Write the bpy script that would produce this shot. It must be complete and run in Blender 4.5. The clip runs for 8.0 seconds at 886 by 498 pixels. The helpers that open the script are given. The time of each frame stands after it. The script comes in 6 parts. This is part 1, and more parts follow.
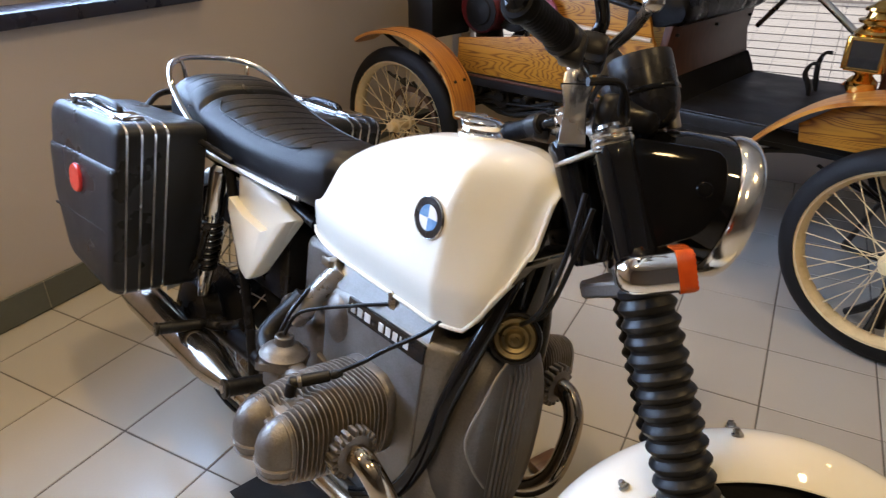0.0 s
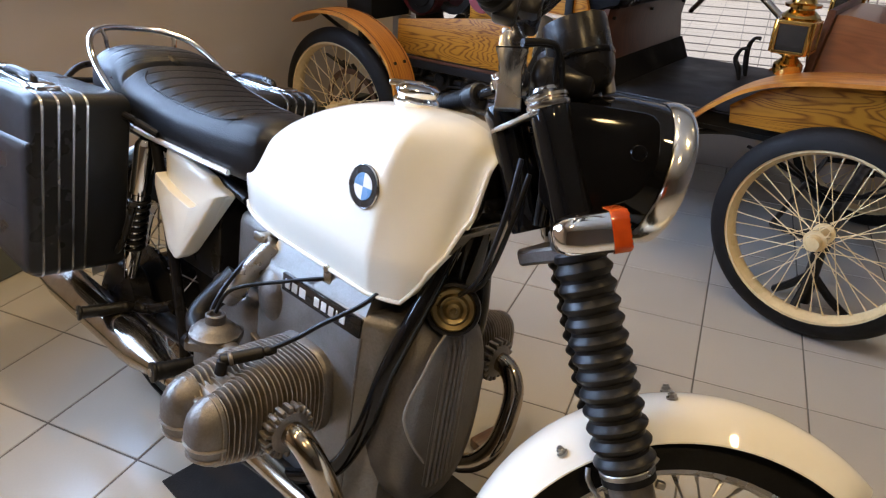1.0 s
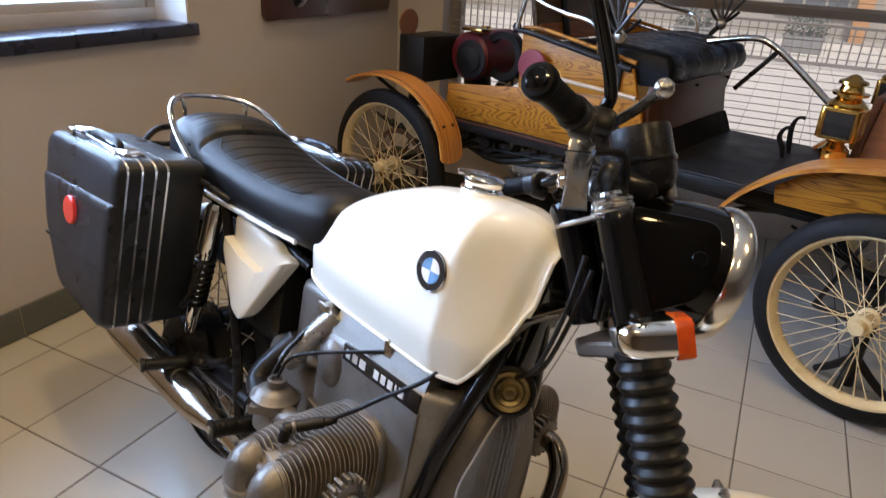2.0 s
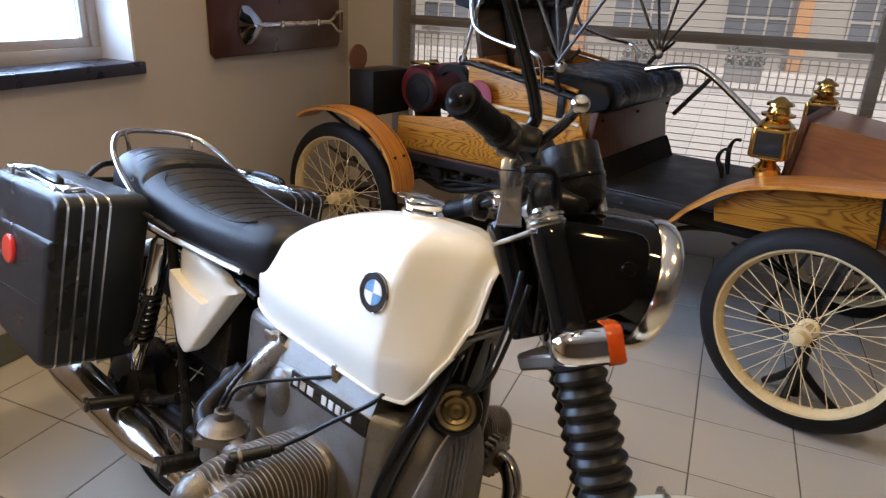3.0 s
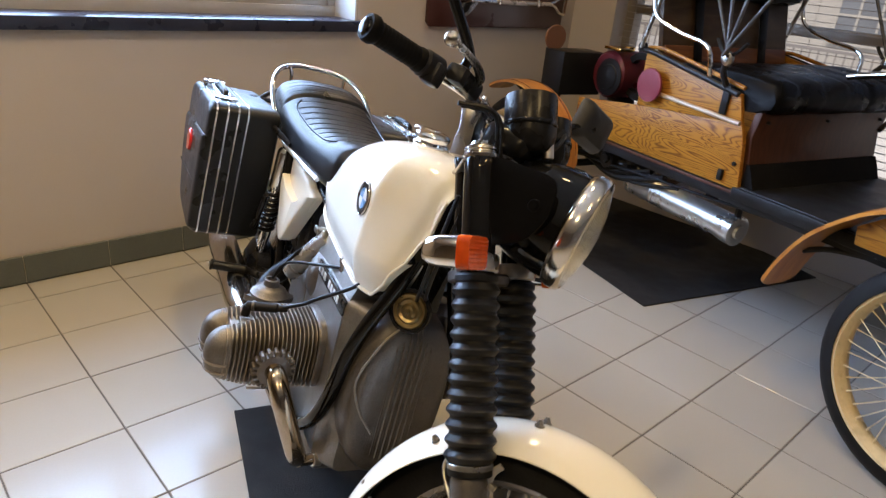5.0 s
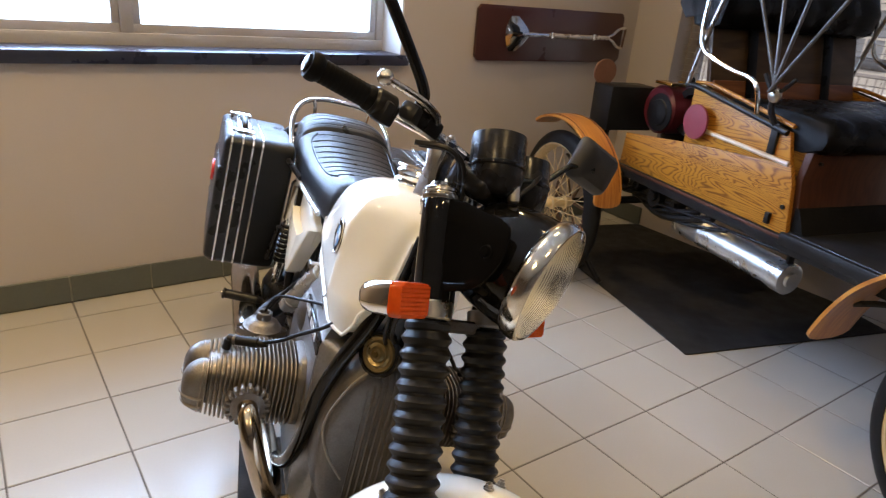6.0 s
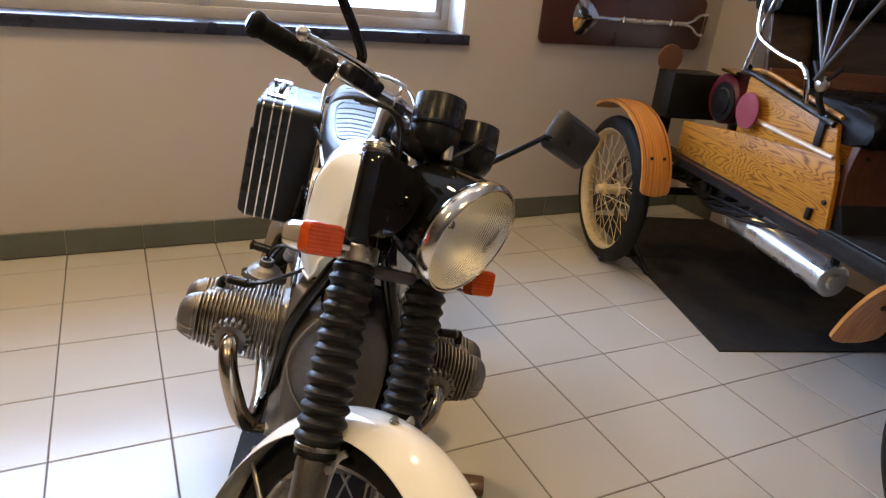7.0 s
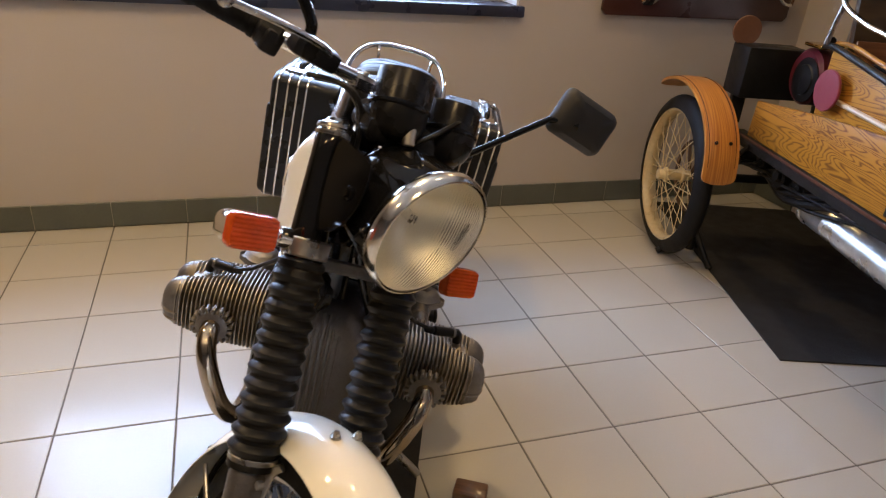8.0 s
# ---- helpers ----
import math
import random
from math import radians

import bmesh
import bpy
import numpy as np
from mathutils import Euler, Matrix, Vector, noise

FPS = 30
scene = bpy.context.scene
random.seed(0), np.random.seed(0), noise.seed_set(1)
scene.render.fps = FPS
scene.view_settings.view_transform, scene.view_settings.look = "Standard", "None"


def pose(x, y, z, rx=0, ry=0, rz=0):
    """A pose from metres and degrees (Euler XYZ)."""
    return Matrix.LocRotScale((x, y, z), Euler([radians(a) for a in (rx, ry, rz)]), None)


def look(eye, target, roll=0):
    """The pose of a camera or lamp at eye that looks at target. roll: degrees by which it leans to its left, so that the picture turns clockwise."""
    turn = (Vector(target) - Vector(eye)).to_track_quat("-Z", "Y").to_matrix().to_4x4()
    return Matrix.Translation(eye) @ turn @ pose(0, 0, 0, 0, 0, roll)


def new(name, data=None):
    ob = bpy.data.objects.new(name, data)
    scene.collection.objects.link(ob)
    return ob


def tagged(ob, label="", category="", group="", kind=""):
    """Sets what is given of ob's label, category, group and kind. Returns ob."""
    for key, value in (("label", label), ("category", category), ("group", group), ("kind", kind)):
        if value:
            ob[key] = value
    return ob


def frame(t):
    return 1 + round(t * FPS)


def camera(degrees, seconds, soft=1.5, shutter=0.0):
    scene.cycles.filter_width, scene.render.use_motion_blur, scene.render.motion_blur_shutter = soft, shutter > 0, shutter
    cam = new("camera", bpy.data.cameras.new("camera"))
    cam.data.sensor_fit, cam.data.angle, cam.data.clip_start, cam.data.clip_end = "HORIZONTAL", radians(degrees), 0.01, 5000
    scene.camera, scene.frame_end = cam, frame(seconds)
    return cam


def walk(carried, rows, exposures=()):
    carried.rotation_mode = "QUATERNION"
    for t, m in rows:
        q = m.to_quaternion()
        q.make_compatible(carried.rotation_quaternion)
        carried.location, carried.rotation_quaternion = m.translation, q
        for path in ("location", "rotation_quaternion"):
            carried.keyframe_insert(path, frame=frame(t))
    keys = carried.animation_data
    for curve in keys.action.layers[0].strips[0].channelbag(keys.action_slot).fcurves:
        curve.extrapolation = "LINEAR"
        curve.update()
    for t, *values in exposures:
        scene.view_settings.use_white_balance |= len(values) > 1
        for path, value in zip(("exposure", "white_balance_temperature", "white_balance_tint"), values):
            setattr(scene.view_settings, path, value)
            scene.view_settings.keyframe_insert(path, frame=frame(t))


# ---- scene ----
cam = camera(67.1, 8.0, soft=1.2, shutter=0.35)
PATH = [
    (0, (-0.217, -1.122, 1.278), (1.353, -0.289, 0.361), -0.2),
    (0.5, (-0.217, -1.12, 1.248), (1.405, -0.399, 0.326), 0.7),
    (1, (-0.208, -1.132, 1.238), (1.423, -0.453, 0.301), 1.7),
    (1.5, (-0.22, -1.105, 1.264), (1.411, -0.39, 0.354), 5.2),
    (2, (-0.25, -1.085, 1.316), (1.397, -0.305, 0.494), 3.3),
    (2.2, (-0.241, -1.075, 1.321), (1.434, -0.305, 0.545), 2.7),
    (3.3, (-0.265, -1.188, 1.302), (1.464, -0.487, 0.584), 2.4),
    (3.5, (-0.268, -1.25, 1.311), (1.442, -0.504, 0.592), 2.6),
    (4, (-0.275, -1.501, 1.285), (1.312, -0.529, 0.554), 5.6),
    (4.5, (-0.237, -1.624, 1.272), (1.149, -0.439, 0.451), 5.3),
    (4.7, (-0.206, -1.643, 1.281), (1.131, -0.4, 0.464), 5.1),
    (5.8, (0.025, -1.703, 1.294), (1.2, -0.256, 0.568), 6.6),
    (6, (0.047, -1.737, 1.306), (1.166, -0.248, 0.577), 5.0),
    (6.5, (0.148, -1.856, 1.324), (1.081, -0.249, 0.585), 4.8),
    (7, (0.251, -1.963, 1.304), (1.093, -0.329, 0.517), 5.7),
    (7.6, (0.375, -1.927, 1.281), (1.056, -0.247, 0.436), 5.7),
    (8, (0.487, -1.908, 1.294), (1.087, -0.21, 0.424), 4.6),
]
EXPOSURES = [(0, -0.12, 5850, 21), (2, -0.14, 5850, 21), (3.5, -0.12, 5850, 21), (4.0, 0.09, 5800, 20), (4.5, 0.04, 5750, 20), (6.5, 0.13, 5850, 22), (8, 0.02, 5900, 25)]
walk(cam, [(t, look(eye, target, roll)) for t, eye, target, roll in PATH], EXPOSURES)

# ---------------------------------------------------------------- daylight and lamps
world = bpy.data.worlds.new("World")
scene.world = world
world.use_nodes = True
wn = world.node_tree.nodes
sky = wn.new("ShaderNodeTexSky")
sky.sky_type, sky.sun_disc, sky.sun_elevation, sky.sun_rotation = "NISHITA", False, radians(50), radians(-100)
sky.air_density, sky.dust_density = 1.0, 2.5
world.node_tree.links.new(sky.outputs["Color"], wn["Background"].inputs["Color"])
wn["Background"].inputs["Strength"].default_value = 0.09


def area(name, m, sx, sy, watts, colour):
    d = bpy.data.lights.new(name, "AREA")
    d.shape, d.size, d.size_y, d.energy, d.color = "RECTANGLE", sx, sy, watts, colour
    ob = new(name, d)
    ob.matrix_basis = m
    return ob


sun = bpy.data.lights.new("sun", "SUN")
sun.energy, sun.angle, sun.color = 3.0, radians(4), (1.0, 0.88, 0.68)
new("sun", sun).matrix_basis = look((0, 0, 10), (8.2, 1.45, 0))
# the sky's light in the two openings
area("window_daylight", look((0.6, 1.27, 1.58), (0.6, -1.0, 1.4)), 2.35, 1.05, 66, (0.57, 0.78, 1.0)).data.spread = radians(132)
area("glazing_daylight", look((3.66, -1.9, 1.3), (0.0, -1.9, 1.0)), 4.9, 2.0, 3, (1.0, 0.94, 0.82))
# recessed ceiling lamps
LAMPS = [(-0.9, 0.1, 17.0), (0.6, -0.3, 15.0), (1.5, -0.6, 2.0), (2.3, 0.60, 9.5), (-0.9, -1.8, 14.5), (0.6, -2.3, 11.5), (2.0, -2.6, 2.5)]
for x, y, watts in LAMPS:
    d = bpy.data.lights.new("ceiling_lamp", "AREA")
    d.shape, d.size, d.energy, d.color, d.spread = "DISK", 0.14, watts, (1.0, 0.685, 0.26), radians(150)
    new("ceiling_lamp", d).matrix_basis = pose(x, y, 2.735)

# ---------------------------------------------------------------- builders
def link(name, bm, material, parent=None, m=None, angle=35, smooth=True):
    me = bpy.data.meshes.new(name)
    bm.to_mesh(me)
    bm.free()
    if smooth:
        me.shade_smooth()
        me.set_sharp_from_angle(angle=radians(angle))
    for one in (material if isinstance(material, (list, tuple)) else [material]):
        me.materials.append(one)
    ob = new(name, me)
    if parent is not None:
        ob.parent = parent
    if m is not None:
        ob.matrix_basis = m
    return ob


def part(name, bm, material, parent, label="", m=None, angle=35):
    return tagged(link(name, bm, material, parent, m, angle), label)


def thing(name, bm, material, label, category, m=None, group="", kind="", angle=35):
    return tagged(link(name, bm, material, None, m, angle), label, category, group, kind)


def base(name, m, label, category, group="", kind=""):
    ob = new(name)
    ob.empty_display_size = 0.1
    ob.matrix_basis = m
    return tagged(ob, label, category, group, kind)


def same(name, mesh, parent, m):
    ob = new(name, mesh)
    ob.parent = parent
    ob.matrix_basis = m
    return ob


def box(x0, x1, y0, y1, z0, z1, bevel=0.0, seg=2, bm=None):
    b = bmesh.new()
    bmesh.ops.create_cube(b, size=1)
    bmesh.ops.transform(b, matrix=Matrix.LocRotScale(((x0 + x1) / 2, (y0 + y1) / 2, (z0 + z1) / 2), None, (x1 - x0, y1 - y0, z1 - z0)), verts=b.verts)
    if bevel:
        bmesh.ops.bevel(b, geom=b.edges[:], offset=bevel, segments=seg, profile=0.5, affect="EDGES")
    return join(bm, b) if bm else b


def join(*bms):
    out = bms[0]
    for b in bms[1:]:
        me = bpy.data.meshes.new("tmp")
        b.to_mesh(me)
        b.free()
        out.from_mesh(me)
        bpy.data.meshes.remove(me)
    return out


def moved(bm, m):
    bmesh.ops.transform(bm, matrix=m, verts=bm.verts)
    return bm


def spline(pts, k=6, closed=False):
    pts = [Vector(p) for p in pts]
    n = len(pts)
    out = []
    last = n if closed else n - 1
    for i in range(last):
        a, b, c, d = (pts[(i + j) % n] if closed else pts[min(max(i + j, 0), n - 1)] for j in (-1, 0, 1, 2))
        for s in range(k):
            t = s / k
            out.append(0.5 * (2 * b + (c - a) * t + (2 * a - 5 * b + 4 * c - d) * t * t + (3 * b - a - 3 * c + d) * t ** 3))
    if not closed:
        out.append(pts[-1])
    return out


def rings(loops, closed=False, caps=True):
    """A skin over loops of points, each loop closed in itself."""
    bm = bmesh.new()
    vs = [[bm.verts.new(p) for p in loop] for loop in loops]
    n = len(vs[0])
    last = len(vs) if closed else len(vs) - 1
    for i in range(last):
        a, b = vs[i], vs[(i + 1) % len(vs)]
        for j in range(n):
            bm.faces.new((a[j], a[(j + 1) % n], b[(j + 1) % n], b[j]))
    if caps and not closed:
        bm.faces.new(vs[0][::-1])
        bm.faces.new(vs[-1])
    bmesh.ops.recalc_face_normals(bm, faces=bm.faces)
    return bm


def tube(pts, r, n=12, closed=False, smooth=0, caps=True, flat=1.0):
    """A round bar along points; r is one radius or one for each point. flat squeezes it across."""
    if smooth:
        m = len(pts)
        if isinstance(r, (list, tuple)):
            r = [r[min(i // smooth, m - 1)] * (1 - (i % smooth) / smooth) + r[min(i // smooth + 1, m - 1)] * ((i % smooth) / smooth) for i in range((m - 1) * smooth + 1)]
        pts = spline(pts, smooth, closed)
    pts = [Vector(p) for p in pts]
    m = len(pts)
    rad = r if isinstance(r, (list, tuple)) else [r] * m
    loops, side = [], None
    for i, p in enumerate(pts):
        if closed:
            d = pts[(i + 1) % m] - pts[i - 1]
        else:
            d = pts[min(i + 1, m - 1)] - pts[max(i - 1, 0)]
        d.normalize()
        if side is None:
            side = d.orthogonal().normalized() if abs(d.z) > 0.9 else d.cross(Vector((0, 0, 1))).normalized()
        side = (side - d * side.dot(d)).normalized()
        up = d.cross(side)
        loops.append([p + rad[i] * (math.cos(2 * math.pi * j / n) * side + flat * math.sin(2 * math.pi * j / n) * up) for j in range(n)])
    return rings(loops, closed, caps)


def lathe(profile, a, b, n=24, cap=True):
    """Turned shape: profile rows are (distance along a to b as metres from a, radius)."""
    a, b = Vector(a), Vector(b)
    d = (b - a).normalized()
    side = d.orthogonal().normalized()
    up = d.cross(side)
    loops = [[a + d * s + max(r, 1e-4) * (math.cos(2 * math.pi * j / n) * side + math.sin(2 * math.pi * j / n) * up) for j in range(n)] for s, r in profile]
    return rings(loops, False, cap)


def rod(a, b, r, n=12, bevel=0.0):
    length = (Vector(b) - Vector(a)).length
    if bevel:
        return lathe([(0, r - bevel), (bevel, r), (length - bevel, r), (length, r - bevel)], a, b, n)
    return lathe([(0, r), (length, r)], a, b, n)


def turned_ring(profile, centre, axis, n=48):
    """A closed profile of (along axis, radius) turned round an axis: tyres, rims."""
    c, d = Vector(centre), Vector(axis).normalized()
    side = d.orthogonal().normalized()
    up = d.cross(side)
    loops = [[c + d * s + r * (math.cos(2 * math.pi * j / n) * side + math.sin(2 * math.pi * j / n) * up) for s, r in profile] for j in range(n)]
    return rings(loops, True, False)


def prism(outline, y0, y1, bevel=0.0, seg=2, axis="Y"):
    """An outline of (u, v) pushed through from y0 to y1. axis Y: u is x and v is z. X: u is y, v is z. Z: u is x, v is y."""
    def put(u, v, w):
        return {"Y": (u, w, v), "X": (w, u, v), "Z": (u, v, w)}[axis]
    bm = rings([[put(u, v, w) for u, v in outline] for w in (y0, y1)])
    if bevel:
        ends = [e for e in bm.edges if any(len(f.verts) > 4 or len(outline) == 4 for f in e.link_faces) and e.calc_face_angle(0) > 0.6]
        bmesh.ops.bevel(bm, geom=ends, offset=bevel, segments=seg, profile=0.5, affect="EDGES")
    return bm


def ball(c, rx, ry=None, rz=None, n=16):
    bm = bmesh.new()
    bmesh.ops.create_uvsphere(bm, u_segments=n, v_segments=max(6, n // 2), radius=1)
    return moved(bm, Matrix.LocRotScale(c, None, (rx, ry or rx, rz or rx)))


def rounded(w, h, r, k=5):
    """Outline of a rounded rectangle of w by h round the origin."""
    out = []
    for cx, cy, a0 in ((w / 2 - r, h / 2 - r, 0), (-w / 2 + r, h / 2 - r, 90), (-w / 2 + r, -h / 2 + r, 180), (w / 2 - r, -h / 2 + r, 270)):
        for i in range(k + 1):
            a = radians(a0 + 90 * i / k)
            out.append((cx + r * math.cos(a), cy + r * math.sin(a)))
    return out


def rounded_poly(pts, r=0.02, k=4):
    out = []
    n = len(pts)
    for i in range(n):
        p, a, b = Vector(pts[i]), Vector(pts[i - 1]), Vector(pts[(i + 1) % n])
        da, db = (a - p), (b - p)
        rr = min(r, da.length * 0.45, db.length * 0.45)
        s, e = p + da.normalized() * rr, p + db.normalized() * rr
        for j in range(k + 1):
            t = j / k
            out.append(tuple((1 - t) ** 2 * s + 2 * t * (1 - t) * p + t * t * e))
    return out


def ease(x, xs, ys):
    """Smooth reading between given values."""
    if x <= xs[0]:
        return ys[0]
    for i in range(len(xs) - 1):
        if x <= xs[i + 1]:
            a, b, c, d = (ys[min(max(i + j, 0), len(ys) - 1)] for j in (-1, 0, 1, 2))
            t = (x - xs[i]) / (xs[i + 1] - xs[i])
            h = xs[i + 1] - xs[i]
            m0 = 0 if i == 0 else (c - a) / (xs[i + 1] - xs[i - 1]) * h
            m1 = 0 if i + 2 >= len(xs) else (d - b) / (xs[i + 2] - xs[i]) * h
            return (2 * t ** 3 - 3 * t * t + 1) * b + (t ** 3 - 2 * t * t + t) * m0 + (-2 * t ** 3 + 3 * t * t) * c + (t ** 3 - t * t) * m1
    return ys[-1]



# ---------------------------------------------------------------- materials
def surface(name, colour, rough=0.5, metal=0.0, var=0.12, scale=6.0, fine=90.0, bump=0.15, rough_var=0.1, coat=0.0, alpha=None, trans=0.0, ior=1.5, dirt=0.0, dirt_colour=(0.05, 0.04, 0.03), spread=0.0):
    """A painted, moulded or metal surface: colour with two scales of unevenness, uneven gloss, fine relief, optional grime with a shape of its own."""
    m = bpy.data.materials.new(name)
    m.use_nodes = True
    nt = m.node_tree
    n, l = nt.nodes, nt.links
    p = n["Principled BSDF"]
    tc = n.new("ShaderNodeTexCoord")
    big = n.new("ShaderNodeTexNoise")
    big.inputs["Scale"].default_value, big.inputs["Detail"].default_value = scale, 5
    small = n.new("ShaderNodeTexNoise")
    small.inputs["Scale"].default_value, small.inputs["Detail"].default_value = fine, 3
    for t in (big, small):
        l.new(tc.outputs["Object"], t.inputs["Vector"])
    mix = n.new("ShaderNodeMix")
    mix.data_type = "FLOAT"
    mix.inputs[0].default_value = 0.35
    l.new(big.outputs["Fac"], mix.inputs[2])
    l.new(small.outputs["Fac"], mix.inputs[3])
    ramp = n.new("ShaderNodeValToRGB")
    lo = [c * (1 - var) for c in colour]
    hi = [min(1, c * (1 + var)) for c in colour]
    ramp.color_ramp.elements[0].position, ramp.color_ramp.elements[0].color = 0.3, (*lo, 1)
    ramp.color_ramp.elements[1].position, ramp.color_ramp.elements[1].color = 0.7, (*hi, 1)
    l.new(mix.outputs[0], ramp.inputs["Fac"])
    out = ramp.outputs["Color"]
    if spread:
        info = n.new("ShaderNodeObjectInfo")
        hsv = n.new("ShaderNodeHueSaturation")
        mr = n.new("ShaderNodeMapRange")
        mr.inputs[3].default_value, mr.inputs[4].default_value = 1 - spread, 1 + spread
        l.new(info.outputs["Random"], mr.inputs[0])
        l.new(mr.outputs[0], hsv.inputs["Value"])
        l.new(out, hsv.inputs["Color"])
        out = hsv.outputs["Color"]
    if dirt:
        spot = n.new("ShaderNodeTexNoise")
        spot.inputs["Scale"].default_value, spot.inputs["Detail"].default_value, spot.inputs["Roughness"].default_value = scale * 2.3, 8, 0.7
        l.new(tc.outputs["Object"], spot.inputs["Vector"])
        r2 = n.new("ShaderNodeValToRGB")
        r2.color_ramp.elements[0].position, r2.color_ramp.elements[1].position = 0.5, 0.72
        r2.color_ramp.elements[1].color = (dirt, dirt, dirt, 1)
        l.new(spot.outputs["Fac"], r2.inputs["Fac"])
        mx = n.new("ShaderNodeMix")
        mx.data_type = "RGBA"
        mx.inputs[7].default_value = (*dirt_colour, 1)
        l.new(r2.outputs["Color"], mx.inputs[0])
        l.new(out, mx.inputs[6])
        out = mx.outputs[2]
    l.new(out, p.inputs["Base Color"])
    mr = n.new("ShaderNodeMapRange")
    mr.inputs[1].default_value, mr.inputs[2].default_value = 0.3, 0.7
    mr.inputs[3].default_value, mr.inputs[4].default_value = max(0.02, rough - rough_var), min(1, rough + rough_var)
    l.new(big.outputs["Fac"], mr.inputs[0])
    l.new(mr.outputs[0], p.inputs["Roughness"])
    p.inputs["Metallic"].default_value = metal
    p.inputs["Coat Weight"].default_value = coat
    p.inputs["Coat Roughness"].default_value = 0.04
    p.inputs["Transmission Weight"].default_value = trans
    p.inputs["IOR"].default_value = ior
    if bump:
        b = n.new("ShaderNodeBump")
        b.inputs["Strength"].default_value, b.inputs["Distance"].default_value = bump, 0.002
        l.new(small.outputs["Fac"], b.inputs["Height"])
        l.new(b.outputs["Normal"], p.inputs["Normal"])
    return m


def grained(name, light, dark, along="X", scale=9.0, rough=0.35, coat=0.4, spread=0.06, stretch=9.0, contrast=(0.35, 0.62), count=9.0, low=1.0, pores=0.4, wavy=0.35, ior=1.5):
    """Varnished wood with a figured grain that runs along one axis."""
    m = bpy.data.materials.new(name)
    m.use_nodes = True
    n, l = m.node_tree.nodes, m.node_tree.links
    p = n["Principled BSDF"]
    tc = n.new("ShaderNodeTexCoord")
    mp = n.new("ShaderNodeMapping")
    mp.inputs["Scale"].default_value = [low if a in along else stretch for a in "XYZ"]
    l.new(tc.outputs["Object"], mp.inputs["Vector"])
    field = n.new("ShaderNodeTexNoise")
    field.inputs["Scale"].default_value, field.inputs["Detail"].default_value, field.inputs["Distortion"].default_value = scale * 0.22, 2, wavy
    l.new(mp.outputs["Vector"], field.inputs["Vector"])
    mul = n.new("ShaderNodeMath")
    mul.operation = "MULTIPLY"
    mul.inputs[1].default_value = count
    l.new(field.outputs["Fac"], mul.inputs[0])
    fr = n.new("ShaderNodeMath")
    fr.operation = "PINGPONG"
    fr.inputs[1].default_value = 0.5
    l.new(mul.outputs[0], fr.inputs[0])
    pore = n.new("ShaderNodeTexNoise")
    pore.inputs["Scale"].default_value, pore.inputs["Detail"].default_value = scale * 3, 4
    l.new(mp.outputs["Vector"], pore.inputs["Vector"])
    mix = n.new("ShaderNodeMix")
    mix.data_type = "FLOAT"
    mix.inputs[0].default_value = pores
    l.new(fr.outputs[0], mix.inputs[2])
    l.new(pore.outputs["Fac"], mix.inputs[3])
    ramp = n.new("ShaderNodeValToRGB")
    ramp.color_ramp.elements[0].position, ramp.color_ramp.elements[0].color = contrast[0] - 0.12, (*dark, 1)
    ramp.color_ramp.elements[1].position, ramp.color_ramp.elements[1].color = contrast[1] - 0.12, (*light, 1)
    l.new(mix.outputs[0], ramp.inputs["Fac"])
    info = n.new("ShaderNodeObjectInfo")
    hsv = n.new("ShaderNodeHueSaturation")
    mr = n.new("ShaderNodeMapRange")
    mr.inputs[3].default_value, mr.inputs[4].default_value = 1 - spread, 1 + spread
    l.new(info.outputs["Random"], mr.inputs[0])
    l.new(mr.outputs[0], hsv.inputs["Value"])
    l.new(ramp.outputs["Color"], hsv.inputs["Color"])
    l.new(hsv.outputs["Color"], p.inputs["Base Color"])
    p.inputs["Roughness"].default_value = rough
    p.inputs["IOR"].default_value = ior
    p.inputs["Coat Weight"].default_value = coat
    p.inputs["Coat Roughness"].default_value = 0.12
    b = n.new("ShaderNodeBump")
    b.inputs["Strength"].default_value, b.inputs["Distance"].default_value = 0.2, 0.001
    l.new(mix.outputs[0], b.inputs["Height"])
    l.new(b.outputs["Normal"], p.inputs["Normal"])
    return m


def clear(name, colour=(1, 1, 1), rough=0.0, ior=1.45):
    m = bpy.data.materials.new(name)
    m.use_nodes = True
    p = m.node_tree.nodes["Principled BSDF"]
    p.inputs["Base Color"].default_value = (*colour, 1)
    p.inputs["Roughness"].default_value = rough
    p.inputs["Transmission Weight"].default_value = 1.0
    p.inputs["IOR"].default_value = ior
    return m


WALL = surface("wall_paint", (0.50, 0.45, 0.407), 0.75, var=0.03, scale=1.6, fine=220, bump=0.12)
UNSEEN_DARK = surface("unseen_wall_dark", (0.21, 0.165, 0.125), 0.8, var=0.05, scale=1.2)
CEIL = surface("ceiling_paint", (0.58, 0.55, 0.49), 0.9, var=0.03, scale=2)
TILE = surface("floor_tile", (0.46, 0.44, 0.385), 0.20, var=0.03, scale=2.5, fine=160, bump=0.01, rough_var=0.04, spread=0.03, ior=1.52)
GROUT = surface("grout", (0.13, 0.12, 0.105), 0.9, var=0.25, scale=5, bump=0.3)
SKIRT = surface("skirting_tile", (0.105, 0.115, 0.10), 0.4, var=0.1, scale=9, spread=0.05)
FRAME_W = surface("window_aluminium", (0.55, 0.52, 0.48), 0.4, 0.3, var=0.06)
REVEAL = surface("reveal_paint", (0.75, 0.74, 0.71), 0.7, var=0.03)
SILL = surface("sill_paint", (0.022, 0.026, 0.050), 0.33, var=0.15, scale=12, bump=0.08)
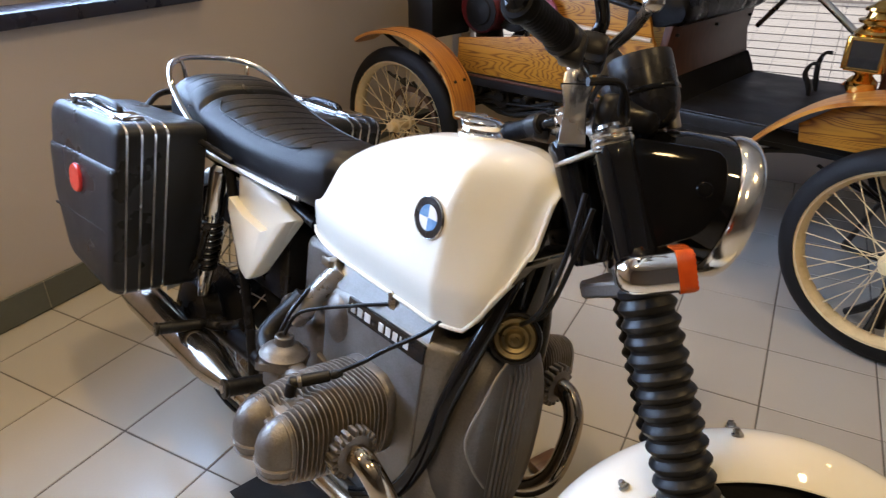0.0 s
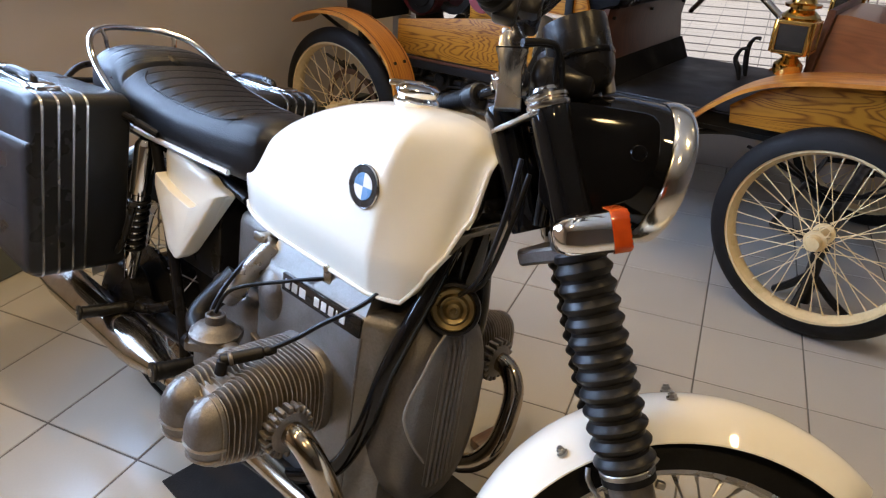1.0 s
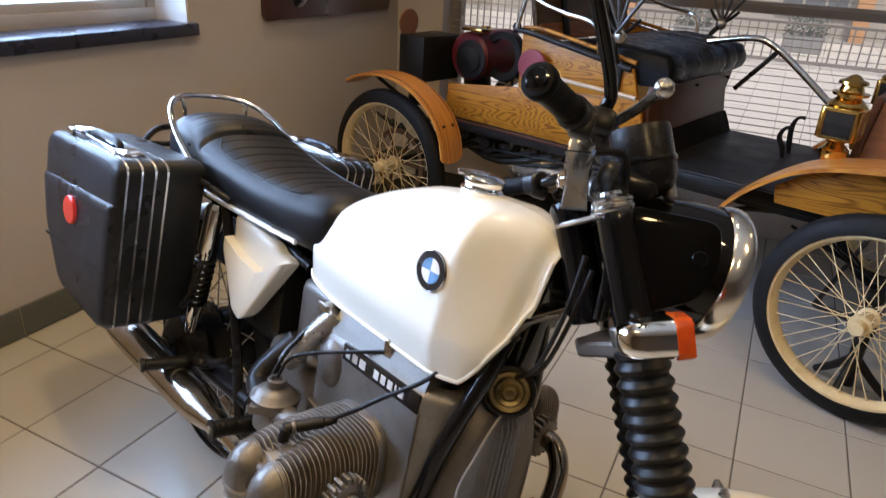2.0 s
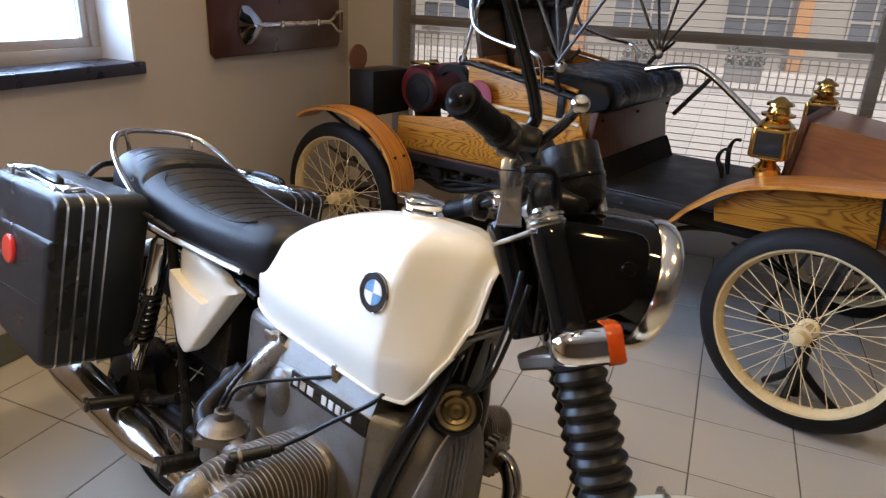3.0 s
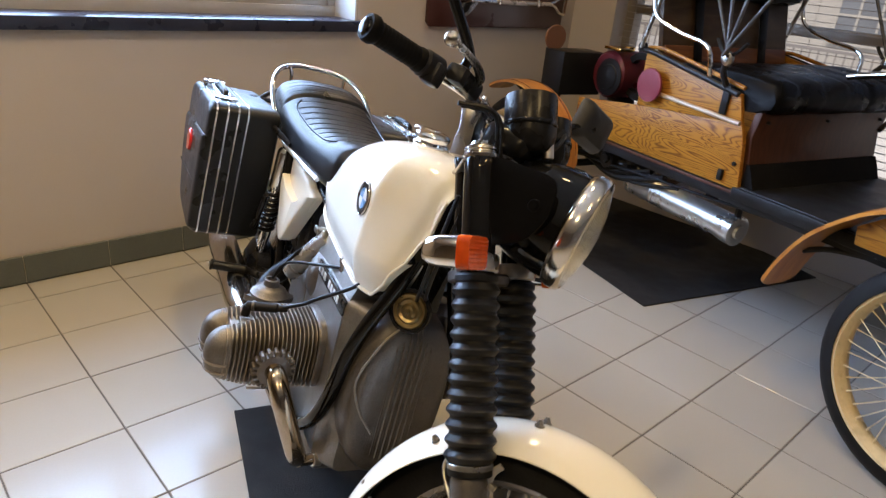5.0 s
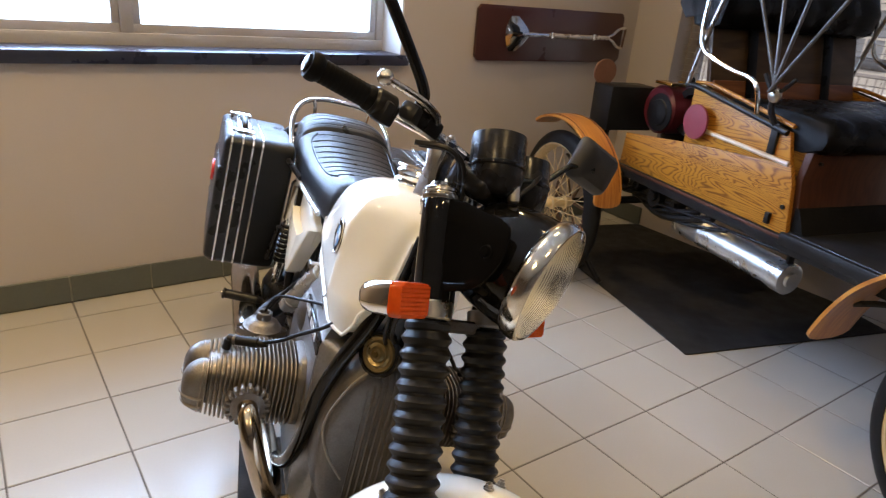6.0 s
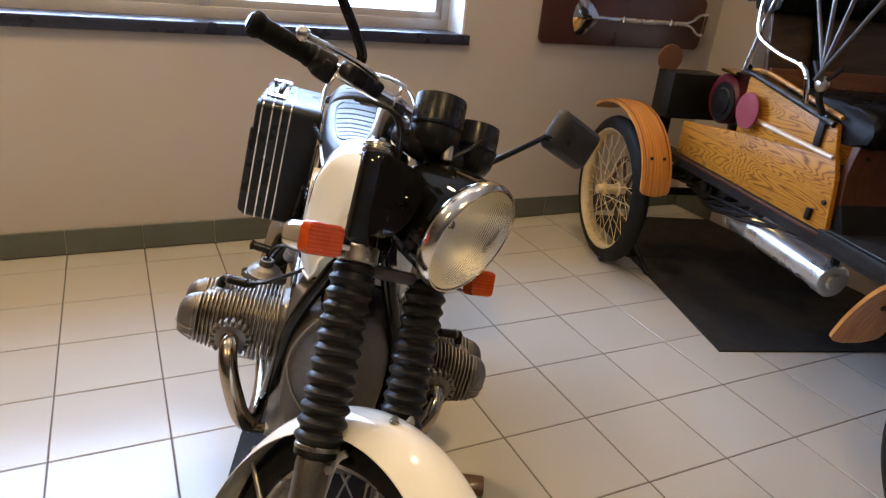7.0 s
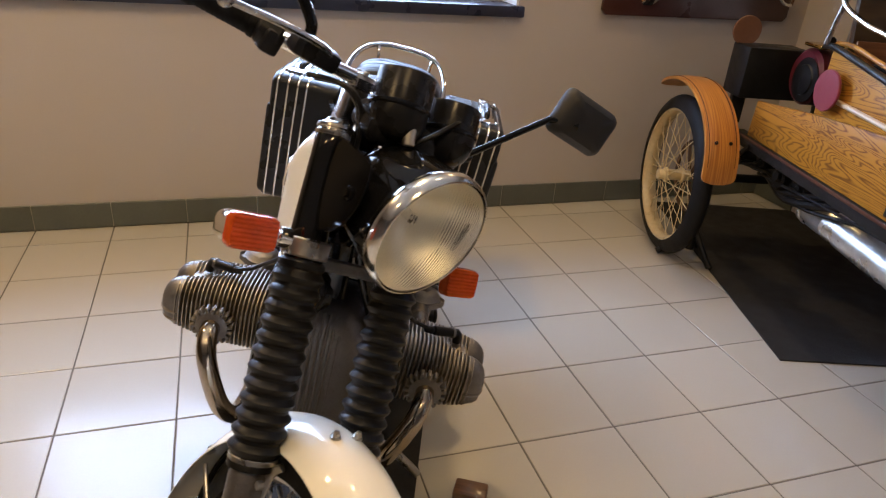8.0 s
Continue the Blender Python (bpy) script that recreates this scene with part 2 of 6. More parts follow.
RUBBER_MAT = surface("rubber_mat", (0.010, 0.010, 0.0105), 0.75, var=0.25, scale=14, fine=260, bump=0.6)
PLAQUE = surface("plaque_wood", (0.060, 0.020, 0.017), 0.35, var=0.25, scale=5, coat=0.2)
WHITE = surface("white_enamel", (0.82, 0.805, 0.72), 0.45, var=0.015, scale=4, bump=0.0, rough_var=0.03, coat=1.0)
WHITE.node_tree.nodes["Principled BSDF"].inputs["Coat Roughness"].default_value = 0.01
WHITE.node_tree.nodes["Principled BSDF"].inputs["Specular IOR Level"].default_value = 0.05
EAR_BLACK = surface("ear_enamel", (0.004, 0.004, 0.0045), 0.06, var=0.2, scale=10, bump=0.0, rough_var=0.02, ior=1.20)
BLACK = surface("black_enamel", (0.005, 0.005, 0.0055), 0.05, var=0.2, scale=10, bump=0.0, rough_var=0.02, ior=1.38)
SATIN = surface("black_satin", (0.011, 0.011, 0.0125), 0.30, var=0.2, scale=15, bump=0.1, ior=1.33)
SHELL = surface("mirror_shell", (0.013, 0.0135, 0.016), 0.5, var=0.15, scale=12, fine=300, bump=0.15)
VINYL = surface("seat_vinyl", (0.009, 0.010, 0.0125), 0.33, var=0.15, scale=16, fine=320, bump=0.3, rough_var=0.06, ior=1.36)
ABS = surface("pannier_plastic", (0.0135, 0.0150, 0.0180), 0.30, var=0.15, scale=10, fine=420, bump=0.3, rough_var=0.06, ior=1.34)
RUBBER = surface("rubber", (0.006, 0.006, 0.0065), 0.40, var=0.2, scale=20, fine=180, bump=0.15, ior=1.38)
TYRE = surface("tyre_rubber", (0.011, 0.011, 0.0115), 0.55, var=0.2, scale=18, fine=150, bump=0.3, ior=1.25)
RIM_CHROME = surface("aged_chrome", (0.80, 0.76, 0.68), 0.16, 1.0, var=0.06, scale=30, bump=0.0, rough_var=0.05)
CHROME = surface("chrome", (0.86, 0.85, 0.83), 0.07, 1.0, var=0.03, scale=9, bump=0.0, rough_var=0.04)
DULL_CHROME = surface("dulled_chrome", (0.46, 0.43, 0.39), 0.16, 1.0, var=0.14, scale=9, bump=0.05, rough_var=0.12, dirt=0.25, dirt_colour=(0.16, 0.12, 0.08))
STRIP = surface("polished_strip", (0.72, 0.72, 0.71), 0.2, 1.0, var=0.05, bump=0.0)
ALU = surface("cast_aluminium", (0.195, 0.182, 0.168), 0.42, 0.8, var=0.22, scale=11, fine=240, bump=0.35, rough_var=0.1, dirt=0.45, dirt_colour=(0.11, 0.09, 0.07))
COVER_ALU = surface("stained_aluminium", (0.145, 0.134, 0.122), 0.45, 0.75, var=0.25, scale=9, fine=240, bump=0.35, rough_var=0.1, dirt=0.5, dirt_colour=(0.08, 0.065, 0.05))
ALU_FIN = surface("fin_aluminium", (0.31, 0.275, 0.235), 0.42, 0.8, var=0.25, scale=15, fine=200, bump=0.3, dirt=0.5, dirt_colour=(0.09, 0.07, 0.05))
ALU_BRIGHT = surface("polished_aluminium", (0.50, 0.48, 0.45), 0.24, 1.0, var=0.1, scale=14, bump=0.05, rough_var=0.1)
STEEL = surface("zinc_steel", (0.50, 0.48, 0.44), 0.33, 1.0, var=0.15, scale=30, bump=0.1)
EXHAUST = surface("heat_stained_chrome", (0.44, 0.37, 0.28), 0.17, 1.0, var=0.16, scale=7, bump=0.0, dirt=0.2, dirt_colour=(0.25, 0.17, 0.08))
AMBER = surface("amber_lens", (0.95, 0.125, 0.009), 0.12, var=0.25, scale=50, bump=0.0, ior=1.45, trans=0.4)
REFLECT = surface("silvered_reflector", (0.92, 0.88, 0.76), 0.42, 0.75, var=0.04, scale=20, bump=0.0)
RED = surface("red_lens", (0.62, 0.03, 0.02), 0.18, var=0.05, bump=0.0, coat=0.6)
BAR_SILVER = surface("bar_silver", (0.62, 0.62, 0.60), 0.5, 0.25, var=0.10, scale=40, fine=300, bump=0.05)
GLASS = clear("lamp_glass", (0.97, 0.97, 0.95), 0.02)
LENS = clear("lens_glass", (0.99, 0.985, 0.96), 0.0, 1.28)
PANE = clear("window_glass", (0.97, 0.98, 0.98), 0.0, 1.01)
BRASS = surface("polished_brass", (0.80, 0.53, 0.16), 0.14, 1.0, var=0.12, scale=14, bump=0.03, rough_var=0.07, dirt=0.2, dirt_colour=(0.30, 0.17, 0.05))
DULL_BRASS = surface("dull_brass", (0.28, 0.215, 0.10), 0.35, 0.9, var=0.2, scale=25)
OAK = grained("varnished_oak", (0.40, 0.170, 0.013), (0.155, 0.052, 0.005), "X", 6, rough=0.42, coat=0.06, stretch=7.5, contrast=(0.26, 0.46), count=30.0, pores=0.28, wavy=0.7, ior=1.33)
OAK_BENT = grained("bent_oak", (0.60, 0.26, 0.040), (0.36, 0.125, 0.018), "XZ", 6, stretch=16.0, contrast=(0.28, 0.66), count=10.0, low=0.7)
MAHOGANY = grained("mahogany", (0.082, 0.028, 0.011), (0.054, 0.018, 0.007), "Z", 5, ior=1.35, rough=0.50, coat=0.04, stretch=12.0, contrast=(0.3, 0.7))
BONNET = grained("bonnet_wood", (0.25, 0.094, 0.026), (0.175, 0.062, 0.016), "X", 5, rough=0.3, coat=0.5, contrast=(0.25, 0.75))
CREAM = surface("cream_enamel", (0.70, 0.56, 0.31), 0.35, var=0.1, scale=20, bump=0.1, dirt=0.3, dirt_colour=(0.40, 0.27, 0.12))
LEATHER = surface("black_leather", (0.006, 0.006, 0.0065), 0.30, var=0.2, scale=14, fine=240, bump=0.3, ior=1.19)
CLOTH = surface("hood_cloth", (0.010, 0.010, 0.011), 0.8, var=0.2, scale=9, fine=500, bump=0.5)
IRON = surface("black_iron", (0.012, 0.0118, 0.012), 0.42, var=0.3, scale=22, fine=180, bump=0.3, ior=1.33)
CRIMSON = surface("crimson_paint", (0.20, 0.024, 0.036), 0.4, var=0.1, scale=14)
FLOORBOARD = surface("floor_covering", (0.010, 0.010, 0.011), 0.5, var=0.3, scale=8, fine=200, bump=0.4)
SILVER = surface("silver_paint", (0.62, 0.62, 0.61), 0.3, 0.85, var=0.1, scale=10, bump=0.1, dirt=0.2, dirt_colour=(0.2, 0.18, 0.15))
BOW = surface("dull_steel", (0.12, 0.115, 0.11), 0.35, 0.8, var=0.2, scale=20)
BLIND = surface("blind_slat", (0.34, 0.30, 0.25), 0.5, var=0.04)
SEAT_TRIM = surface("seat_trim_metal", (0.85, 0.85, 0.84), 0.3, 0.6, var=0.03, bump=0)
FRAME_E = surface("bronze_aluminium", (0.34, 0.30, 0.25), 0.4, 0.3, var=0.06)
ALU_BLOCK = surface("block_aluminium", (0.25, 0.24, 0.228), 0.42, 0.75, var=0.2, scale=9, fine=240, bump=0.35, rough_var=0.08, dirt=0.4, dirt_colour=(0.15, 0.125, 0.10))
ALU_MID = surface("brushed_aluminium", (0.28, 0.27, 0.255), 0.36, 0.85, var=0.15, scale=12, fine=260, bump=0.2, dirt=0.3, dirt_colour=(0.14, 0.12, 0.10))
GRIP = surface("grip_rubber", (0.0035, 0.0035, 0.004), 0.55, var=0.2, scale=30, fine=200, bump=0.2, ior=1.2)
MATT = surface("matt_black", (0.011, 0.0108, 0.011), 0.8, var=0.3, scale=20, ior=1.12)

# ---------------------------------------------------------------- the room
S = 0.305                      # floor tile pitch
BACK, RIGHT, LEFT, FRONT, TOP = 1.065, 3.46, -4.3, -5.2, 2.75
WIN_X0, WIN_X1, WIN_Z0, WIN_Z1 = -0.62, 1.81, 0.985, 2.15


def structure(name, bm, material, label, category, m=None):
    return thing(name, bm, material, label, category, m, kind="structure")


# back wall with the window's opening through it
bm = box(LEFT - 0.2, WIN_X0, BACK, BACK + 0.3, 0, TOP)
box(WIN_X1, RIGHT + 0.3, BACK, BACK + 0.3, 0, TOP, bm=bm)
box(WIN_X0, WIN_X1, BACK, BACK + 0.3, 0, WIN_Z0, bm=bm)
box(WIN_X0, WIN_X1, BACK, BACK + 0.3, WIN_Z1, TOP, bm=bm)
structure("wall_north", bm, WALL, "warm tan painted wall with a window in it", "wall")
# unseen closing walls, kept dark so that glossy parts reflect little light
structure("wall_west", box(LEFT - 0.2, LEFT, FRONT - 0.2, BACK, 0, TOP), UNSEEN_DARK, "unseen dark brown wall added to close the room", "wall")
structure("wall_south", box(LEFT, RIGHT + 0.3, FRONT - 0.2, FRONT, 0, TOP), UNSEEN_DARK, "unseen dark brown wall added to close the room", "wall")
structure("ceiling", box(LEFT - 0.2, RIGHT + 0.3, FRONT - 0.2, BACK + 0.3, TOP, TOP + 0.15), CEIL, "off-white painted ceiling", "ceiling")

# east side: a pier beside the corner, then a wide glazed opening above a low wall
GL_Y1, GL_Y0, GL_Z0, GL_Z1 = 0.76, -4.6, 0.20, 2.35
bm = box(RIGHT, RIGHT + 0.3, GL_Y1, BACK, 0, TOP)
box(RIGHT, RIGHT + 0.3, FRONT, GL_Y0, 0, TOP, bm=bm)
box(RIGHT, RIGHT + 0.3, GL_Y0, GL_Y1, 0, GL_Z0, bm=bm)
box(RIGHT, RIGHT + 0.3, GL_Y0, GL_Y1, GL_Z1, TOP, bm=bm)
structure("wall_east", bm, WALL, "tan wall with a wide glazed opening", "wall")

# reveal lining of the window
bm = box(WIN_X1 - 0.012, WIN_X1 + 0.002, BACK + 0.002, BACK + 0.2, WIN_Z0, WIN_Z1)
box(WIN_X0 - 0.002, WIN_X0 + 0.012, BACK + 0.002, BACK + 0.2, WIN_Z0, WIN_Z1, bm=bm)
box(WIN_X0, WIN_X1, BACK + 0.002, BACK + 0.2, WIN_Z1 - 0.012, WIN_Z1 + 0.002, bm=bm)
structure("window_reveal", bm, REVEAL, "white painted window reveal", "trim")
structure("window_sill", box(WIN_X0 - 0.08, WIN_X1 + 0.02, BACK - 0.03, BACK + 0.165, WIN_Z0 - 0.045, WIN_Z0 + 0.004, 0.006), SILL, "glossy navy painted window sill", "sill")
win = base("window_1", pose(0, BACK + 0.17, 0), "wide aluminium window with bright daylight behind", "window", kind="structure")
MULL = 0.635
bm = box(WIN_X0, WIN_X1, 0, 0.06, WIN_Z0, WIN_Z0 + 0.05, 0.004)
box(WIN_X0, WIN_X1, 0, 0.06, WIN_Z1 - 0.05, WIN_Z1, 0.004, bm=bm)
for x in (WIN_X0, MULL - 0.025, WIN_X1 - 0.05):
    box(x, x + 0.05, 0, 0.06, WIN_Z0 + 0.05, WIN_Z1 - 0.05, 0.004, bm=bm)
part("window_frame", bm, FRAME_W, win)
for a, b in ((WIN_X0 + 0.05, MULL - 0.025), (MULL + 0.025, WIN_X1 - 0.05)):
    bm = box(a, b, 0.012, 0.048, WIN_Z0 + 0.05, WIN_Z0 + 0.085, 0.003)
    box(a, b, 0.012, 0.048, WIN_Z1 - 0.085, WIN_Z1 - 0.05, 0.003, bm=bm)
    box(a, a + 0.03, 0.012, 0.048, WIN_Z0 + 0.085, WIN_Z1 - 0.085, 0.003, bm=bm)
    box(b - 0.03, b, 0.012, 0.048, WIN_Z0 + 0.085, WIN_Z1 - 0.085, 0.003, bm=bm)
    part("sash", bm, FRAME_W, win)
    pane = part("pane", box(a + 0.03, b - 0.03, 0.026, 0.032, WIN_Z0 + 0.085, WIN_Z1 - 0.085), PANE, win)
    pane.visible_shadow = False

# glazed east side: frame, panes, blind
glz = base("window_2", pose(RIGHT + 0.12, 0, 0), "wide glazed wall with an open blind in front", "window", kind="structure")
bm = box(0, 0.07, GL_Y0, GL_Y1, GL_Z0, GL_Z0 + 0.06, 0.004)
box(0, 0.07, GL_Y0, GL_Y1, GL_Z1 - 0.06, GL_Z1, 0.004, bm=bm)
posts = (GL_Y1 - 0.06, -1.80, GL_Y0)
for y in posts:
    box(0, 0.07, y, y + 0.06, GL_Z0 + 0.06, GL_Z1 - 0.06, 0.004, bm=bm)
box(0.004, 0.066, GL_Y0 + 0.06, posts[1], 1.10, 1.155, 0.004, bm=bm)
box(0.004, 0.066, posts[1] + 0.06, posts[0], 1.10, 1.155, 0.004, bm=bm)
part("window_frame", bm, FRAME_E, glz)
for a, b in ((posts[1] + 0.06, posts[0]), (posts[2] + 0.06, posts[1])):
    pane = part("pane", box(0.03, 0.036, a, b, GL_Z0 + 0.06, GL_Z1 - 0.06), PANE, glz)
    pane.visible_shadow = False
blind = base("venetian_blind", pose(RIGHT + 0.045, 0, 0), "open brownish venetian blind hanging before the glazed wall", "blind")
part("headrail", box(-0.02, 0.025, GL_Y0 + 0.02, GL_Y1 - 0.02, GL_Z1 - 0.05, GL_Z1 - 0.005, 0.003), BLIND, blind)
part("bottom_rail", box(-0.014, 0.014, GL_Y0 + 0.02, GL_Y1 - 0.02, 0.235, 0.25, 0.003), BLIND, blind)
slat = None
z = 0.28
while z < GL_Z1 - 0.06:
    if slat is None:
        bm = rings([[(x, y, 0.0018 - 0.0018 * (x / 0.0125) ** 2 + d) for x, d in ((-0.0125, 0), (-0.006, 0), (0, 0), (0.006, 0), (0.0125, 0), (0.0125, 0.0009), (0.006, 0.0009), (0, 0.0009), (-0.006, 0.0009), (-0.0125, 0.0009))] for y in (GL_Y0 + 0.03, GL_Y1 - 0.03)])
        slat = part("slat", bm, BLIND, blind, m=pose(0, 0, z, 0, 2, 0))
    else:
        same("slat", slat.data, blind, pose(0, 0, z, 0, 2 + random.uniform(-1.5, 1.5), 0))
    z += 0.036
for y in (0.55, -0.35, -1.25, -2.15, -3.05, -3.95):
    part("cord", tube([(0.0, y, 0.24), (0.0, y, GL_Z1 - 0.05)], 0.0012, 6), BLIND, blind)

# skirting tiles along the back wall and the pier, pale joints between
skirt = base("baseboard", pose(0, 0, 0), "row of dark green-grey skirting tiles", "baseboard", kind="structure")
part("joint", box(-13 * S, RIGHT - 0.013, BACK - 0.008, BACK - 0.0005, 0.004, 0.113), surface("pale_joint", (0.34, 0.32, 0.27), 0.9, var=0.15), skirt)
first = None
i = -13
while i * S < RIGHT - 0.01:
    x0, x1 = i * S + 0.0015, min((i + 1) * S - 0.0015, RIGHT - 0.002)
    if x1 - x0 > S - 0.004:
        if first is None:
            first = part("skirting_tile", box(0.0015, S - 0.0015, BACK - 0.011, BACK - 0.001, 0.004, 0.115, 0.002, 1), SKIRT, skirt, m=pose(i * S, 0, 0))
        else:
            same("skirting_tile", first.data, skirt, pose(i * S, 0, random.uniform(0, 0.0012)))
    else:
        part("skirting_tile", box(x0, x1, BACK - 0.011, BACK - 0.001, 0.004, 0.115, 0.002, 1), SKIRT, skirt)
    i += 1
part("skirting_tile", box(RIGHT - 0.011, RIGHT - 0.001, 0.76, 1.05, 0.004, 0.115, 0.002, 1), SKIRT, skirt)

# rubber mats
thing("rubber_mat", prism([(0, 0), (1.12, 0), (1.12, 1.50), (0, 1.50)], 0.0005, 0.006, 0.002, 1, "Z"), RUBBER_MAT, "black rubber mat laid under the antique car", "mat", pose(2.296, -0.435, 0, 0, 0, -17))
thing("rubber_mat", prism([(0, -0.92), (0.50, -0.92), (0.50, 0), (0, 0)], 0.0005, 0.006, 0.002, 1, "Z"), RUBBER_MAT, "black rubber mat laid under the motorcycle", "mat", pose(0.580, -0.106, 0, 0, 0, -20.5))

# mounted spade on a board
PX0, PX1, PZ0, PZ1 = 2.232, 3.325, 0.968, 1.243
plq = base("wall_plaque", pose(0, BACK, 0), "dark red-brown wooden board with a chromed spade mounted on it", "plaque")
cut = 0.022
part("board", prism([(PX0 + cut, PZ0), (PX1 - cut, PZ0), (PX1, PZ0 + cut), (PX1, PZ1 - cut), (PX1 - cut, PZ1), (PX0 + cut, PZ1), (PX0, PZ1 - cut), (PX0, PZ0 + cut)], -0.022, -0.001, 0.004), PLAQUE, plq)
zc = 1.108
# hollow fan-shaped blade with a raised spine
loops = []
for k in range(13):
    v = -1 + k / 6
    edge = 2.412 + 0.030 * v * v
    neck = 2.56 - 0.070 * abs(v) ** 1.4
    z = zc + 0.088 * v
    row = []
    for j in range(9):
        u = j / 8
        x = edge + (neck - edge) * u
        y = -0.030 - 0.026 * (1 - v * v) * math.sin(u * 2.2) - 0.010 * math.exp(-(v / 0.16) ** 2) * u
        row.append((x, y, z))
    loops.append(row + [(x, y + 0.003, z) for x, y, z in row[::-1]])
bm = rings(loops)
part("blade", bm, CHROME, plq, "chromed spade blade")
part("socket", tube([(2.51, -0.058, zc), (2.58, -0.050, zc), (2.70, -0.042, zc)], [0.007, 0.014, 0.012], 10), CHROME, plq)
part("shaft", tube([(2.70, -0.042, zc), (2.86, -0.042, zc - 0.003), (3.18, -0.042, zc - 0.002)], [0.012, 0.013, 0.012], 10), surface("spade_shaft", (0.62, 0.55, 0.47), 0.25, 0.6, var=0.15), plq, "pale polished shaft")
part("grip_fork", join(tube([(3.16, -0.042, zc), (3.22, -0.042, zc + 0.018), (3.27, -0.042, zc + 0.050), (3.325, -0.042, zc + 0.056)], 0.0085, 8, smooth=4), tube([(3.16, -0.042, zc), (3.22, -0.042, zc - 0.018), (3.265, -0.042, zc - 0.050), (3.31, -0.042, zc - 0.056)], 0.0085, 8, smooth=4)), CHROME, plq)
part("grip_bar", rod((3.313, -0.042, zc - 0.058), (3.322, -0.042, zc + 0.058), 0.007, 10, 0.003), surface("spade_grip", (0.10, 0.05, 0.03), 0.4), plq)
for x in (2.72, 3.05):
    part("hook", box(x - 0.006, x + 0.006, -0.058, -0.022, zc - 0.018, zc + 0.018, 0.002), CHROME, plq)

# ---------------------------------------------------------------- the motorcycle
BIKE = pose(0.600, -0.595, 0, 0, 0, -109) @ pose(0, 0, 0, -10.5, 0, 0)
bike = base("motorcycle", BIKE, "white and black vintage boxer-engined touring motorcycle on its side stand", "motorcycle")
RAKE = radians(28)
HEAD = Vector((0.172, 0, 1.0))
AXIS = Vector((-math.sin(RAKE), 0, math.cos(RAKE)))
STEER = Matrix.Translation(HEAD) @ Matrix.Rotation(radians(36), 4, AXIS) @ Matrix.Translation(-HEAD)


def fork_at(z, side, ahead=0.0):
    """A point of a fork leg at height z, wheel straight ahead."""
    return Vector((0.250 + (1.0 - z) * math.tan(RAKE) + ahead, 0.092 * side, z))


def steered(bm):
    return moved(bm, STEER)


# --- wheels
def spoked_wheel(name, parent, centre, radius, width, rim_r, rim_mat, hub_mat, hub_w, hub_r, spokes, spoke_r, spoke_mat, m=None, label="", tread=True, hub_profile=None):
    c = Vector(centre)
    prof = []
    w = width / 2
    inner = rim_r + 0.004
    for k in range(15):
        a = math.pi * (-0.12 + 1.24 * k / 14)
        prof.append((-w * math.cos(a) * (1 - 0.12 * max(0, math.sin(a))), inner + (radius - inner) * max(0, math.sin(a)) ** 0.75 if math.sin(a) > 0 else inner))
    bm = turned_ring(prof, (0, 0, 0), (0, 1, 0), 64)
    wheel = part(name, bm, TYRE, parent, label, m=(m or Matrix()) @ Matrix.Translation(c))
    if tread:
        bm = bmesh.new()
        for y in (-0.30, -0.1, 0.1, 0.30):
            y *= width
            rr = radius * (1.0 - 0.035 * (abs(y) / w) ** 2) + 0.0022
            join(bm, turned_ring([(y - 0.005, rr - 0.006), (y - 0.004, rr), (y + 0.004, rr), (y + 0.005, rr - 0.006)], (0, 0, 0), (0, 1, 0), 64))
        part("tread", bm, TYRE, wheel)
    rw = width * 0.38
    rim = [(-rw, rim_r + 0.008), (-rw - 0.002, rim_r + 0.012), (-rw - 0.005, rim_r + 0.008), (-rw - 0.003, rim_r - 0.004), (-rw * 0.5, rim_r - 0.014), (0, rim_r - 0.018), (rw * 0.5, rim_r - 0.014), (rw + 0.003, rim_r - 0.004), (rw + 0.005, rim_r + 0.008), (rw + 0.002, rim_r + 0.012), (rw, rim_r + 0.008), (rw * 0.4, rim_r - 0.004), (-rw * 0.4, rim_r - 0.004)]
    part("rim", turned_ring(rim, (0, 0, 0), (0, 1, 0), 64), rim_mat, wheel)
    hp = hub_profile or [(0, 0.012), (0.004, hub_r * 0.55), (hub_w * 0.12, hub_r * 0.9), (hub_w * 0.14, hub_r), (hub_w * 0.2, hub_r), (hub_w * 0.24, hub_r * 0.8), (hub_w * 0.76, hub_r * 0.8), (hub_w * 0.8, hub_r), (hub_w * 0.86, hub_r), (hub_w * 0.88, hub_r * 0.9), (hub_w - 0.004, hub_r * 0.55), (hub_w, 0.012)]
    part("hub", lathe(hp, (0, -hub_w / 2, 0), (0, hub_w / 2, 0), 28), hub_mat, wheel)
    meshes = {}
    for k in range(spokes):
        side = 1 if k % 2 else -1
        lean = 1 if (k // 2) % 2 else -1
        a = 2 * math.pi * k / spokes
        key = (side, lean)
        if key not in meshes:
            b0 = lean * 0.62
            p0 = Vector((hub_r * 0.95 * math.sin(b0), side * hub_w * 0.34, hub_r * 0.95 * math.cos(b0)))
            p1 = Vector((0, side * width * 0.06, rim_r - 0.014))
            ob = part("spoke", join(tube([p0, p1], spoke_r, 6), tube([p1 - (p1 - p0).normalized() * 0.018, p1], spoke_r * 1.7, 6)), spoke_mat, wheel, m=Matrix.Rotation(a, 4, "Y"))
            meshes[key] = ob.data
        else:
            same("spoke", meshes[key], wheel, Matrix.Rotation(a, 4, "Y"))
    return wheel


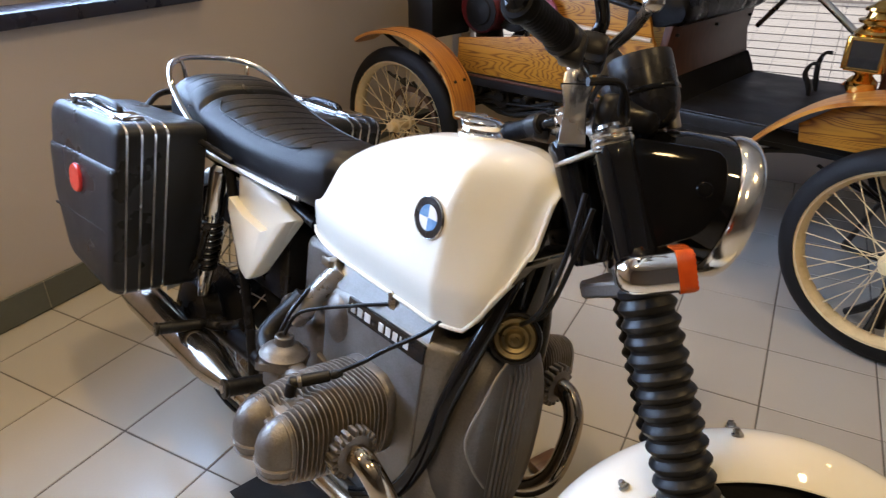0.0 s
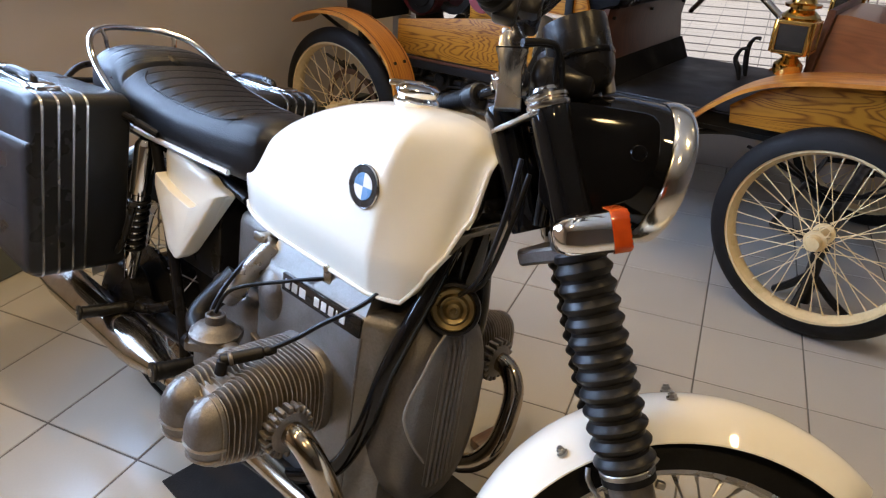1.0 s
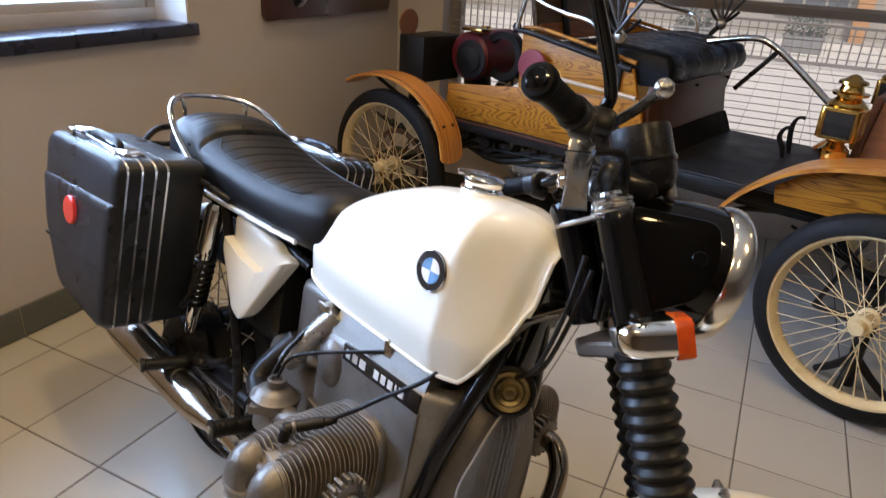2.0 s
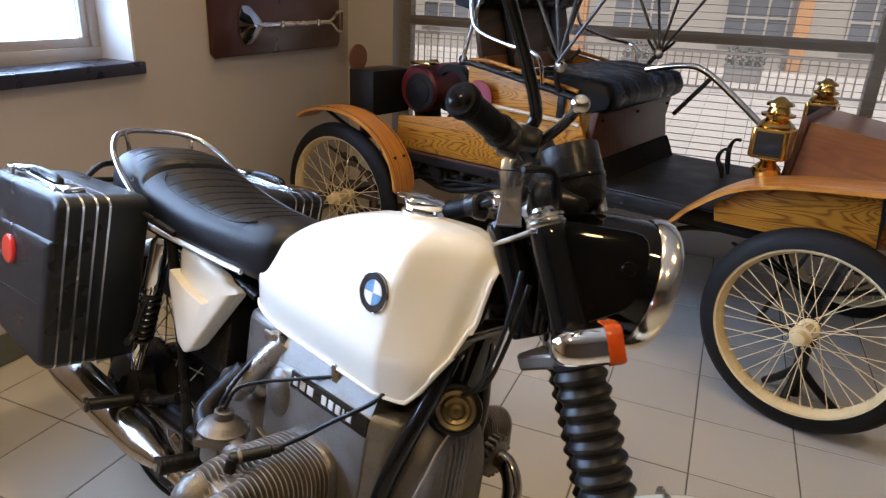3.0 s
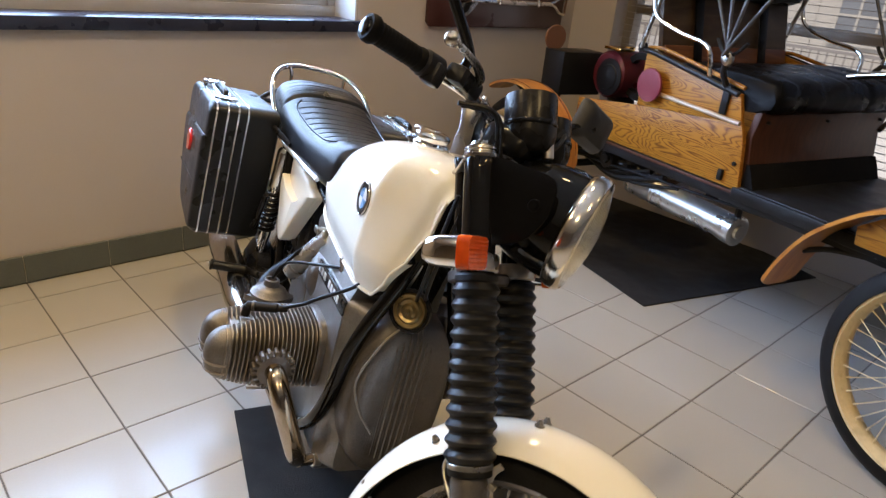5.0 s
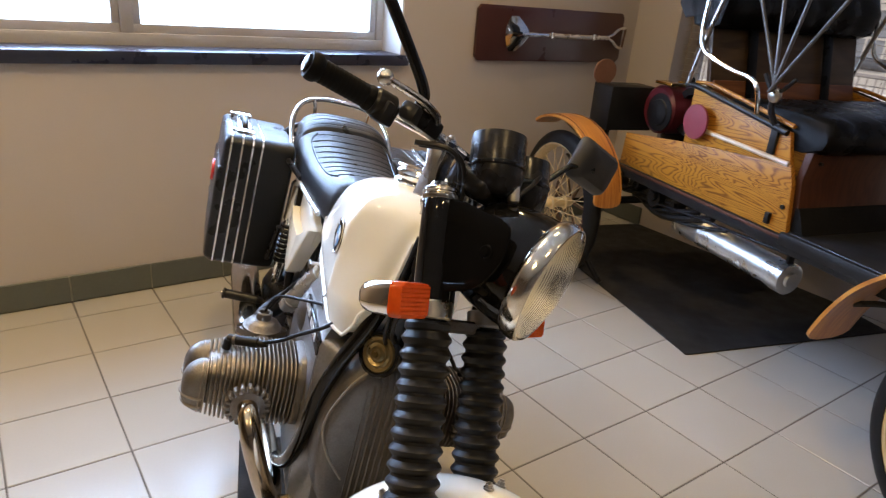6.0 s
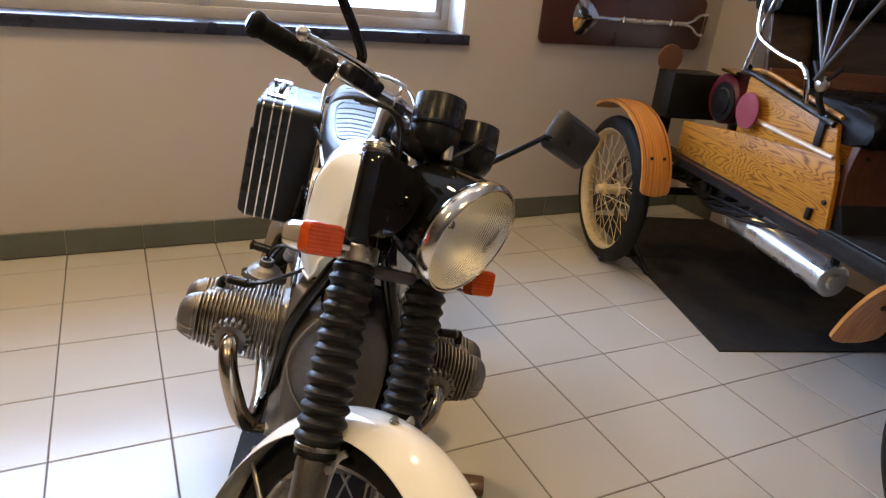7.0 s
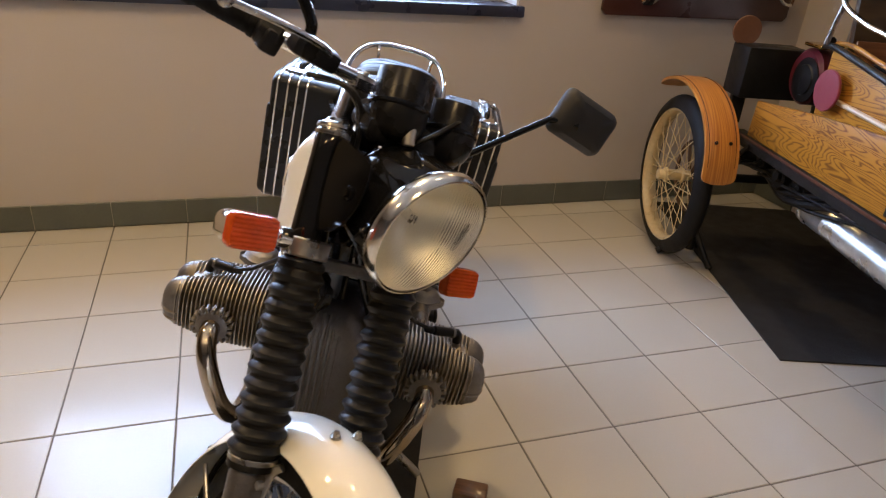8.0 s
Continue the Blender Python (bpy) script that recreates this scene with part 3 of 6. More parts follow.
AXLE_F = Vector((0.646, 0, 0.319))
AXLE_R = Vector((-0.745, 0, 0.325))
spoked_wheel("front_wheel", bike, AXLE_F, 0.320, 0.088, 0.244, ALU_BRIGHT, ALU, 0.15, 0.095, 40, 0.0018, STEEL, STEER, "black tyre on a polished aluminium rim")
spoked_wheel("rear_wheel", bike, AXLE_R, 0.326, 0.105, 0.232, ALU_BRIGHT, SATIN, 0.16, 0.11, 40, 0.0018, STEEL, None, "black tyre on a polished aluminium rim")


# --- mudguards
def guard(centre, r, half, a0, a1, n=44, thick=0.0022, flare=0.0):
    """A rolled-edge mudguard from angle a0 to a1 (degrees, from straight ahead over the top); flare widens its tail."""
    loops = []
    cx, cz = centre
    for k in range(n + 1):
        a = radians(a0 + (a1 - a0) * k / n)
        end = min(1, (k + 0.6) / 4.0)
        tail = max(0.0, (k / n - 0.45) / 0.55) ** 1.5
        h = half * math.sqrt(max(0, 1 - (1 - end) ** 2)) + flare * tail
        outer, inner = [], []
        for j in range(15):
            u = -1 + 2 * j / 14
            drop = (0.050 - 0.018 * tail * (flare > 0)) * abs(u) ** 2.6
            rr = r - drop
            if abs(u) > 0.95:
                rr += 0.003
            d = Vector((math.cos(a), 0, math.sin(a)))
            p = Vector((cx, h * u, cz)) + d * rr
            outer.append(p)
            inner.append(p - d * thick)
        loops.append(outer + inner[::-1])
    return rings(loops)


part("front_mudguard", steered(guard((AXLE_F.x, AXLE_F.z), 0.343, 0.070, 55, 192, flare=0.020)), WHITE, bike, "glossy white front mudguard")
part("rear_mudguard", guard((AXLE_R.x, AXLE_R.z), 0.372, 0.075, 112, 195), WHITE, bike, "glossy white rear mudguard")
for ang, off, rr in ((108, 0.019, 0.3415), (138, 0.054, 0.3180), (167, 0.054, 0.3180)):
    for sy in (-1, 1):
        a = radians(ang)
        d = Vector((math.cos(a), sy * off * 5, math.sin(a))).normalized()
        p = Vector((AXLE_F.x + rr * math.cos(a), sy * off, AXLE_F.z + rr * math.sin(a)))
        part("fender_bolt", steered(join(rod(p, p + d * 0.003, 0.0085, 12), rod(p + d * 0.003, p + d * 0.008, 0.0062, 6), rod(p + d * 0.008, p + d * 0.0115, 0.004, 8))), STEEL, bike)
for sy in (-1, 1):
    a = radians(168)
    p = Vector((AXLE_F.x + 0.298 * math.cos(a), sy * 0.066, AXLE_F.z + 0.298 * math.sin(a)))
    part("fender_stay", steered(tube([p, Vector((AXLE_F.x - 0.03, sy * 0.085, AXLE_F.z - 0.01))], 0.0045, 8)), STEEL, bike)
    q = fork_at(0.46, sy)
    for rod_pts in ([q + Vector((0.022, -0.008 * sy, 0.0)), (0.524, 0.074 * sy, 0.540), (0.530, 0.067 * sy, 0.570)], [q + Vector((-0.022, -0.008 * sy, 0.0)), (0.456, 0.074 * sy, 0.505), (0.446, 0.067 * sy, 0.527)]):
        part("fender_bracket", steered(tube(rod_pts, 0.007, 8, smooth=4, flat=0.55)), STEEL, bike)

# --- front fork
for sy in (-1, 1):
    top, mid, low = fork_at(0.984, sy), fork_at(0.815, sy), fork_at(0.535, sy)
    foot = fork_at(0.325, sy)
    part("fork_sleeve", steered(lathe([(0, 0.026), (0.004, 0.0275), (0.02, 0.0275), (0.2, 0.0295), ((top - mid).length, 0.0295)], top, mid, 28)), BLACK, bike, "gloss black fork sleeve")
    part("fork_cap", steered(lathe([(-0.001, 0.0275), (0.002, 0.0292), (0.006, 0.0292), (0.008, 0.0275), (0.010, 0.0275), (0.012, 0.0290), (0.016, 0.0290), (0.019, 0.0255), (0.022, 0.0190), (0.027, 0.0165), (0.029, 0.009)], top, top + AXIS, 24)), ALU_BRIGHT, bike)
    # rubber bellows
    length = (mid - low).length
    prof = [(0.0, 0.033), (0.004, 0.036), (0.012, 0.036), (0.015, 0.033)]
    ribs = 12
    for k in range(ribs):
        s0 = 0.015 + (length - 0.035) * k / ribs
        step = (length - 0.035) / ribs
        rr = 0.0395 + 0.003 * k / ribs
        prof += [(s0 + step * 0.12, 0.0335 + 0.002 * k / ribs), (s0 + step * 0.35, rr - 0.0015), (s0 + step * 0.5, rr), (s0 + step * 0.66, rr - 0.0012), (s0 + step * 0.92, 0.0335 + 0.002 * k / ribs)]
    prof += [(length - 0.018, 0.034), (length - 0.014, 0.0365), (length - 0.002, 0.0365), (length, 0.031)]
    part("fork_gaiter", steered(lathe(prof, mid, low, 30)), RUBBER, bike, "ribbed black rubber fork gaiter")
    part("gaiter_clamp", steered(join(lathe([(0, 0.0366), (0.001, 0.0375), (0.007, 0.0375), (0.008, 0.0366)], low + (mid - low).normalized() * 0.012, mid, 24), box(low.x + 0.034, low.x + 0.046, low.y - 0.006, low.y + 0.006, low.z + 0.002, low.z + 0.012, 0.002))), STEEL, bike)
    part("fork_slider", steered(join(lathe([(0, 0.028), (0.01, 0.030), (0.08, 0.029), (0.2, 0.027), ((low - foot).length, 0.026)], low, foot, 24), rod(foot + Vector((-0.02, 0, 0)), foot + Vector((0.055, 0, -0.002)), 0.022, 16, 0.004), box(foot.x + 0.01, foot.x + 0.06, foot.y - 0.018, foot.y + 0.018, foot.z - 0.03, foot.z + 0.03, 0.008))), ALU, bike, "sand-cast aluminium fork slider")
    # lower clamp, indicator arm
    yk = fork_at(0.825, sy)
    part("fork_clamp", steered(lathe([(0, 0.033), (0.003, 0.036), (0.026, 0.036), (0.029, 0.033)], yk - AXIS * 0.008, yk + AXIS, 24)), STEEL, bike)
part("axle", steered(rod((AXLE_F.x, -0.125, AXLE_F.z), (AXLE_F.x, 0.125, AXLE_F.z), 0.010, 12, 0.002)), STEEL, bike)
# triple clamps
plate = [(0.180, -0.03), (0.20, -0.055), (0.238, -0.112), (0.262, -0.117), (0.284, -0.10), (0.245, -0.02), (0.245, 0.02), (0.284, 0.10), (0.262, 0.117), (0.238, 0.112), (0.20, 0.055), (0.180, 0.03)]
tilt = Matrix.Translation((0.2605, 0, 0.980)) @ Matrix.Rotation(-RAKE, 4, "Y") @ Matrix.Translation((-0.262, 0, 0))
part("top_clamp", steered(moved(prism(plate, -0.003, 0.004, 0.002, 1, "Z"), tilt)), ALU_BRIGHT, bike, "polished upper fork plate")
low_tilt = Matrix.Translation((0.348, 0, 0.815)) @ Matrix.Rotation(-RAKE, 4, "Y") @ Matrix.Translation((-0.262, 0, 0))
part("lower_clamp", steered(moved(prism(plate, -0.011, 0.011, 0.004, 1, "Z"), low_tilt)), ALU, bike)
part("stem_nut", steered(lathe([(0, 0.024), (0.012, 0.024), (0.014, 0.02), (0.022, 0.02), (0.024, 0.012)], HEAD + Vector((0.02, 0, 0.012)), HEAD + Vector((0.02, 0, 0.012)) + AXIS, 20)), CHROME, bike)
part("steering_head", lathe([(0, 0.028), (0.01, 0.032), (0.03, 0.028), (0.15, 0.028), (0.17, 0.032), (0.185, 0.028)], HEAD + AXIS * -0.015 + Vector((0.02, 0, 0)), HEAD - AXIS + Vector((0.02, 0, 0)), 24), BLACK, bike)
# steering damper knob and bar clamps
for sy in (-1, 1):
    p, q = Vector((0.200, 0.058 * sy, 0.996)), Vector((0.187, 0.054 * sy, 1.062))
    slab = [(-0.019, -0.024), (0.019, -0.024), (0.016, 0.030), (0.021, 0.052), (0.020, 0.074), (0.012, 0.082), (-0.010, 0.082), (-0.019, 0.074), (-0.020, 0.052), (-0.015, 0.030)]
    riser = part("bar_riser", steered(moved(prism(slab, -0.015, 0.015, 0.004), Matrix.Translation(p) @ pose(0, 0, 0, 0, -11, 0))), ALU_BRIGHT, bike, "polished handlebar clamp block")
    part("clamp_split", steered(moved(box(-0.0222, 0.0222, -0.0152, 0.0152, 0.0575, 0.0592), Matrix.Translation(p) @ pose(0, 0, 0, 0, -11, 0))), SATIN, riser)
    for dx in (-0.011, 0.011):
        part("clamp_screw", steered(moved(rod((dx, 0, 0.080), (dx, 0, 0.087), 0.0052, 10, 0.001), Matrix.Translation(p) @ pose(0, 0, 0, 0, -11, 0))), STEEL, riser)

# --- headlamp
LC = Vector((0.434, 0.021, 0.949))
LD = Vector((1, 0.19, 0.0)).normalized()
back = LC - LD * 0.165
shell = [(0, 0.001), (0.0005, 0.022), (0.006, 0.045), (0.02, 0.066), (0.045, 0.082), (0.08, 0.092), (0.125, 0.0965), (0.15, 0.097)]
lamp = part("headlamp", steered(lathe(shell, back, LC, 40, False)), BLACK, bike, "gloss black headlamp shell with a chrome rim")
rimp = [(0.143, 0.0980), (0.146, 0.1015), (0.155, 0.1045), (0.165, 0.1050), (0.172, 0.1035), (0.1765, 0.1005), (0.1772, 0.0985), (0.172, 0.0970), (0.146, 0.0972)]
part("headlamp_rim", steered(turned_ring(rimp, back, LD, 48)), RIM_CHROME, lamp)
lens_y = Vector((0, 1, 0)) - LD * LD.y
lens_y.normalize()
lens_z = LD.cross(lens_y)


def dome(r, a, inner):
    """A point of the lens: smooth outside, upright flutes inside."""
    u, v = r * math.cos(a), r * math.sin(a)
    s = 0.176 + 0.019 * (1 - (r / 0.0972) ** 2)
    if inner:
        s -= 0.0035 + 0.00034 * math.sin(u * 2 * math.pi / 0.0062) * max(0.0, min(1.0, (0.090 - r) / 0.01))
    return back + LD * s + lens_y * u + lens_z * v


radii = [0.0972 * (k / 48) for k in range(48, 0, -1)]
loops = [[dome(r, 2 * math.pi * j / 320, True) for j in range(320)] for r in radii[::-1]] + [[dome(r, 2 * math.pi * j / 320, False) for j in range(320)] for r in radii]
lens = part("headlamp_lens", steered(rings(loops)), LENS, lamp, "fluted clear headlamp glass", angle=60)
lens.visible_shadow = False
refl = [(0.088 + 0.084 * (k / 20) ** 2, 0.008 + 0.0875 * k / 20) for k in range(20, -1, -1)]
bm = lathe(refl, back, LC, 40, False)
part("reflector", steered(bm), REFLECT, lamp, "silvered reflector", angle=80)
part("bulb", steered(rod(back + LD * 0.09, back + LD * 0.125, 0.008, 12, 0.003)), GLASS, lamp)
for sy in (-1, 1):
    p = fork_at(0.93, sy)
    ear = [(p.x - 0.01, 0.86), (p.x + 0.03, 0.845), (0.40, 0.90), (0.415, 0.955), (0.40, 1.01), (p.x + 0.0, 1.0), (p.x - 0.035, 0.985)]
    def ear_ring(k, y, o=rounded_poly(ear, 0.02, 3), c=(0.33, 0.93)):
        return [(c[0] + (u - c[0]) * k, y * sy, c[1] + (v - c[1]) * k) for u, v in o]
    bm = rings([ear_ring(0.97, 0.0965), ear_ring(1.0, 0.0975), ear_ring(0.985, 0.1000), ear_ring(0.90, 0.1015), ear_ring(0.70, 0.1035), ear_ring(0.40, 0.1048), ear_ring(0.15, 0.1052)])
    part("headlamp_ear", steered(bm), EAR_BLACK, bike)
    part("headlamp_bolt", steered(join(rod((0.385, 0.098 * sy, 0.955), (0.385, 0.107 * sy, 0.955), 0.011, 20, 0.002), rod((0.385, 0.107 * sy, 0.955), (0.385, 0.111 * sy, 0.955), 0.007, 6))), EAR_BLACK, bike)
part("switch_knob", steered(join(rod((0.335, -0.02, 1.035), (0.318, -0.025, 1.070), 0.010, 16, 0.002), rod((0.318, -0.025, 1.07), (0.312, -0.025, 1.083), 0.013, 16, 0.002))), STEEL, bike)

# --- instruments: two round cups in one black hood
for cy, rr, zz, ln in ((-0.030, 0.0455, 1.112, 0.098), (0.078, 0.0455, 1.099, 0.090)):
    c = Vector((0.262, cy, zz))
    d = Vector((-0.45, 0, 0.89)).normalized()
    b0 = c - d * ln
    pod = part("instrument", steered(lathe([(0, 0.016), (0.003, rr * 0.55), (0.010, rr * 0.76), (0.022, rr * 0.91), (0.036, rr * 0.985), (0.050, rr), (ln, rr), (ln + 0.006, rr * 0.98), (ln + 0.006, rr * 0.9), (ln - 0.004, rr * 0.88), (ln - 0.004, 0.001)], b0, c, 36)), SATIN, bike, "black round instrument cup")
    part("instrument_seam", steered(turned_ring([(0.048, rr + 0.0012), (0.050, rr + 0.0022), (0.054, rr + 0.0022), (0.056, rr + 0.0012)], b0, d, 36)), BLACK, pod)
    part("instrument_glass", steered(lathe([(ln - 0.002, rr * 0.88), (ln + 0.002, rr * 0.88), (ln + 0.002, 0.001)], b0, c, 32)), GLASS, pod)
part("instrument_bridge", steered(box(0.222, 0.312, -0.072, 0.112, 1.008, 1.058, 0.020, 4)), SATIN, bike)
part("instrument_cable", steered(tube([(0.26, -0.03, 1.03), (0.27, 0.0, 0.98), (0.285, 0.0, 0.90), (0.31, 0.02, 0.82)], 0.0045, 8, smooth=6)), RUBBER, bike)

# --- handlebar with its controls
RBAR = [(0.185, 0.0, 1.062), (0.187, -0.05, 1.062), (0.192, -0.085, 1.060), (0.196, -0.125, 1.058), (0.184, -0.178, 1.054), (0.150, -0.262, 1.047), (0.120, -0.330, 1.041)]
LBAR = [(0.185, 0.0, 1.062), (0.187, 0.05, 1.060), (0.187, 0.085, 1.056), (0.176, 0.13, 1.050), (0.150, 0.178, 1.042), (0.100, 0.25, 1.036), (0.066, 0.30, 1.030)]
ROLL = STEER @ Matrix.Translation((0.185, 0, 1.062)) @ Matrix.Rotation(radians(-5), 4, "X") @ Matrix.Translation((-0.185, 0, -1.062))


def barred(bm):
    return moved(bm, ROLL)


for sy in (1, -1):
    pts = [Vector(p) for p in (RBAR if sy < 0 else LBAR)]
    part("handlebar", barred(tube(pts, 0.0115, 14, smooth=6)), CHROME if sy < 0 else BLACK, bike)
    g0, g1 = pts[-1], pts[-2] + (pts[-3] - pts[-2]) * 0.35
    d = (g1 - g0).normalized()
    ln = (g1 - g0).length
    prof = [(0, 0.010), (0.001, 0.019), (0.006, 0.0215), (0.014, 0.0215), (0.02, 0.0182)]
    for k in range(10):
        s = 0.022 + (ln - 0.032) * k / 10
        prof += [(s, 0.0172), (s + 0.004, 0.0180), (s + 0.006, 0.0172)]
    prof += [(ln - 0.006, 0.0195), (ln, 0.0195), (ln + 0.001, 0.0115)]
    part("hand_grip", barred(lathe(prof, g0, g1, 24)), GRIP, bike, "black rubber hand grip")
    part("bar_end", barred(lathe([(0, 0.004), (0.002, 0.012), (0.005, 0.0145)], g0 - d * 0.005, g0, 18)), BLACK if sy < 0 else SATIN, bike)
    # control housing, lever, mirror
    h = g1 + d * 0.022
    part("switch_housing", barred(join(lathe([(0, 0.019), (0.004, 0.022), (0.034, 0.022), (0.038, 0.018)], g1 + d * 0.001, g1 + d, 20), box(h.x - 0.005, h.x + 0.024, h.y - 0.015, h.y + 0.015, h.z - 0.026, h.z + 0.010, 0.006))), SATIN, bike)
    back_off = Vector((-0.055, 0, -0.026)) if sy > 0 else Vector((0, 0, 0))
    lv = [Vector((0.205, sy * 0.135, 1.068)) + back_off * 0.3, Vector((0.222, sy * 0.155, 1.080)) + back_off * 0.5, Vector((0.240, sy * (0.22 if sy < 0 else 0.185), 1.082)) + back_off, Vector((0.250, sy * (0.31 if sy < 0 else 0.225), 1.074)) + back_off * 1.4]
    part("lever_perch", barred(moved(box(-0.018, 0.018, -0.050 if sy < 0 else -0.028, 0.030, -0.013, 0.018, 0.008, 2), Matrix.Translation((0.20, sy * 0.145, 1.062)))), SATIN, bike)
    lever = part("lever", barred(tube(lv, [0.0085, 0.0085, 0.0075, 0.0068], 10, smooth=5, flat=0.75)), ALU_BRIGHT if sy < 0 else SATIN, bike, "cast hand lever")
    part("lever_ball", barred(ball(lv[-1] + Vector((0.001, sy * 0.008, -0.001)), 0.0112)), ALU_BRIGHT if sy < 0 else SATIN, lever)
    mb = Vector((0.194, sy * 0.172, 1.085))
    if sy < 0:
        stem = [mb, mb + Vector((0.008, -0.002, 0.018)), mb + Vector((0.006, -0.012, 0.036)), mb + Vector((-0.02, -0.055, 0.078)), mb + Vector((-0.105, -0.175, 0.195)), mb + Vector((-0.15, -0.24, 0.26))]
        mc = mb + Vector((-0.165, -0.262, 0.30))
    else:
        stem = [Vector((0.186, 0.150, 0.965)), Vector((0.195, 0.190, 1.006)), Vector((0.212, 0.325, 1.155))]
        mc = Vector((0.222, 0.395, 1.178))
    part("mirror_stem", steered(tube(stem, 0.0088 if sy < 0 else 0.0062, 12, smooth=6)), BLACK, bike)
    out = rounded(0.135, 0.094, 0.018)
    loops = []
    for dx, k in ((0.030, 0.30), (0.024, 0.74), (0.012, 0.93), (0.0, 1.0), (-0.006, 1.0), (-0.007, 0.95)):
        loops.append([(dx, u * k, v * k) for u, v in out])
    turn = Matrix.Translation(mc) @ pose(0, 0, 0, (-3 if sy > 0 else 18) * sy, -4, -14 * sy)
    mirror = part("mirror", steered(moved(rings(loops), turn)), SHELL, bike, "black rectangular rear-view mirror")
    part("mirror_glass", steered(moved(prism([(u * 0.93, v * 0.93) for u, v in out], -0.009, -0.0075, axis="X"), turn)), CHROME, mirror)
    part("mirror_neck", steered(tube([stem[-1], mc + Vector((0.02, 0, 0)) + (Vector(stem[-1]) - mc) * 0.35], [0.0058, 0.011], 10)), BLACK, mirror)
part("clutch_cable", steered(tube([(0.225, 0.15, 1.06), (0.28, 0.11, 1.11), (0.32, 0.03, 1.07), (0.30, -0.02, 0.98), (0.29, -0.02, 0.86)], 0.0042, 8, smooth=8)), RUBBER, bike)
for k in (0, 1):
    part("throttle_cable", steered(tube([(0.205, -0.15 + 0.012 * k, 1.045), (0.245, -0.11 + 0.01 * k, 1.06), (0.255 + 0.01 * k, -0.07, 1.03), (0.272 + 0.01 * k, -0.055, 0.95), (0.285 + 0.008 * k, -0.05, 0.83)], 0.0042, 8, smooth=8)), RUBBER, bike)

# --- turn signals
for sy in (-1, 1):
    y0 = sy * 0.13
    yk = fork_at(0.838, sy)
    part("indicator_arm", steered(join(tube([yk + Vector((0.0, 0.03 * sy, 0.0)), (yk.x + 0.01, y0 + sy * 0.05, 0.842)], 0.010, 12), lathe([(0, 0.010), (0.002, 0.016), (0.02, 0.016), (0.022, 0.012)], (yk.x + 0.004, y0 - sy * 0.005, 0.840), (yk.x + 0.008, y0 + sy, 0.842), 16))), CHROME, bike)
    # cup: rounded box, chrome half behind, amber half in front
    cx, cz = yk.x + 0.012, 0.842
    yc = 0.196 if sy > 0 else -0.200
    roll = Matrix.Translation((cx, yc, cz)) @ Matrix.Rotation(radians(-24), 4, "Y") @ Matrix.Rotation(radians(5), 4, "X") @ Matrix.Translation((-cx, -yc, -cz))
    o = rounded(0.069, 0.049, 0.017)
    body = [[(cx + dx, yc + u * k * sy, cz + v * k) for u, v in o] for dx, k in ((-0.050, 0.35), (-0.047, 0.62), (-0.036, 0.86), (-0.018, 0.97), (0.017, 1.0))]
    ind = part("indicator", steered(moved(rings(body), roll)), CHROME, bike, "chromed turn signal with an amber lens")
    o2 = rounded(0.071, 0.051, 0.012)
    lensl = [[(cx + dx, yc + u * k * sy, cz + v * k) for u, v in o2] for dx, k in ((0.016, 1.0), (0.032, 0.99), (0.036, 0.95))]
    part("amber_lens", steered(moved(rings(lensl), roll)), AMBER, ind, "ribbed amber lens")
    bm = bmesh.new()
    for k in range(-3, 4):
        zz = cz + k * 0.0062
        box(cx + 0.034, cx + 0.0370, yc - 0.033, yc + 0.033, zz - 0.0021, zz + 0.0021, 0.001, 1, bm=bm)
    part("lens_ribs", steered(moved(bm, roll)), AMBER, ind)

# --- fuel tank: flat knee panels, a crease before them, tucked lower flanks
TX = [-0.308, -0.288, -0.215, -0.10, 0.0, 0.075, 0.098, 0.110, 0.135, 0.160, 0.182, 0.209]
T_LOW = [0.082, 0.096, 0.110, 0.121, 0.129, 0.1335, 0.1345, 0.1305, 0.1200, 0.1060, 0.0880, 0.0560]
T_UP = [0.072, 0.086, 0.101, 0.114, 0.123, 0.1280, 0.1285, 0.1200, 0.0970, 0.0760, 0.0600, 0.0420]
TT = [0.802, 0.832, 0.884, 0.932, 0.952, 0.956, 0.956, 0.955, 0.953, 0.947, 0.939, 0.922]
TB = [0.712, 0.688, 0.672, 0.668, 0.667, 0.665, 0.664, 0.664, 0.664, 0.665, 0.666, 0.668]
CUT_X = [-0.308, 0.146, 0.164, 0.178, 0.190, 0.200, 0.208]
CUT_Z = [0.60, 0.660, 0.682, 0.712, 0.742, 0.772, 0.805]
SHEAR = 0.085


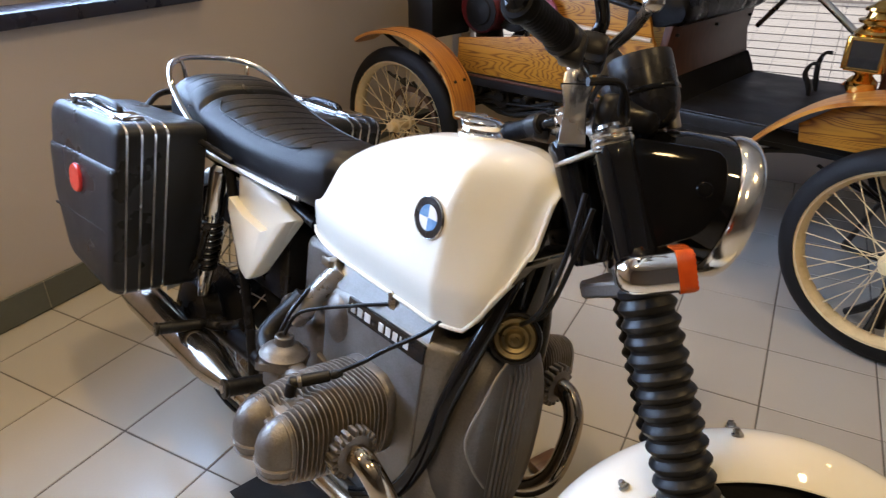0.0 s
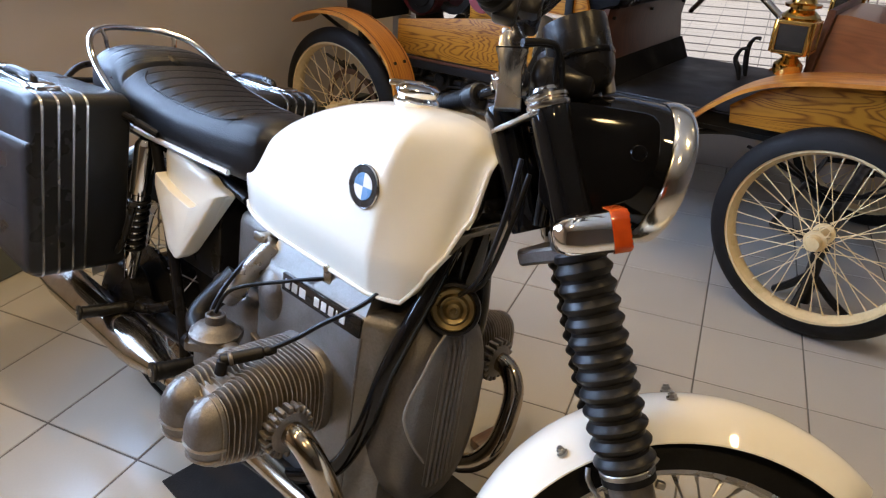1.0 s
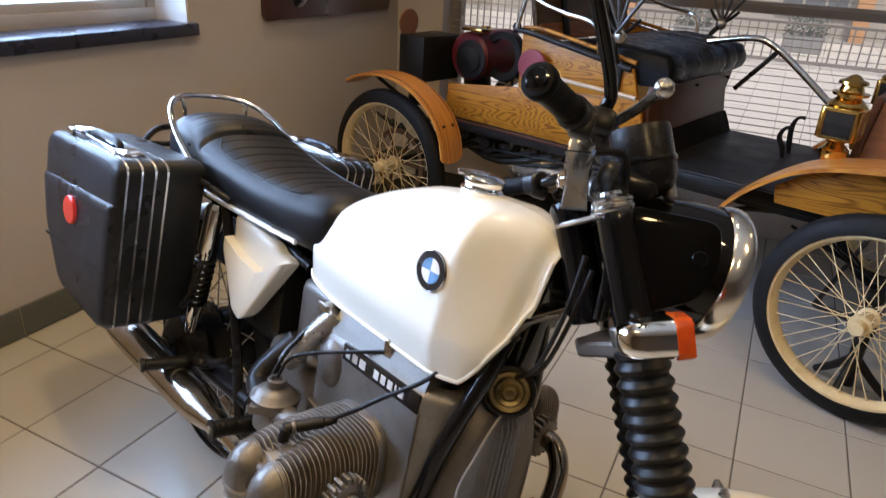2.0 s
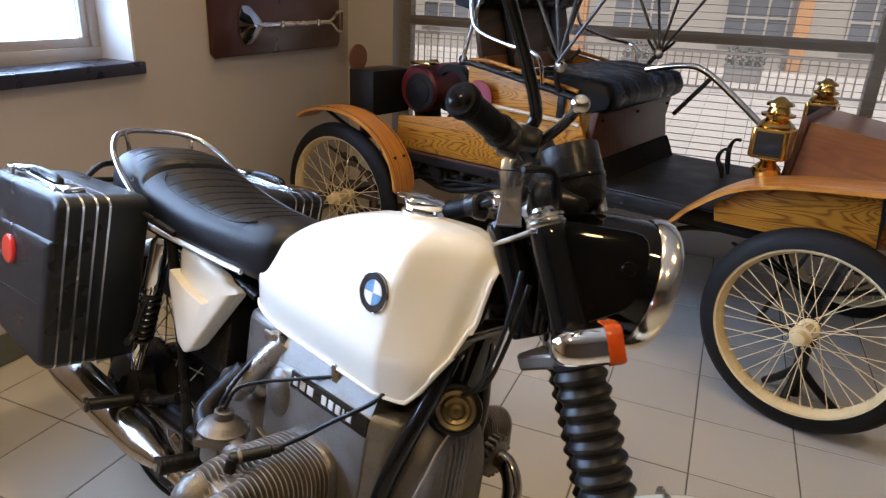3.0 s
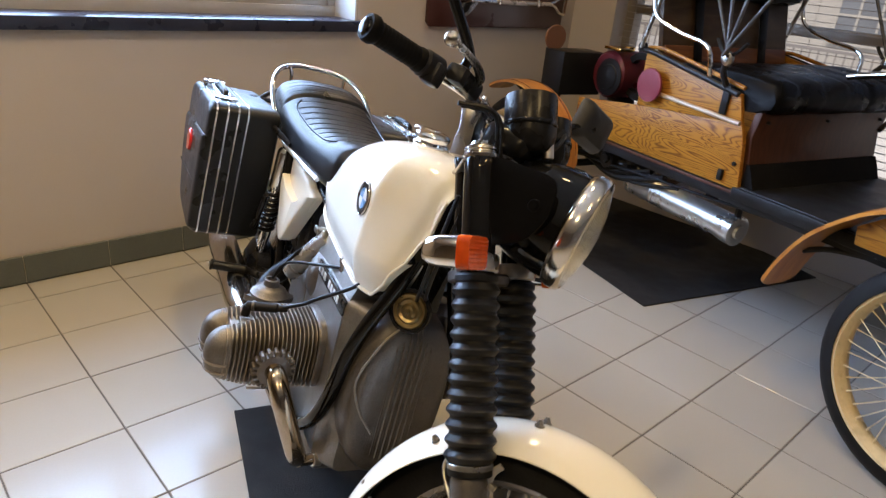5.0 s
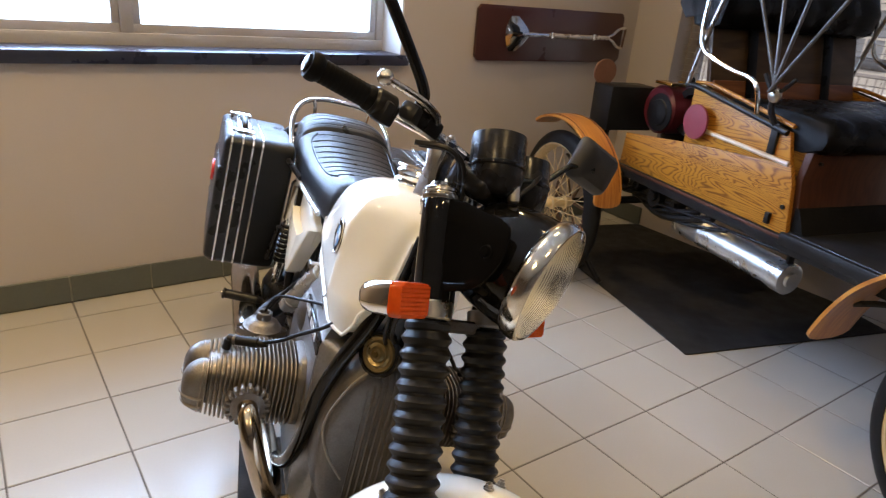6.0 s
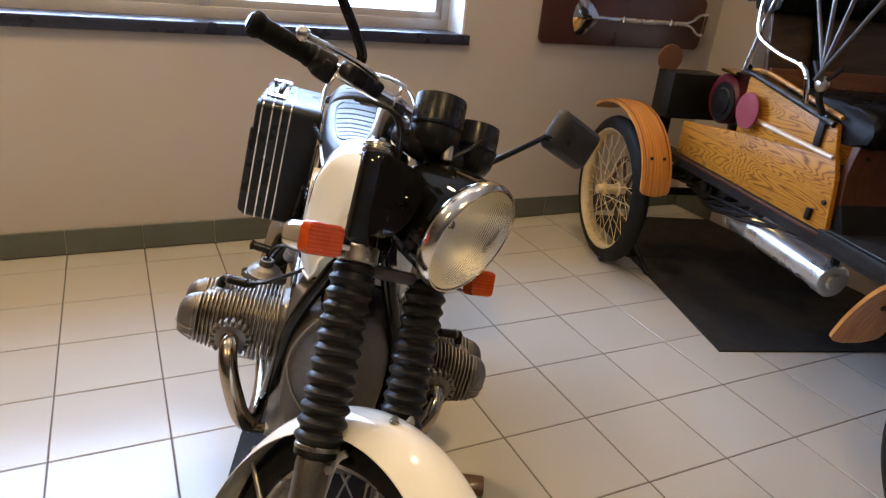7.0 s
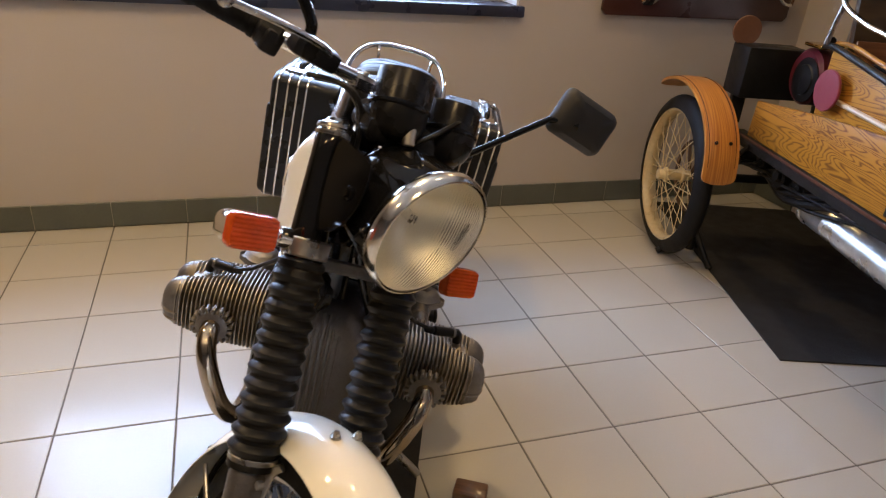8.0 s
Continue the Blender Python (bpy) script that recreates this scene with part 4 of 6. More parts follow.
def tank_section(x):
    lo, up, zt, zb = (ease(x, TX, t) for t in (T_LOW, T_UP, TT, TB))
    half = [(0.0, zt), (0.45 * up, zt - 0.004), (0.78 * up, zt - 0.024), (0.985 * up, zt - 0.075), (lo, zb + 0.075), (0.985 * lo, zb + 0.058), (0.86 * lo, zb), (0.80 * lo, zb - 0.001)]
    corner = [0.0, 0.03, 0.03, 0.045, 0.03, 0.02, 0.006, 0.004]
    pts = [(-y, z) for y, z in half] + [(0.0, zb + 0.03)] + [(y, z) for y, z in half[:0:-1]]
    rr = corner + [0.02] + corner[:0:-1]
    out = []
    n = len(pts)
    for i in range(n):
        p, a, b = Vector(pts[i]), Vector(pts[i - 1]), Vector(pts[(i + 1) % n])
        da, db = a - p, b - p
        r = min(max(rr[i], 0.001), da.length * 0.48, db.length * 0.48)
        s, e = p + da.normalized() * r, p + db.normalized() * r
        for j in range(5):
            t = j / 4
            q = (1 - t) ** 2 * s + 2 * t * (1 - t) * p + t * t * e
            z = max(q.y, ease(x, CUT_X, CUT_Z))
            out.append(Vector((x + (z - 0.83) * SHEAR, q.x, z)))
    return out


loops = []
xs = [-0.308 + 0.517 * k / 80 for k in range(81)]
def shrunk(x, k):
    ring = tank_section(x)
    c = sum(ring, Vector()) / len(ring)
    return [c + (p - c) * k for p in ring]
for dx, k in ((0.024, 0.45), (0.021, 0.68), (0.014, 0.87), (0.006, 0.965)):
    loops.append([p - Vector((dx, 0, 0)) for p in shrunk(xs[0], k)])
loops += [tank_section(x) for x in xs]
for dx, k in ((0.003, 0.985), (0.006, 0.95), (0.007, 0.85), (0.004, 0.6)):
    loops.append([p + Vector((dx, 0, 0)) for p in shrunk(xs[-1], k)])
bm = rings(loops)
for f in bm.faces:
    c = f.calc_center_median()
    # shade in the hollow underside and the head recess is put in as black
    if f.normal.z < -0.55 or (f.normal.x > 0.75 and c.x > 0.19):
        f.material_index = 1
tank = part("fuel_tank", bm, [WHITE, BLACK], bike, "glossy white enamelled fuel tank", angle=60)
for sy in (-1, 1):
    seam = []
    for k in range(46):
        x = -0.295 + 0.502 * k / 45
        ring = tank_section(x)
        half_ring = ring[:40] if sy < 0 else ring[:44:-1]
        low = min(q.z for q in half_ring) + 0.003
        for q0, q1 in zip(half_ring, half_ring[1:]):
            if q0.z >= low > q1.z:
                p = q0.lerp(q1, (q0.z - low) / (q0.z - q1.z))
                break
        seam.append(Vector((p.x, p.y + 0.002 * sy, p.z)))
    ring = tank_section(0.2085)
    half_ring = ring[:40] if sy < 0 else ring[:44:-1]
    seam += [q + Vector((0.003, 0, 0)) for q in half_ring[::-1] if seam[-1].z + 0.012 < q.z < 0.90]
    part("tank_seam", tube(seam, 0.0036, 8), WHITE, tank)
# filler cap
fc = Vector((0.025, 0, 0.955))
cap = part("filler_cap", lathe([(-0.004, 0.036), (0.004, 0.038), (0.007, 0.035), (0.009, 0.031), (0.012, 0.033), (0.020, 0.0365), (0.024, 0.036), (0.028, 0.030), (0.031, 0.016), (0.0315, 0.001)], fc, fc + Vector((0.03, 0, 1)), 36), CHROME, bike, "chrome fuel filler cap")
part("cap_lever", moved(box(-0.046, 0.012, -0.010, 0.010, 0.024, 0.034, 0.004), Matrix.Translation(fc) @ pose(0, 0, 0, 0, -3, 25)), CHROME, cap)
# round emblem on each side
BADGE_BLACK = surface("badge_black", (0.012, 0.012, 0.014), 0.2, var=0.05, bump=0, coat=0.5)
BADGE_WHITE = surface("badge_white", (0.75, 0.75, 0.74), 0.2, var=0.03, bump=0, coat=0.5)
BADGE_BLUE = surface("badge_blue", (0.13, 0.28, 0.50), 0.2, var=0.05, bump=0, coat=0.5)
for sy in (-1, 1):
    def flank(x, z):
        ring = sorted((q for q in tank_section(x - (z - 0.83) * SHEAR) if q.y * sy > 0.08), key=lambda q: q.z)
        for q0, q1 in zip(ring, ring[1:]):
            if q0.z <= z <= q1.z and q1.z > q0.z:
                return q0.lerp(q1, (z - q0.z) / (q1.z - q0.z))
        return ring[-1]
    p = flank(0.063, 0.838)
    n = (flank(0.076, 0.838) - flank(0.050, 0.838)).cross(flank(0.063, 0.86) - flank(0.063, 0.816)).normalized()
    if n.y * sy < 0:
        n = -n
    p += n * 0.0005
    ex = Vector((1, 0, 0))
    ex = (ex - n * ex.dot(n)).normalized()
    ey = n.cross(ex)
    fr = Matrix((ex, ey, n)).transposed().to_4x4()
    fr.translation = p
    em = part("emblem", moved(lathe([(-0.004, 0.033), (0.0025, 0.033), (0.0035, 0.032), (0.0035, 0.0215), (0.003, 0.021)], (0, 0, 0), (0, 0, 1), 40), fr), BADGE_BLACK, bike, "round enamel tank emblem, black ring and quartered centre")
    part("emblem_rim", moved(turned_ring([(0.001, 0.033), (0.003, 0.0345), (0.0045, 0.033), (0.003, 0.032)], (0, 0, 0), (0, 0, 1), 40), fr), CHROME, em)
    for q in range(4):
        pts = [(0, 0)] + [(0.0208 * math.cos(radians(q * 90 + t * 9)), 0.0208 * math.sin(radians(q * 90 + t * 9))) for t in range(11)]
        part("emblem_field", moved(prism(pts, 0.0028, 0.0040, axis="Z"), fr), BADGE_BLUE if q % 2 else BADGE_WHITE, em)

# --- seat
SX = [-0.935, -0.915, -0.86, -0.77, -0.70, -0.60, -0.48, -0.36, -0.28, -0.235]
SWD = [0.085, 0.115, 0.135, 0.141, 0.142, 0.139, 0.129, 0.112, 0.095, 0.070]
STP = [0.872, 0.896, 0.913, 0.911, 0.889, 0.868, 0.855, 0.856, 0.860, 0.850]
SBT = [0.805, 0.782, 0.763, 0.752, 0.747, 0.742, 0.738, 0.732, 0.732, 0.755]


def seat_point(x, a, lift=0.0):
    w, zt, zb = (ease(x, SX, t) for t in (SWD, STP, SBT))
    zm = zb + (zt - zb) * 0.45
    c, s = math.cos(a), math.sin(a)
    y = w * math.copysign(abs(c) ** 0.62, c)
    if s >= 0:
        return Vector((x, y * (1 - 0.1 * s * s), zm + (zt - zm + lift) * s ** 0.62))
    return Vector((x, w * math.copysign(abs(c) ** 0.28, c) * (1 - 0.05 * s * s), zm - (zm - zb) * abs(s) ** 0.6))


loops = []
NS = 330
for k in range(NS + 1):
    x = -0.935 + 0.70 * k / NS
    rib = 0.0
    if -0.68 < x < -0.36:
        u = ((x + 0.68) / 0.32 * 8) % 1
        rib = -0.0034 * max(0, 1 - min(u, 1 - u) * 10)
    if -0.89 < x < -0.74:
        u = ((x + 0.89) / 0.15 * 4) % 1
        rib = -0.0030 * max(0, 1 - min(u, 1 - u) * 10)
    if abs(x + 0.715) < 0.011:
        rib = -0.014 * (1 - abs(x + 0.715) / 0.011)
    loop = []
    for j in range(48):
        a = 2 * math.pi * j / 48
        fade = max(0, min(1, (math.sin(a) - 0.55) / 0.25)) if abs(x + 0.715) > 0.0115 else max(0, min(1, math.sin(a) * 2))
        loop.append(seat_point(x, a, rib * fade))
    loops.append(loop)
def inset(loop, k, dx):
    c = sum(loop, Vector()) / len(loop)
    return [c + (p - c) * k + Vector((dx, 0, 0)) for p in loop]
loops = [inset(loops[0], 0.5, -0.016), inset(loops[0], 0.8, -0.012), inset(loops[0], 0.95, -0.005)] + loops + [inset(loops[-1], 0.95, 0.006), inset(loops[-1], 0.75, 0.014)]
seat = part("seat", rings(loops), VINYL, bike, "black ribbed vinyl bench seat with chrome trim", angle=70)
for sy in (-1, 1):
    pts = []
    for k in range(40):
        x = -0.90 + 0.56 * k / 39
        pts.append(Vector((x, sy * (ease(x, SX, SWD) * 0.955 + 0.003), ease(x, SX, SBT) + 0.016)))
    part("seat_trim", tube(pts, 0.0064, 8), SEAT_TRIM, seat)
    # stitched panel edge
    pts = []
    for k in range(36):
        x = -0.69 + 0.34 * k / 35
        end = min(1, k / 5, (35 - k) / 5)
        p = seat_point(x, radians(40 + 14 * (1 - end) ** 2))
        pts.append(Vector((x, sy * abs(p.y), p.z + 0.0004)))
    part("seat_piping", tube(pts, 0.0021, 6), VINYL, seat)
part("seat_pan", prism([(-0.90, 0.775), (-0.36, 0.735), (-0.38, 0.725), (-0.88, 0.750)], -0.085, 0.085), SATIN, bike)

# --- grab rail and rack
RAIL = [(-0.66, -0.150, 0.795), (-0.735, -0.158, 0.835), (-0.82, -0.156, 0.888), (-0.895, -0.126, 0.924), (-0.94, -0.07, 0.938), (-0.952, 0, 0.940)]
pts = RAIL + [(x, -y * 0.9, z) for x, y, z in RAIL[-2::-1]]
part("grab_rail", tube(pts, 0.0076, 12, smooth=6), CHROME, bike, "chrome grab rail round the seat tail")
for sy in (-1, 1):
    part("rail_stay", tube([(-0.925, 0.09 * sy, 0.932), (-0.915, 0.085 * sy, 0.91), (-0.90, 0.08 * sy, 0.84)], 0.006, 8, smooth=4), CHROME, bike)
    part("pannier_frame", tube([(-0.56, 0.135 * sy, 0.77), (-0.68, 0.175 * sy, 0.80), (-0.98, 0.18 * sy, 0.80), (-1.04, 0.17 * sy, 0.74), (-0.98, 0.175 * sy, 0.48), (-0.70, 0.175 * sy, 0.46), (-0.62, 0.16 * sy, 0.60)], 0.008, 10, smooth=5), SATIN, bike)
part("rack", join(tube([(-0.96, -0.17, 0.80), (-1.02, -0.10, 0.835), (-1.03, 0, 0.84), (-1.02, 0.10, 0.835), (-0.96, 0.17, 0.80)], 0.008, 10, smooth=5), tube([(-0.90, -0.17, 0.82), (-0.90, 0.17, 0.82)], 0.007, 8)), SATIN, bike)

# --- panniers
CASE = [(-0.635, 0.822), (-0.665, 0.835), (-1.03, 0.818), (-1.062, 0.795), (-1.070, 0.705), (-1.045, 0.60), (-0.955, 0.465), (-0.925, 0.448), (-0.70, 0.432), (-0.675, 0.447)]


def case_outline(k, out=CASE, cx=-0.85, cz=0.64):
    return [(cx + (u - cx) * k, cz + (v - cz) * k) for u, v in out]


for sy in (-1, 1):
    def ring_at(y, k):
        return [(u, sy * y, v) for u, v in rounded_poly(case_outline(k), 0.022)]
    flare = Matrix(((1, 0, 0, 0), (-0.022 * sy, 1, 0, -0.0147 * sy), (0, 0, 1, 0), (0, 0, 0, 1)))
    bm = moved(rings([ring_at(0.150, 0.93), ring_at(0.156, 0.985), ring_at(0.168, 1.0), ring_at(0.25, 1.0), ring_at(0.331, 1.0), ring_at(0.337, 0.992), ring_at(0.343, 0.972), ring_at(0.346, 0.94), ring_at(0.348, 0.86)]), flare)
    case = part("pannier", bm, ABS, bike, "hard black plastic pannier with bright trim strips", angle=40)
    for y in (0.243, 0.269, 0.297, 0.327):
        o = rounded_poly(case_outline(1.0), 0.022)
        c = 1.006
        bm = rings([[(u, sy * (y + 0.0024), v) for u, v in o], [(u, sy * (y + 0.0024), v) for u, v in rounded_poly(case_outline(c), 0.022)], [(u, sy * (y - 0.0024), v) for u, v in rounded_poly(case_outline(c), 0.022)], [(u, sy * (y - 0.0024), v) for u, v in o]], True, False)
        part("trim_strip", moved(bm, flare), STRIP, case, "thin bright metal strip")
    # moulded lower shell, proud of the upper one along a step
    shell_low = [(-0.645, 0.745), (-0.85, 0.732), (-1.066, 0.716), (-1.045, 0.602), (-0.957, 0.470), (-0.926, 0.453), (-0.70, 0.438), (-0.668, 0.452)]
    def shrink(k):
        return rounded_poly([(-0.85 + (u + 0.85) * k, 0.58 + (v - 0.58) * k) for u, v in shell_low], 0.012)
    bm = rings([[(u, sy * 0.331, v) for u, v in shrink(0.995)], [(u, sy * 0.343, v) for u, v in shrink(0.985)], [(u, sy * 0.350, v) for u, v in shrink(0.965)], [(u, sy * 0.354, v) for u, v in shrink(0.92)], [(u, sy * 0.355, v) for u, v in shrink(0.82)]])
    part("lower_shell", moved(bm, flare), ABS, case, angle=50)
    crease = prism([(-0.70, 0.590), (-1.025, 0.566), (-1.023, 0.562), (-0.70, 0.586)], sy * 0.3545 - 0.002, sy * 0.3545 + 0.002)
    part("shell_crease", moved(crease, flare), ABS, case)
    part("reflector", moved(lathe([(-0.004, 0.034), (0.005, 0.034), (0.008, 0.031), (0.009, 0.001)], (-0.862, sy * 0.354, 0.669), (-0.862, sy * 1.354, 0.669), 28), flare), RED, case, "round red reflector")
    for x in (-0.725, -0.965):
        hasp = part("latch", moved(box(x - 0.030, x + 0.030, sy * 0.290 - 0.024, sy * 0.290 + 0.024, 0.829, 0.841, 0.004), flare), CHROME, case, "bright folding latch")
        part("latch_tab", moved(box(x - 0.014, x + 0.014, sy * 0.322 - 0.006, sy * 0.322 + 0.006, 0.822, 0.839, 0.003), flare), STRIP, hasp)
    part("carry_handle", moved(join(tube([(-0.772, sy * 0.290, 0.826), (-0.785, sy * 0.290, 0.845), (-0.905, sy * 0.290, 0.842), (-0.918, sy * 0.290, 0.820)], 0.0085, 10, smooth=4)), flare), SATIN, case)
    part("handle_recess", moved(box(-0.925, -0.765, sy * 0.290 - 0.020, sy * 0.290 + 0.020, 0.822, 0.8345, 0.003), flare), STRIP, case)

# --- side covers
for sy in (-1, 1):
    o = rounded_poly([(-0.356, 0.692), (-0.392, 0.704), (-0.404, 0.719), (-0.540, 0.752), (-0.556, 0.742), (-0.552, 0.670), (-0.500, 0.540), (-0.474, 0.526), (-0.456, 0.540)], 0.012)
    c = (-0.48, 0.65)
    def ins(k, y, o=o, c=c):
        out = []
        for u, v in o:
            u, v = c[0] + (u - c[0]) * k, c[1] + (v - c[1]) * k
            out.append((u, sy * (y - 0.018 * max(0, (u + 0.47) / 0.085) ** 1.2), v))
        return out
    cover = part("side_cover", rings([ins(1, 0.100), ins(1, 0.114), ins(0.985, 0.119), ins(0.93, 0.122), ins(0.80, 0.123)]), WHITE, bike, "white enamelled side cover", angle=40)
    low = rounded_poly([(-0.358, 0.694), (-0.398, 0.660), (-0.420, 0.648), (-0.50, 0.668), (-0.562, 0.692), (-0.564, 0.664), (-0.504, 0.536), (-0.474, 0.522), (-0.452, 0.538)], 0.007)
    part("cover_panel", rings([ins(1.0, 0.112, low), ins(1.0, 0.137, low), ins(0.985, 0.1405, low), ins(0.95, 0.142, low), ins(0.82, 0.1425, low)]), WHITE, cover, angle=40)
    # rear shock absorber
    s0, s1 = Vector((-0.630, sy * 0.125, 0.745)), Vector((-0.705, sy * 0.13, 0.385))
    dl = (s1 - s0).length
    shock = part("shock_absorber", lathe([(0, 0.014), (0.01, 0.021), (0.015, 0.023), (0.13, 0.023), (0.135, 0.018), (dl * 0.8, 0.018), (dl, 0.014)], s0, s1, 24), CHROME, bike, "rear shock absorber with a bright upper sleeve")
    d = (s1 - s0).normalized()
    coil = []
    sd = d.orthogonal().normalized()
    for k in range(8 * 12):
        a = 2 * math.pi * k / 12
        coil.append(s0 + d * (0.14 + 0.14 * k / 96) + 0.022 * (math.cos(a) * sd + math.sin(a) * d.cross(sd)))
    part("spring", tube(coil, 0.0042, 6), SATIN, shock)

# --- frame tubes
for sy in (-1, 1):
    part("down_tube", tube([(0.182, 0.030 * sy, 0.80), (0.172, 0.060 * sy, 0.71), (0.158, 0.094 * sy, 0.62), (0.142, 0.113 * sy, 0.54), (0.116, 0.124 * sy, 0.42), (0.062, 0.134 * sy, 0.315), (-0.05, 0.14 * sy, 0.235), (-0.16, 0.145 * sy, 0.205), (-0.45, 0.15 * sy, 0.205)], 0.0155, 14, smooth=8), BLACK, bike, "gloss black frame tube")
    part("rear_frame", tube([(-0.33, 0.065 * sy, 0.69), (-0.45, 0.075 * sy, 0.715), (-0.62, 0.10 * sy, 0.735), (-0.93, 0.11 * sy, 0.755)], 0.012, 12, smooth=5), SATIN, bike)
    part("frame_stay", tube([(-0.43, 0.13 * sy, 0.24), (-0.50, 0.12 * sy, 0.45), (-0.60, 0.12 * sy, 0.745)], 0.012, 12, smooth=5), SATIN, bike)
    part("swing_arm", tube([(-0.42, 0.11 * sy, 0.33), (-0.60, 0.12 * sy, 0.33), (-0.745, 0.115 * sy, 0.325)], 0.024, 14, smooth=4), SATIN, bike)
part("backbone", tube([(0.17, 0, 0.93), (0.0, 0, 0.80), (-0.25, 0, 0.70), (-0.42, 0, 0.60)], 0.028, 16, smooth=5), BLACK, bike)
part("final_drive", lathe([(0, 0.05), (0.02, 0.085), (0.06, 0.09), (0.08, 0.06)], (-0.745, -0.16, 0.325), (-0.745, 0, 0.325), 28), SATIN, bike)
part("battery", box(-0.56, -0.40, -0.08, 0.08, 0.48, 0.68, 0.006), SATIN, bike)
part("gearbox", join(box(-0.40, -0.17, -0.11, 0.11, 0.27, 0.52, 0.03, 4), lathe([(0, 0.11), (0.05, 0.085), (0.06, 0.08)], (-0.40, 0, 0.38), (-0.5, 0, 0.38), 24)), ALU, bike)

# --- engine: block, covers, two finned cylinders
loops = []
for x, w, zt in ((-0.218, 0.085, 0.56), (-0.212, 0.108, 0.59), (-0.195, 0.121, 0.61), (-0.17, 0.125, 0.628), (-0.10, 0.125, 0.632), (0.091, 0.125, 0.632), (0.0935, 0.1235, 0.632), (0.112, 0.112, 0.632), (0.132, 0.097, 0.625), (0.138, 0.088, 0.61)):
    loops.append([(x, u, 0.235 + (zt - 0.235) / 2 + v) for u, v in rounded(2 * w, zt - 0.235, 0.022)])
block = part("engine_block", rings(loops), ALU_BLOCK, bike, "weathered cast aluminium engine block", angle=30)
for sy in (-1, 1):
    # cast rib down the front edge and a flange round the cylinder's seat
    part("block_rib", tube([(0.089, 0.1235 * sy, 0.59), (0.087, 0.1245 * sy, 0.45), (0.084, 0.1235 * sy, 0.28)], 0.004, 8), ALU, block)
    part("block_fillet", prism([(-0.20, 0.30), (-0.165, 0.315), (-0.155, 0.40), (-0.165, 0.46), (-0.20, 0.47)], sy * 0.127 - 0.007, sy * 0.127 + 0.007, 0.004), ALU, block)
# front cover: tall rounded shield with upright ribs
def shield(w, zt, zb):
    out = []
    for k in range(28):
        a = 2 * math.pi * k / 28
        c, s = math.cos(a), math.sin(a)
        y = w * math.copysign(abs(c) ** 0.75, c) * (1 - 0.12 * (s if s < 0 else 0) ** 2)
        out.append((y, (zt + zb) / 2 + (zt - zb) / 2 * math.copysign(abs(s) ** 0.8, s)))
    return out


loops = [[(x, u, v) for u, v in shield(w, zt, zb)] for x, w, zt, zb in ((0.10, 0.112, 0.645, 0.258), (0.150, 0.112, 0.640, 0.260), (0.178, 0.106, 0.628, 0.264), (0.192, 0.095, 0.605, 0.275), (0.196, 0.07, 0.57, 0.30))]
cover = part("front_cover", rings(loops), COVER_ALU, bike, "dark grey cast front engine cover with upright ribs", angle=50)
for k in range(-6, 7):
    y = k * 0.0125
    h = math.sqrt(max(0, 1 - (y / 0.105) ** 2))
    xx = 0.1925 - 0.030 * (abs(y) / 0.1) ** 2.2
    bm = tube([(xx - 0.010, y, 0.445 - 0.165 * h), (xx + 0.004, y, 0.445 - 0.13 * h), (xx + 0.004, y, 0.455 + 0.13 * h), (xx - 0.010, y, 0.455 + 0.165 * h)], 0.0038, 6)
    part("cover_rib", bm, COVER_ALU, cover)
# starter cover on top, with the name plate
bm = rings([[(u, y, v) for u, v in rounded_poly([(0.090, 0.61), (0.088, 0.675), (0.06, 0.70), (-0.02, 0.715), (-0.14, 0.71), (-0.172, 0.68), (-0.172, 0.61)], 0.02)] for y in (-0.120, -0.114, 0.114, 0.120)])
for v in bm.verts:
    v.co.y *= 1 - 3.2 * max(0, v.co.z - 0.624)
starter = part("starter_cover", bm, ALU_MID, bike, "cast starter cover above the name plate")
for sy in (-1, 1):
    m = Matrix.Translation((-0.014, sy * 0.1255, 0.609)) @ pose(0, 0, 0, 0, 1.5, 0)
    plate_ = part("name_plate", moved(box(-0.104, 0.104, -0.004, 0.004, -0.017, 0.017, 0.002), m), BADGE_BLACK, bike, "black name plate with raised silver bars")
    x = -0.094
    for w in (0.019, 0.021, 0.023, 0.0, 0.019, 0.019, 0.019, 0.010, 0.019):
        if w:
            part("name_bar", moved(box(x, x + w - 0.006, sy * 0.004 - 0.001, sy * 0.004 + 0.0015, -0.0085, 0.0085, 0.0006, 1), m), BAR_SILVER, plate_)
        x += w if w else 0.018
# rounded boss and breather beside the plate
for sy in (-1, 1):
    part("push_rod_cover", ball((-0.155, sy * 0.112, 0.565), 0.042, 0.028, 0.055, 20), ALU, block)
    part("block_lug", join(moved(prism([(-0.012, 0.0), (-0.010, 0.036), (-0.004, 0.042), (0.004, 0.042), (0.010, 0.036), (0.012, 0.0)], 0, 0.010, 0.003, axis="Y"), Matrix.Translation((-0.02, sy * 0.108 - 0.005, 0.630))), rod((-0.02, sy * 0.098, 0.668), (-0.02, sy * 0.117, 0.668), 0.008, 12, 0.002)), ALU_BRIGHT, starter)
part("sump", box(-0.18, 0.08, -0.115, 0.115, 0.185, 0.25, 0.02, 3), ALU, bike)


def fin_outline(w, h, r, cx, cz):
    return [(cx + u, cz + v) for u, v in rounded(w, h, r, 6)]


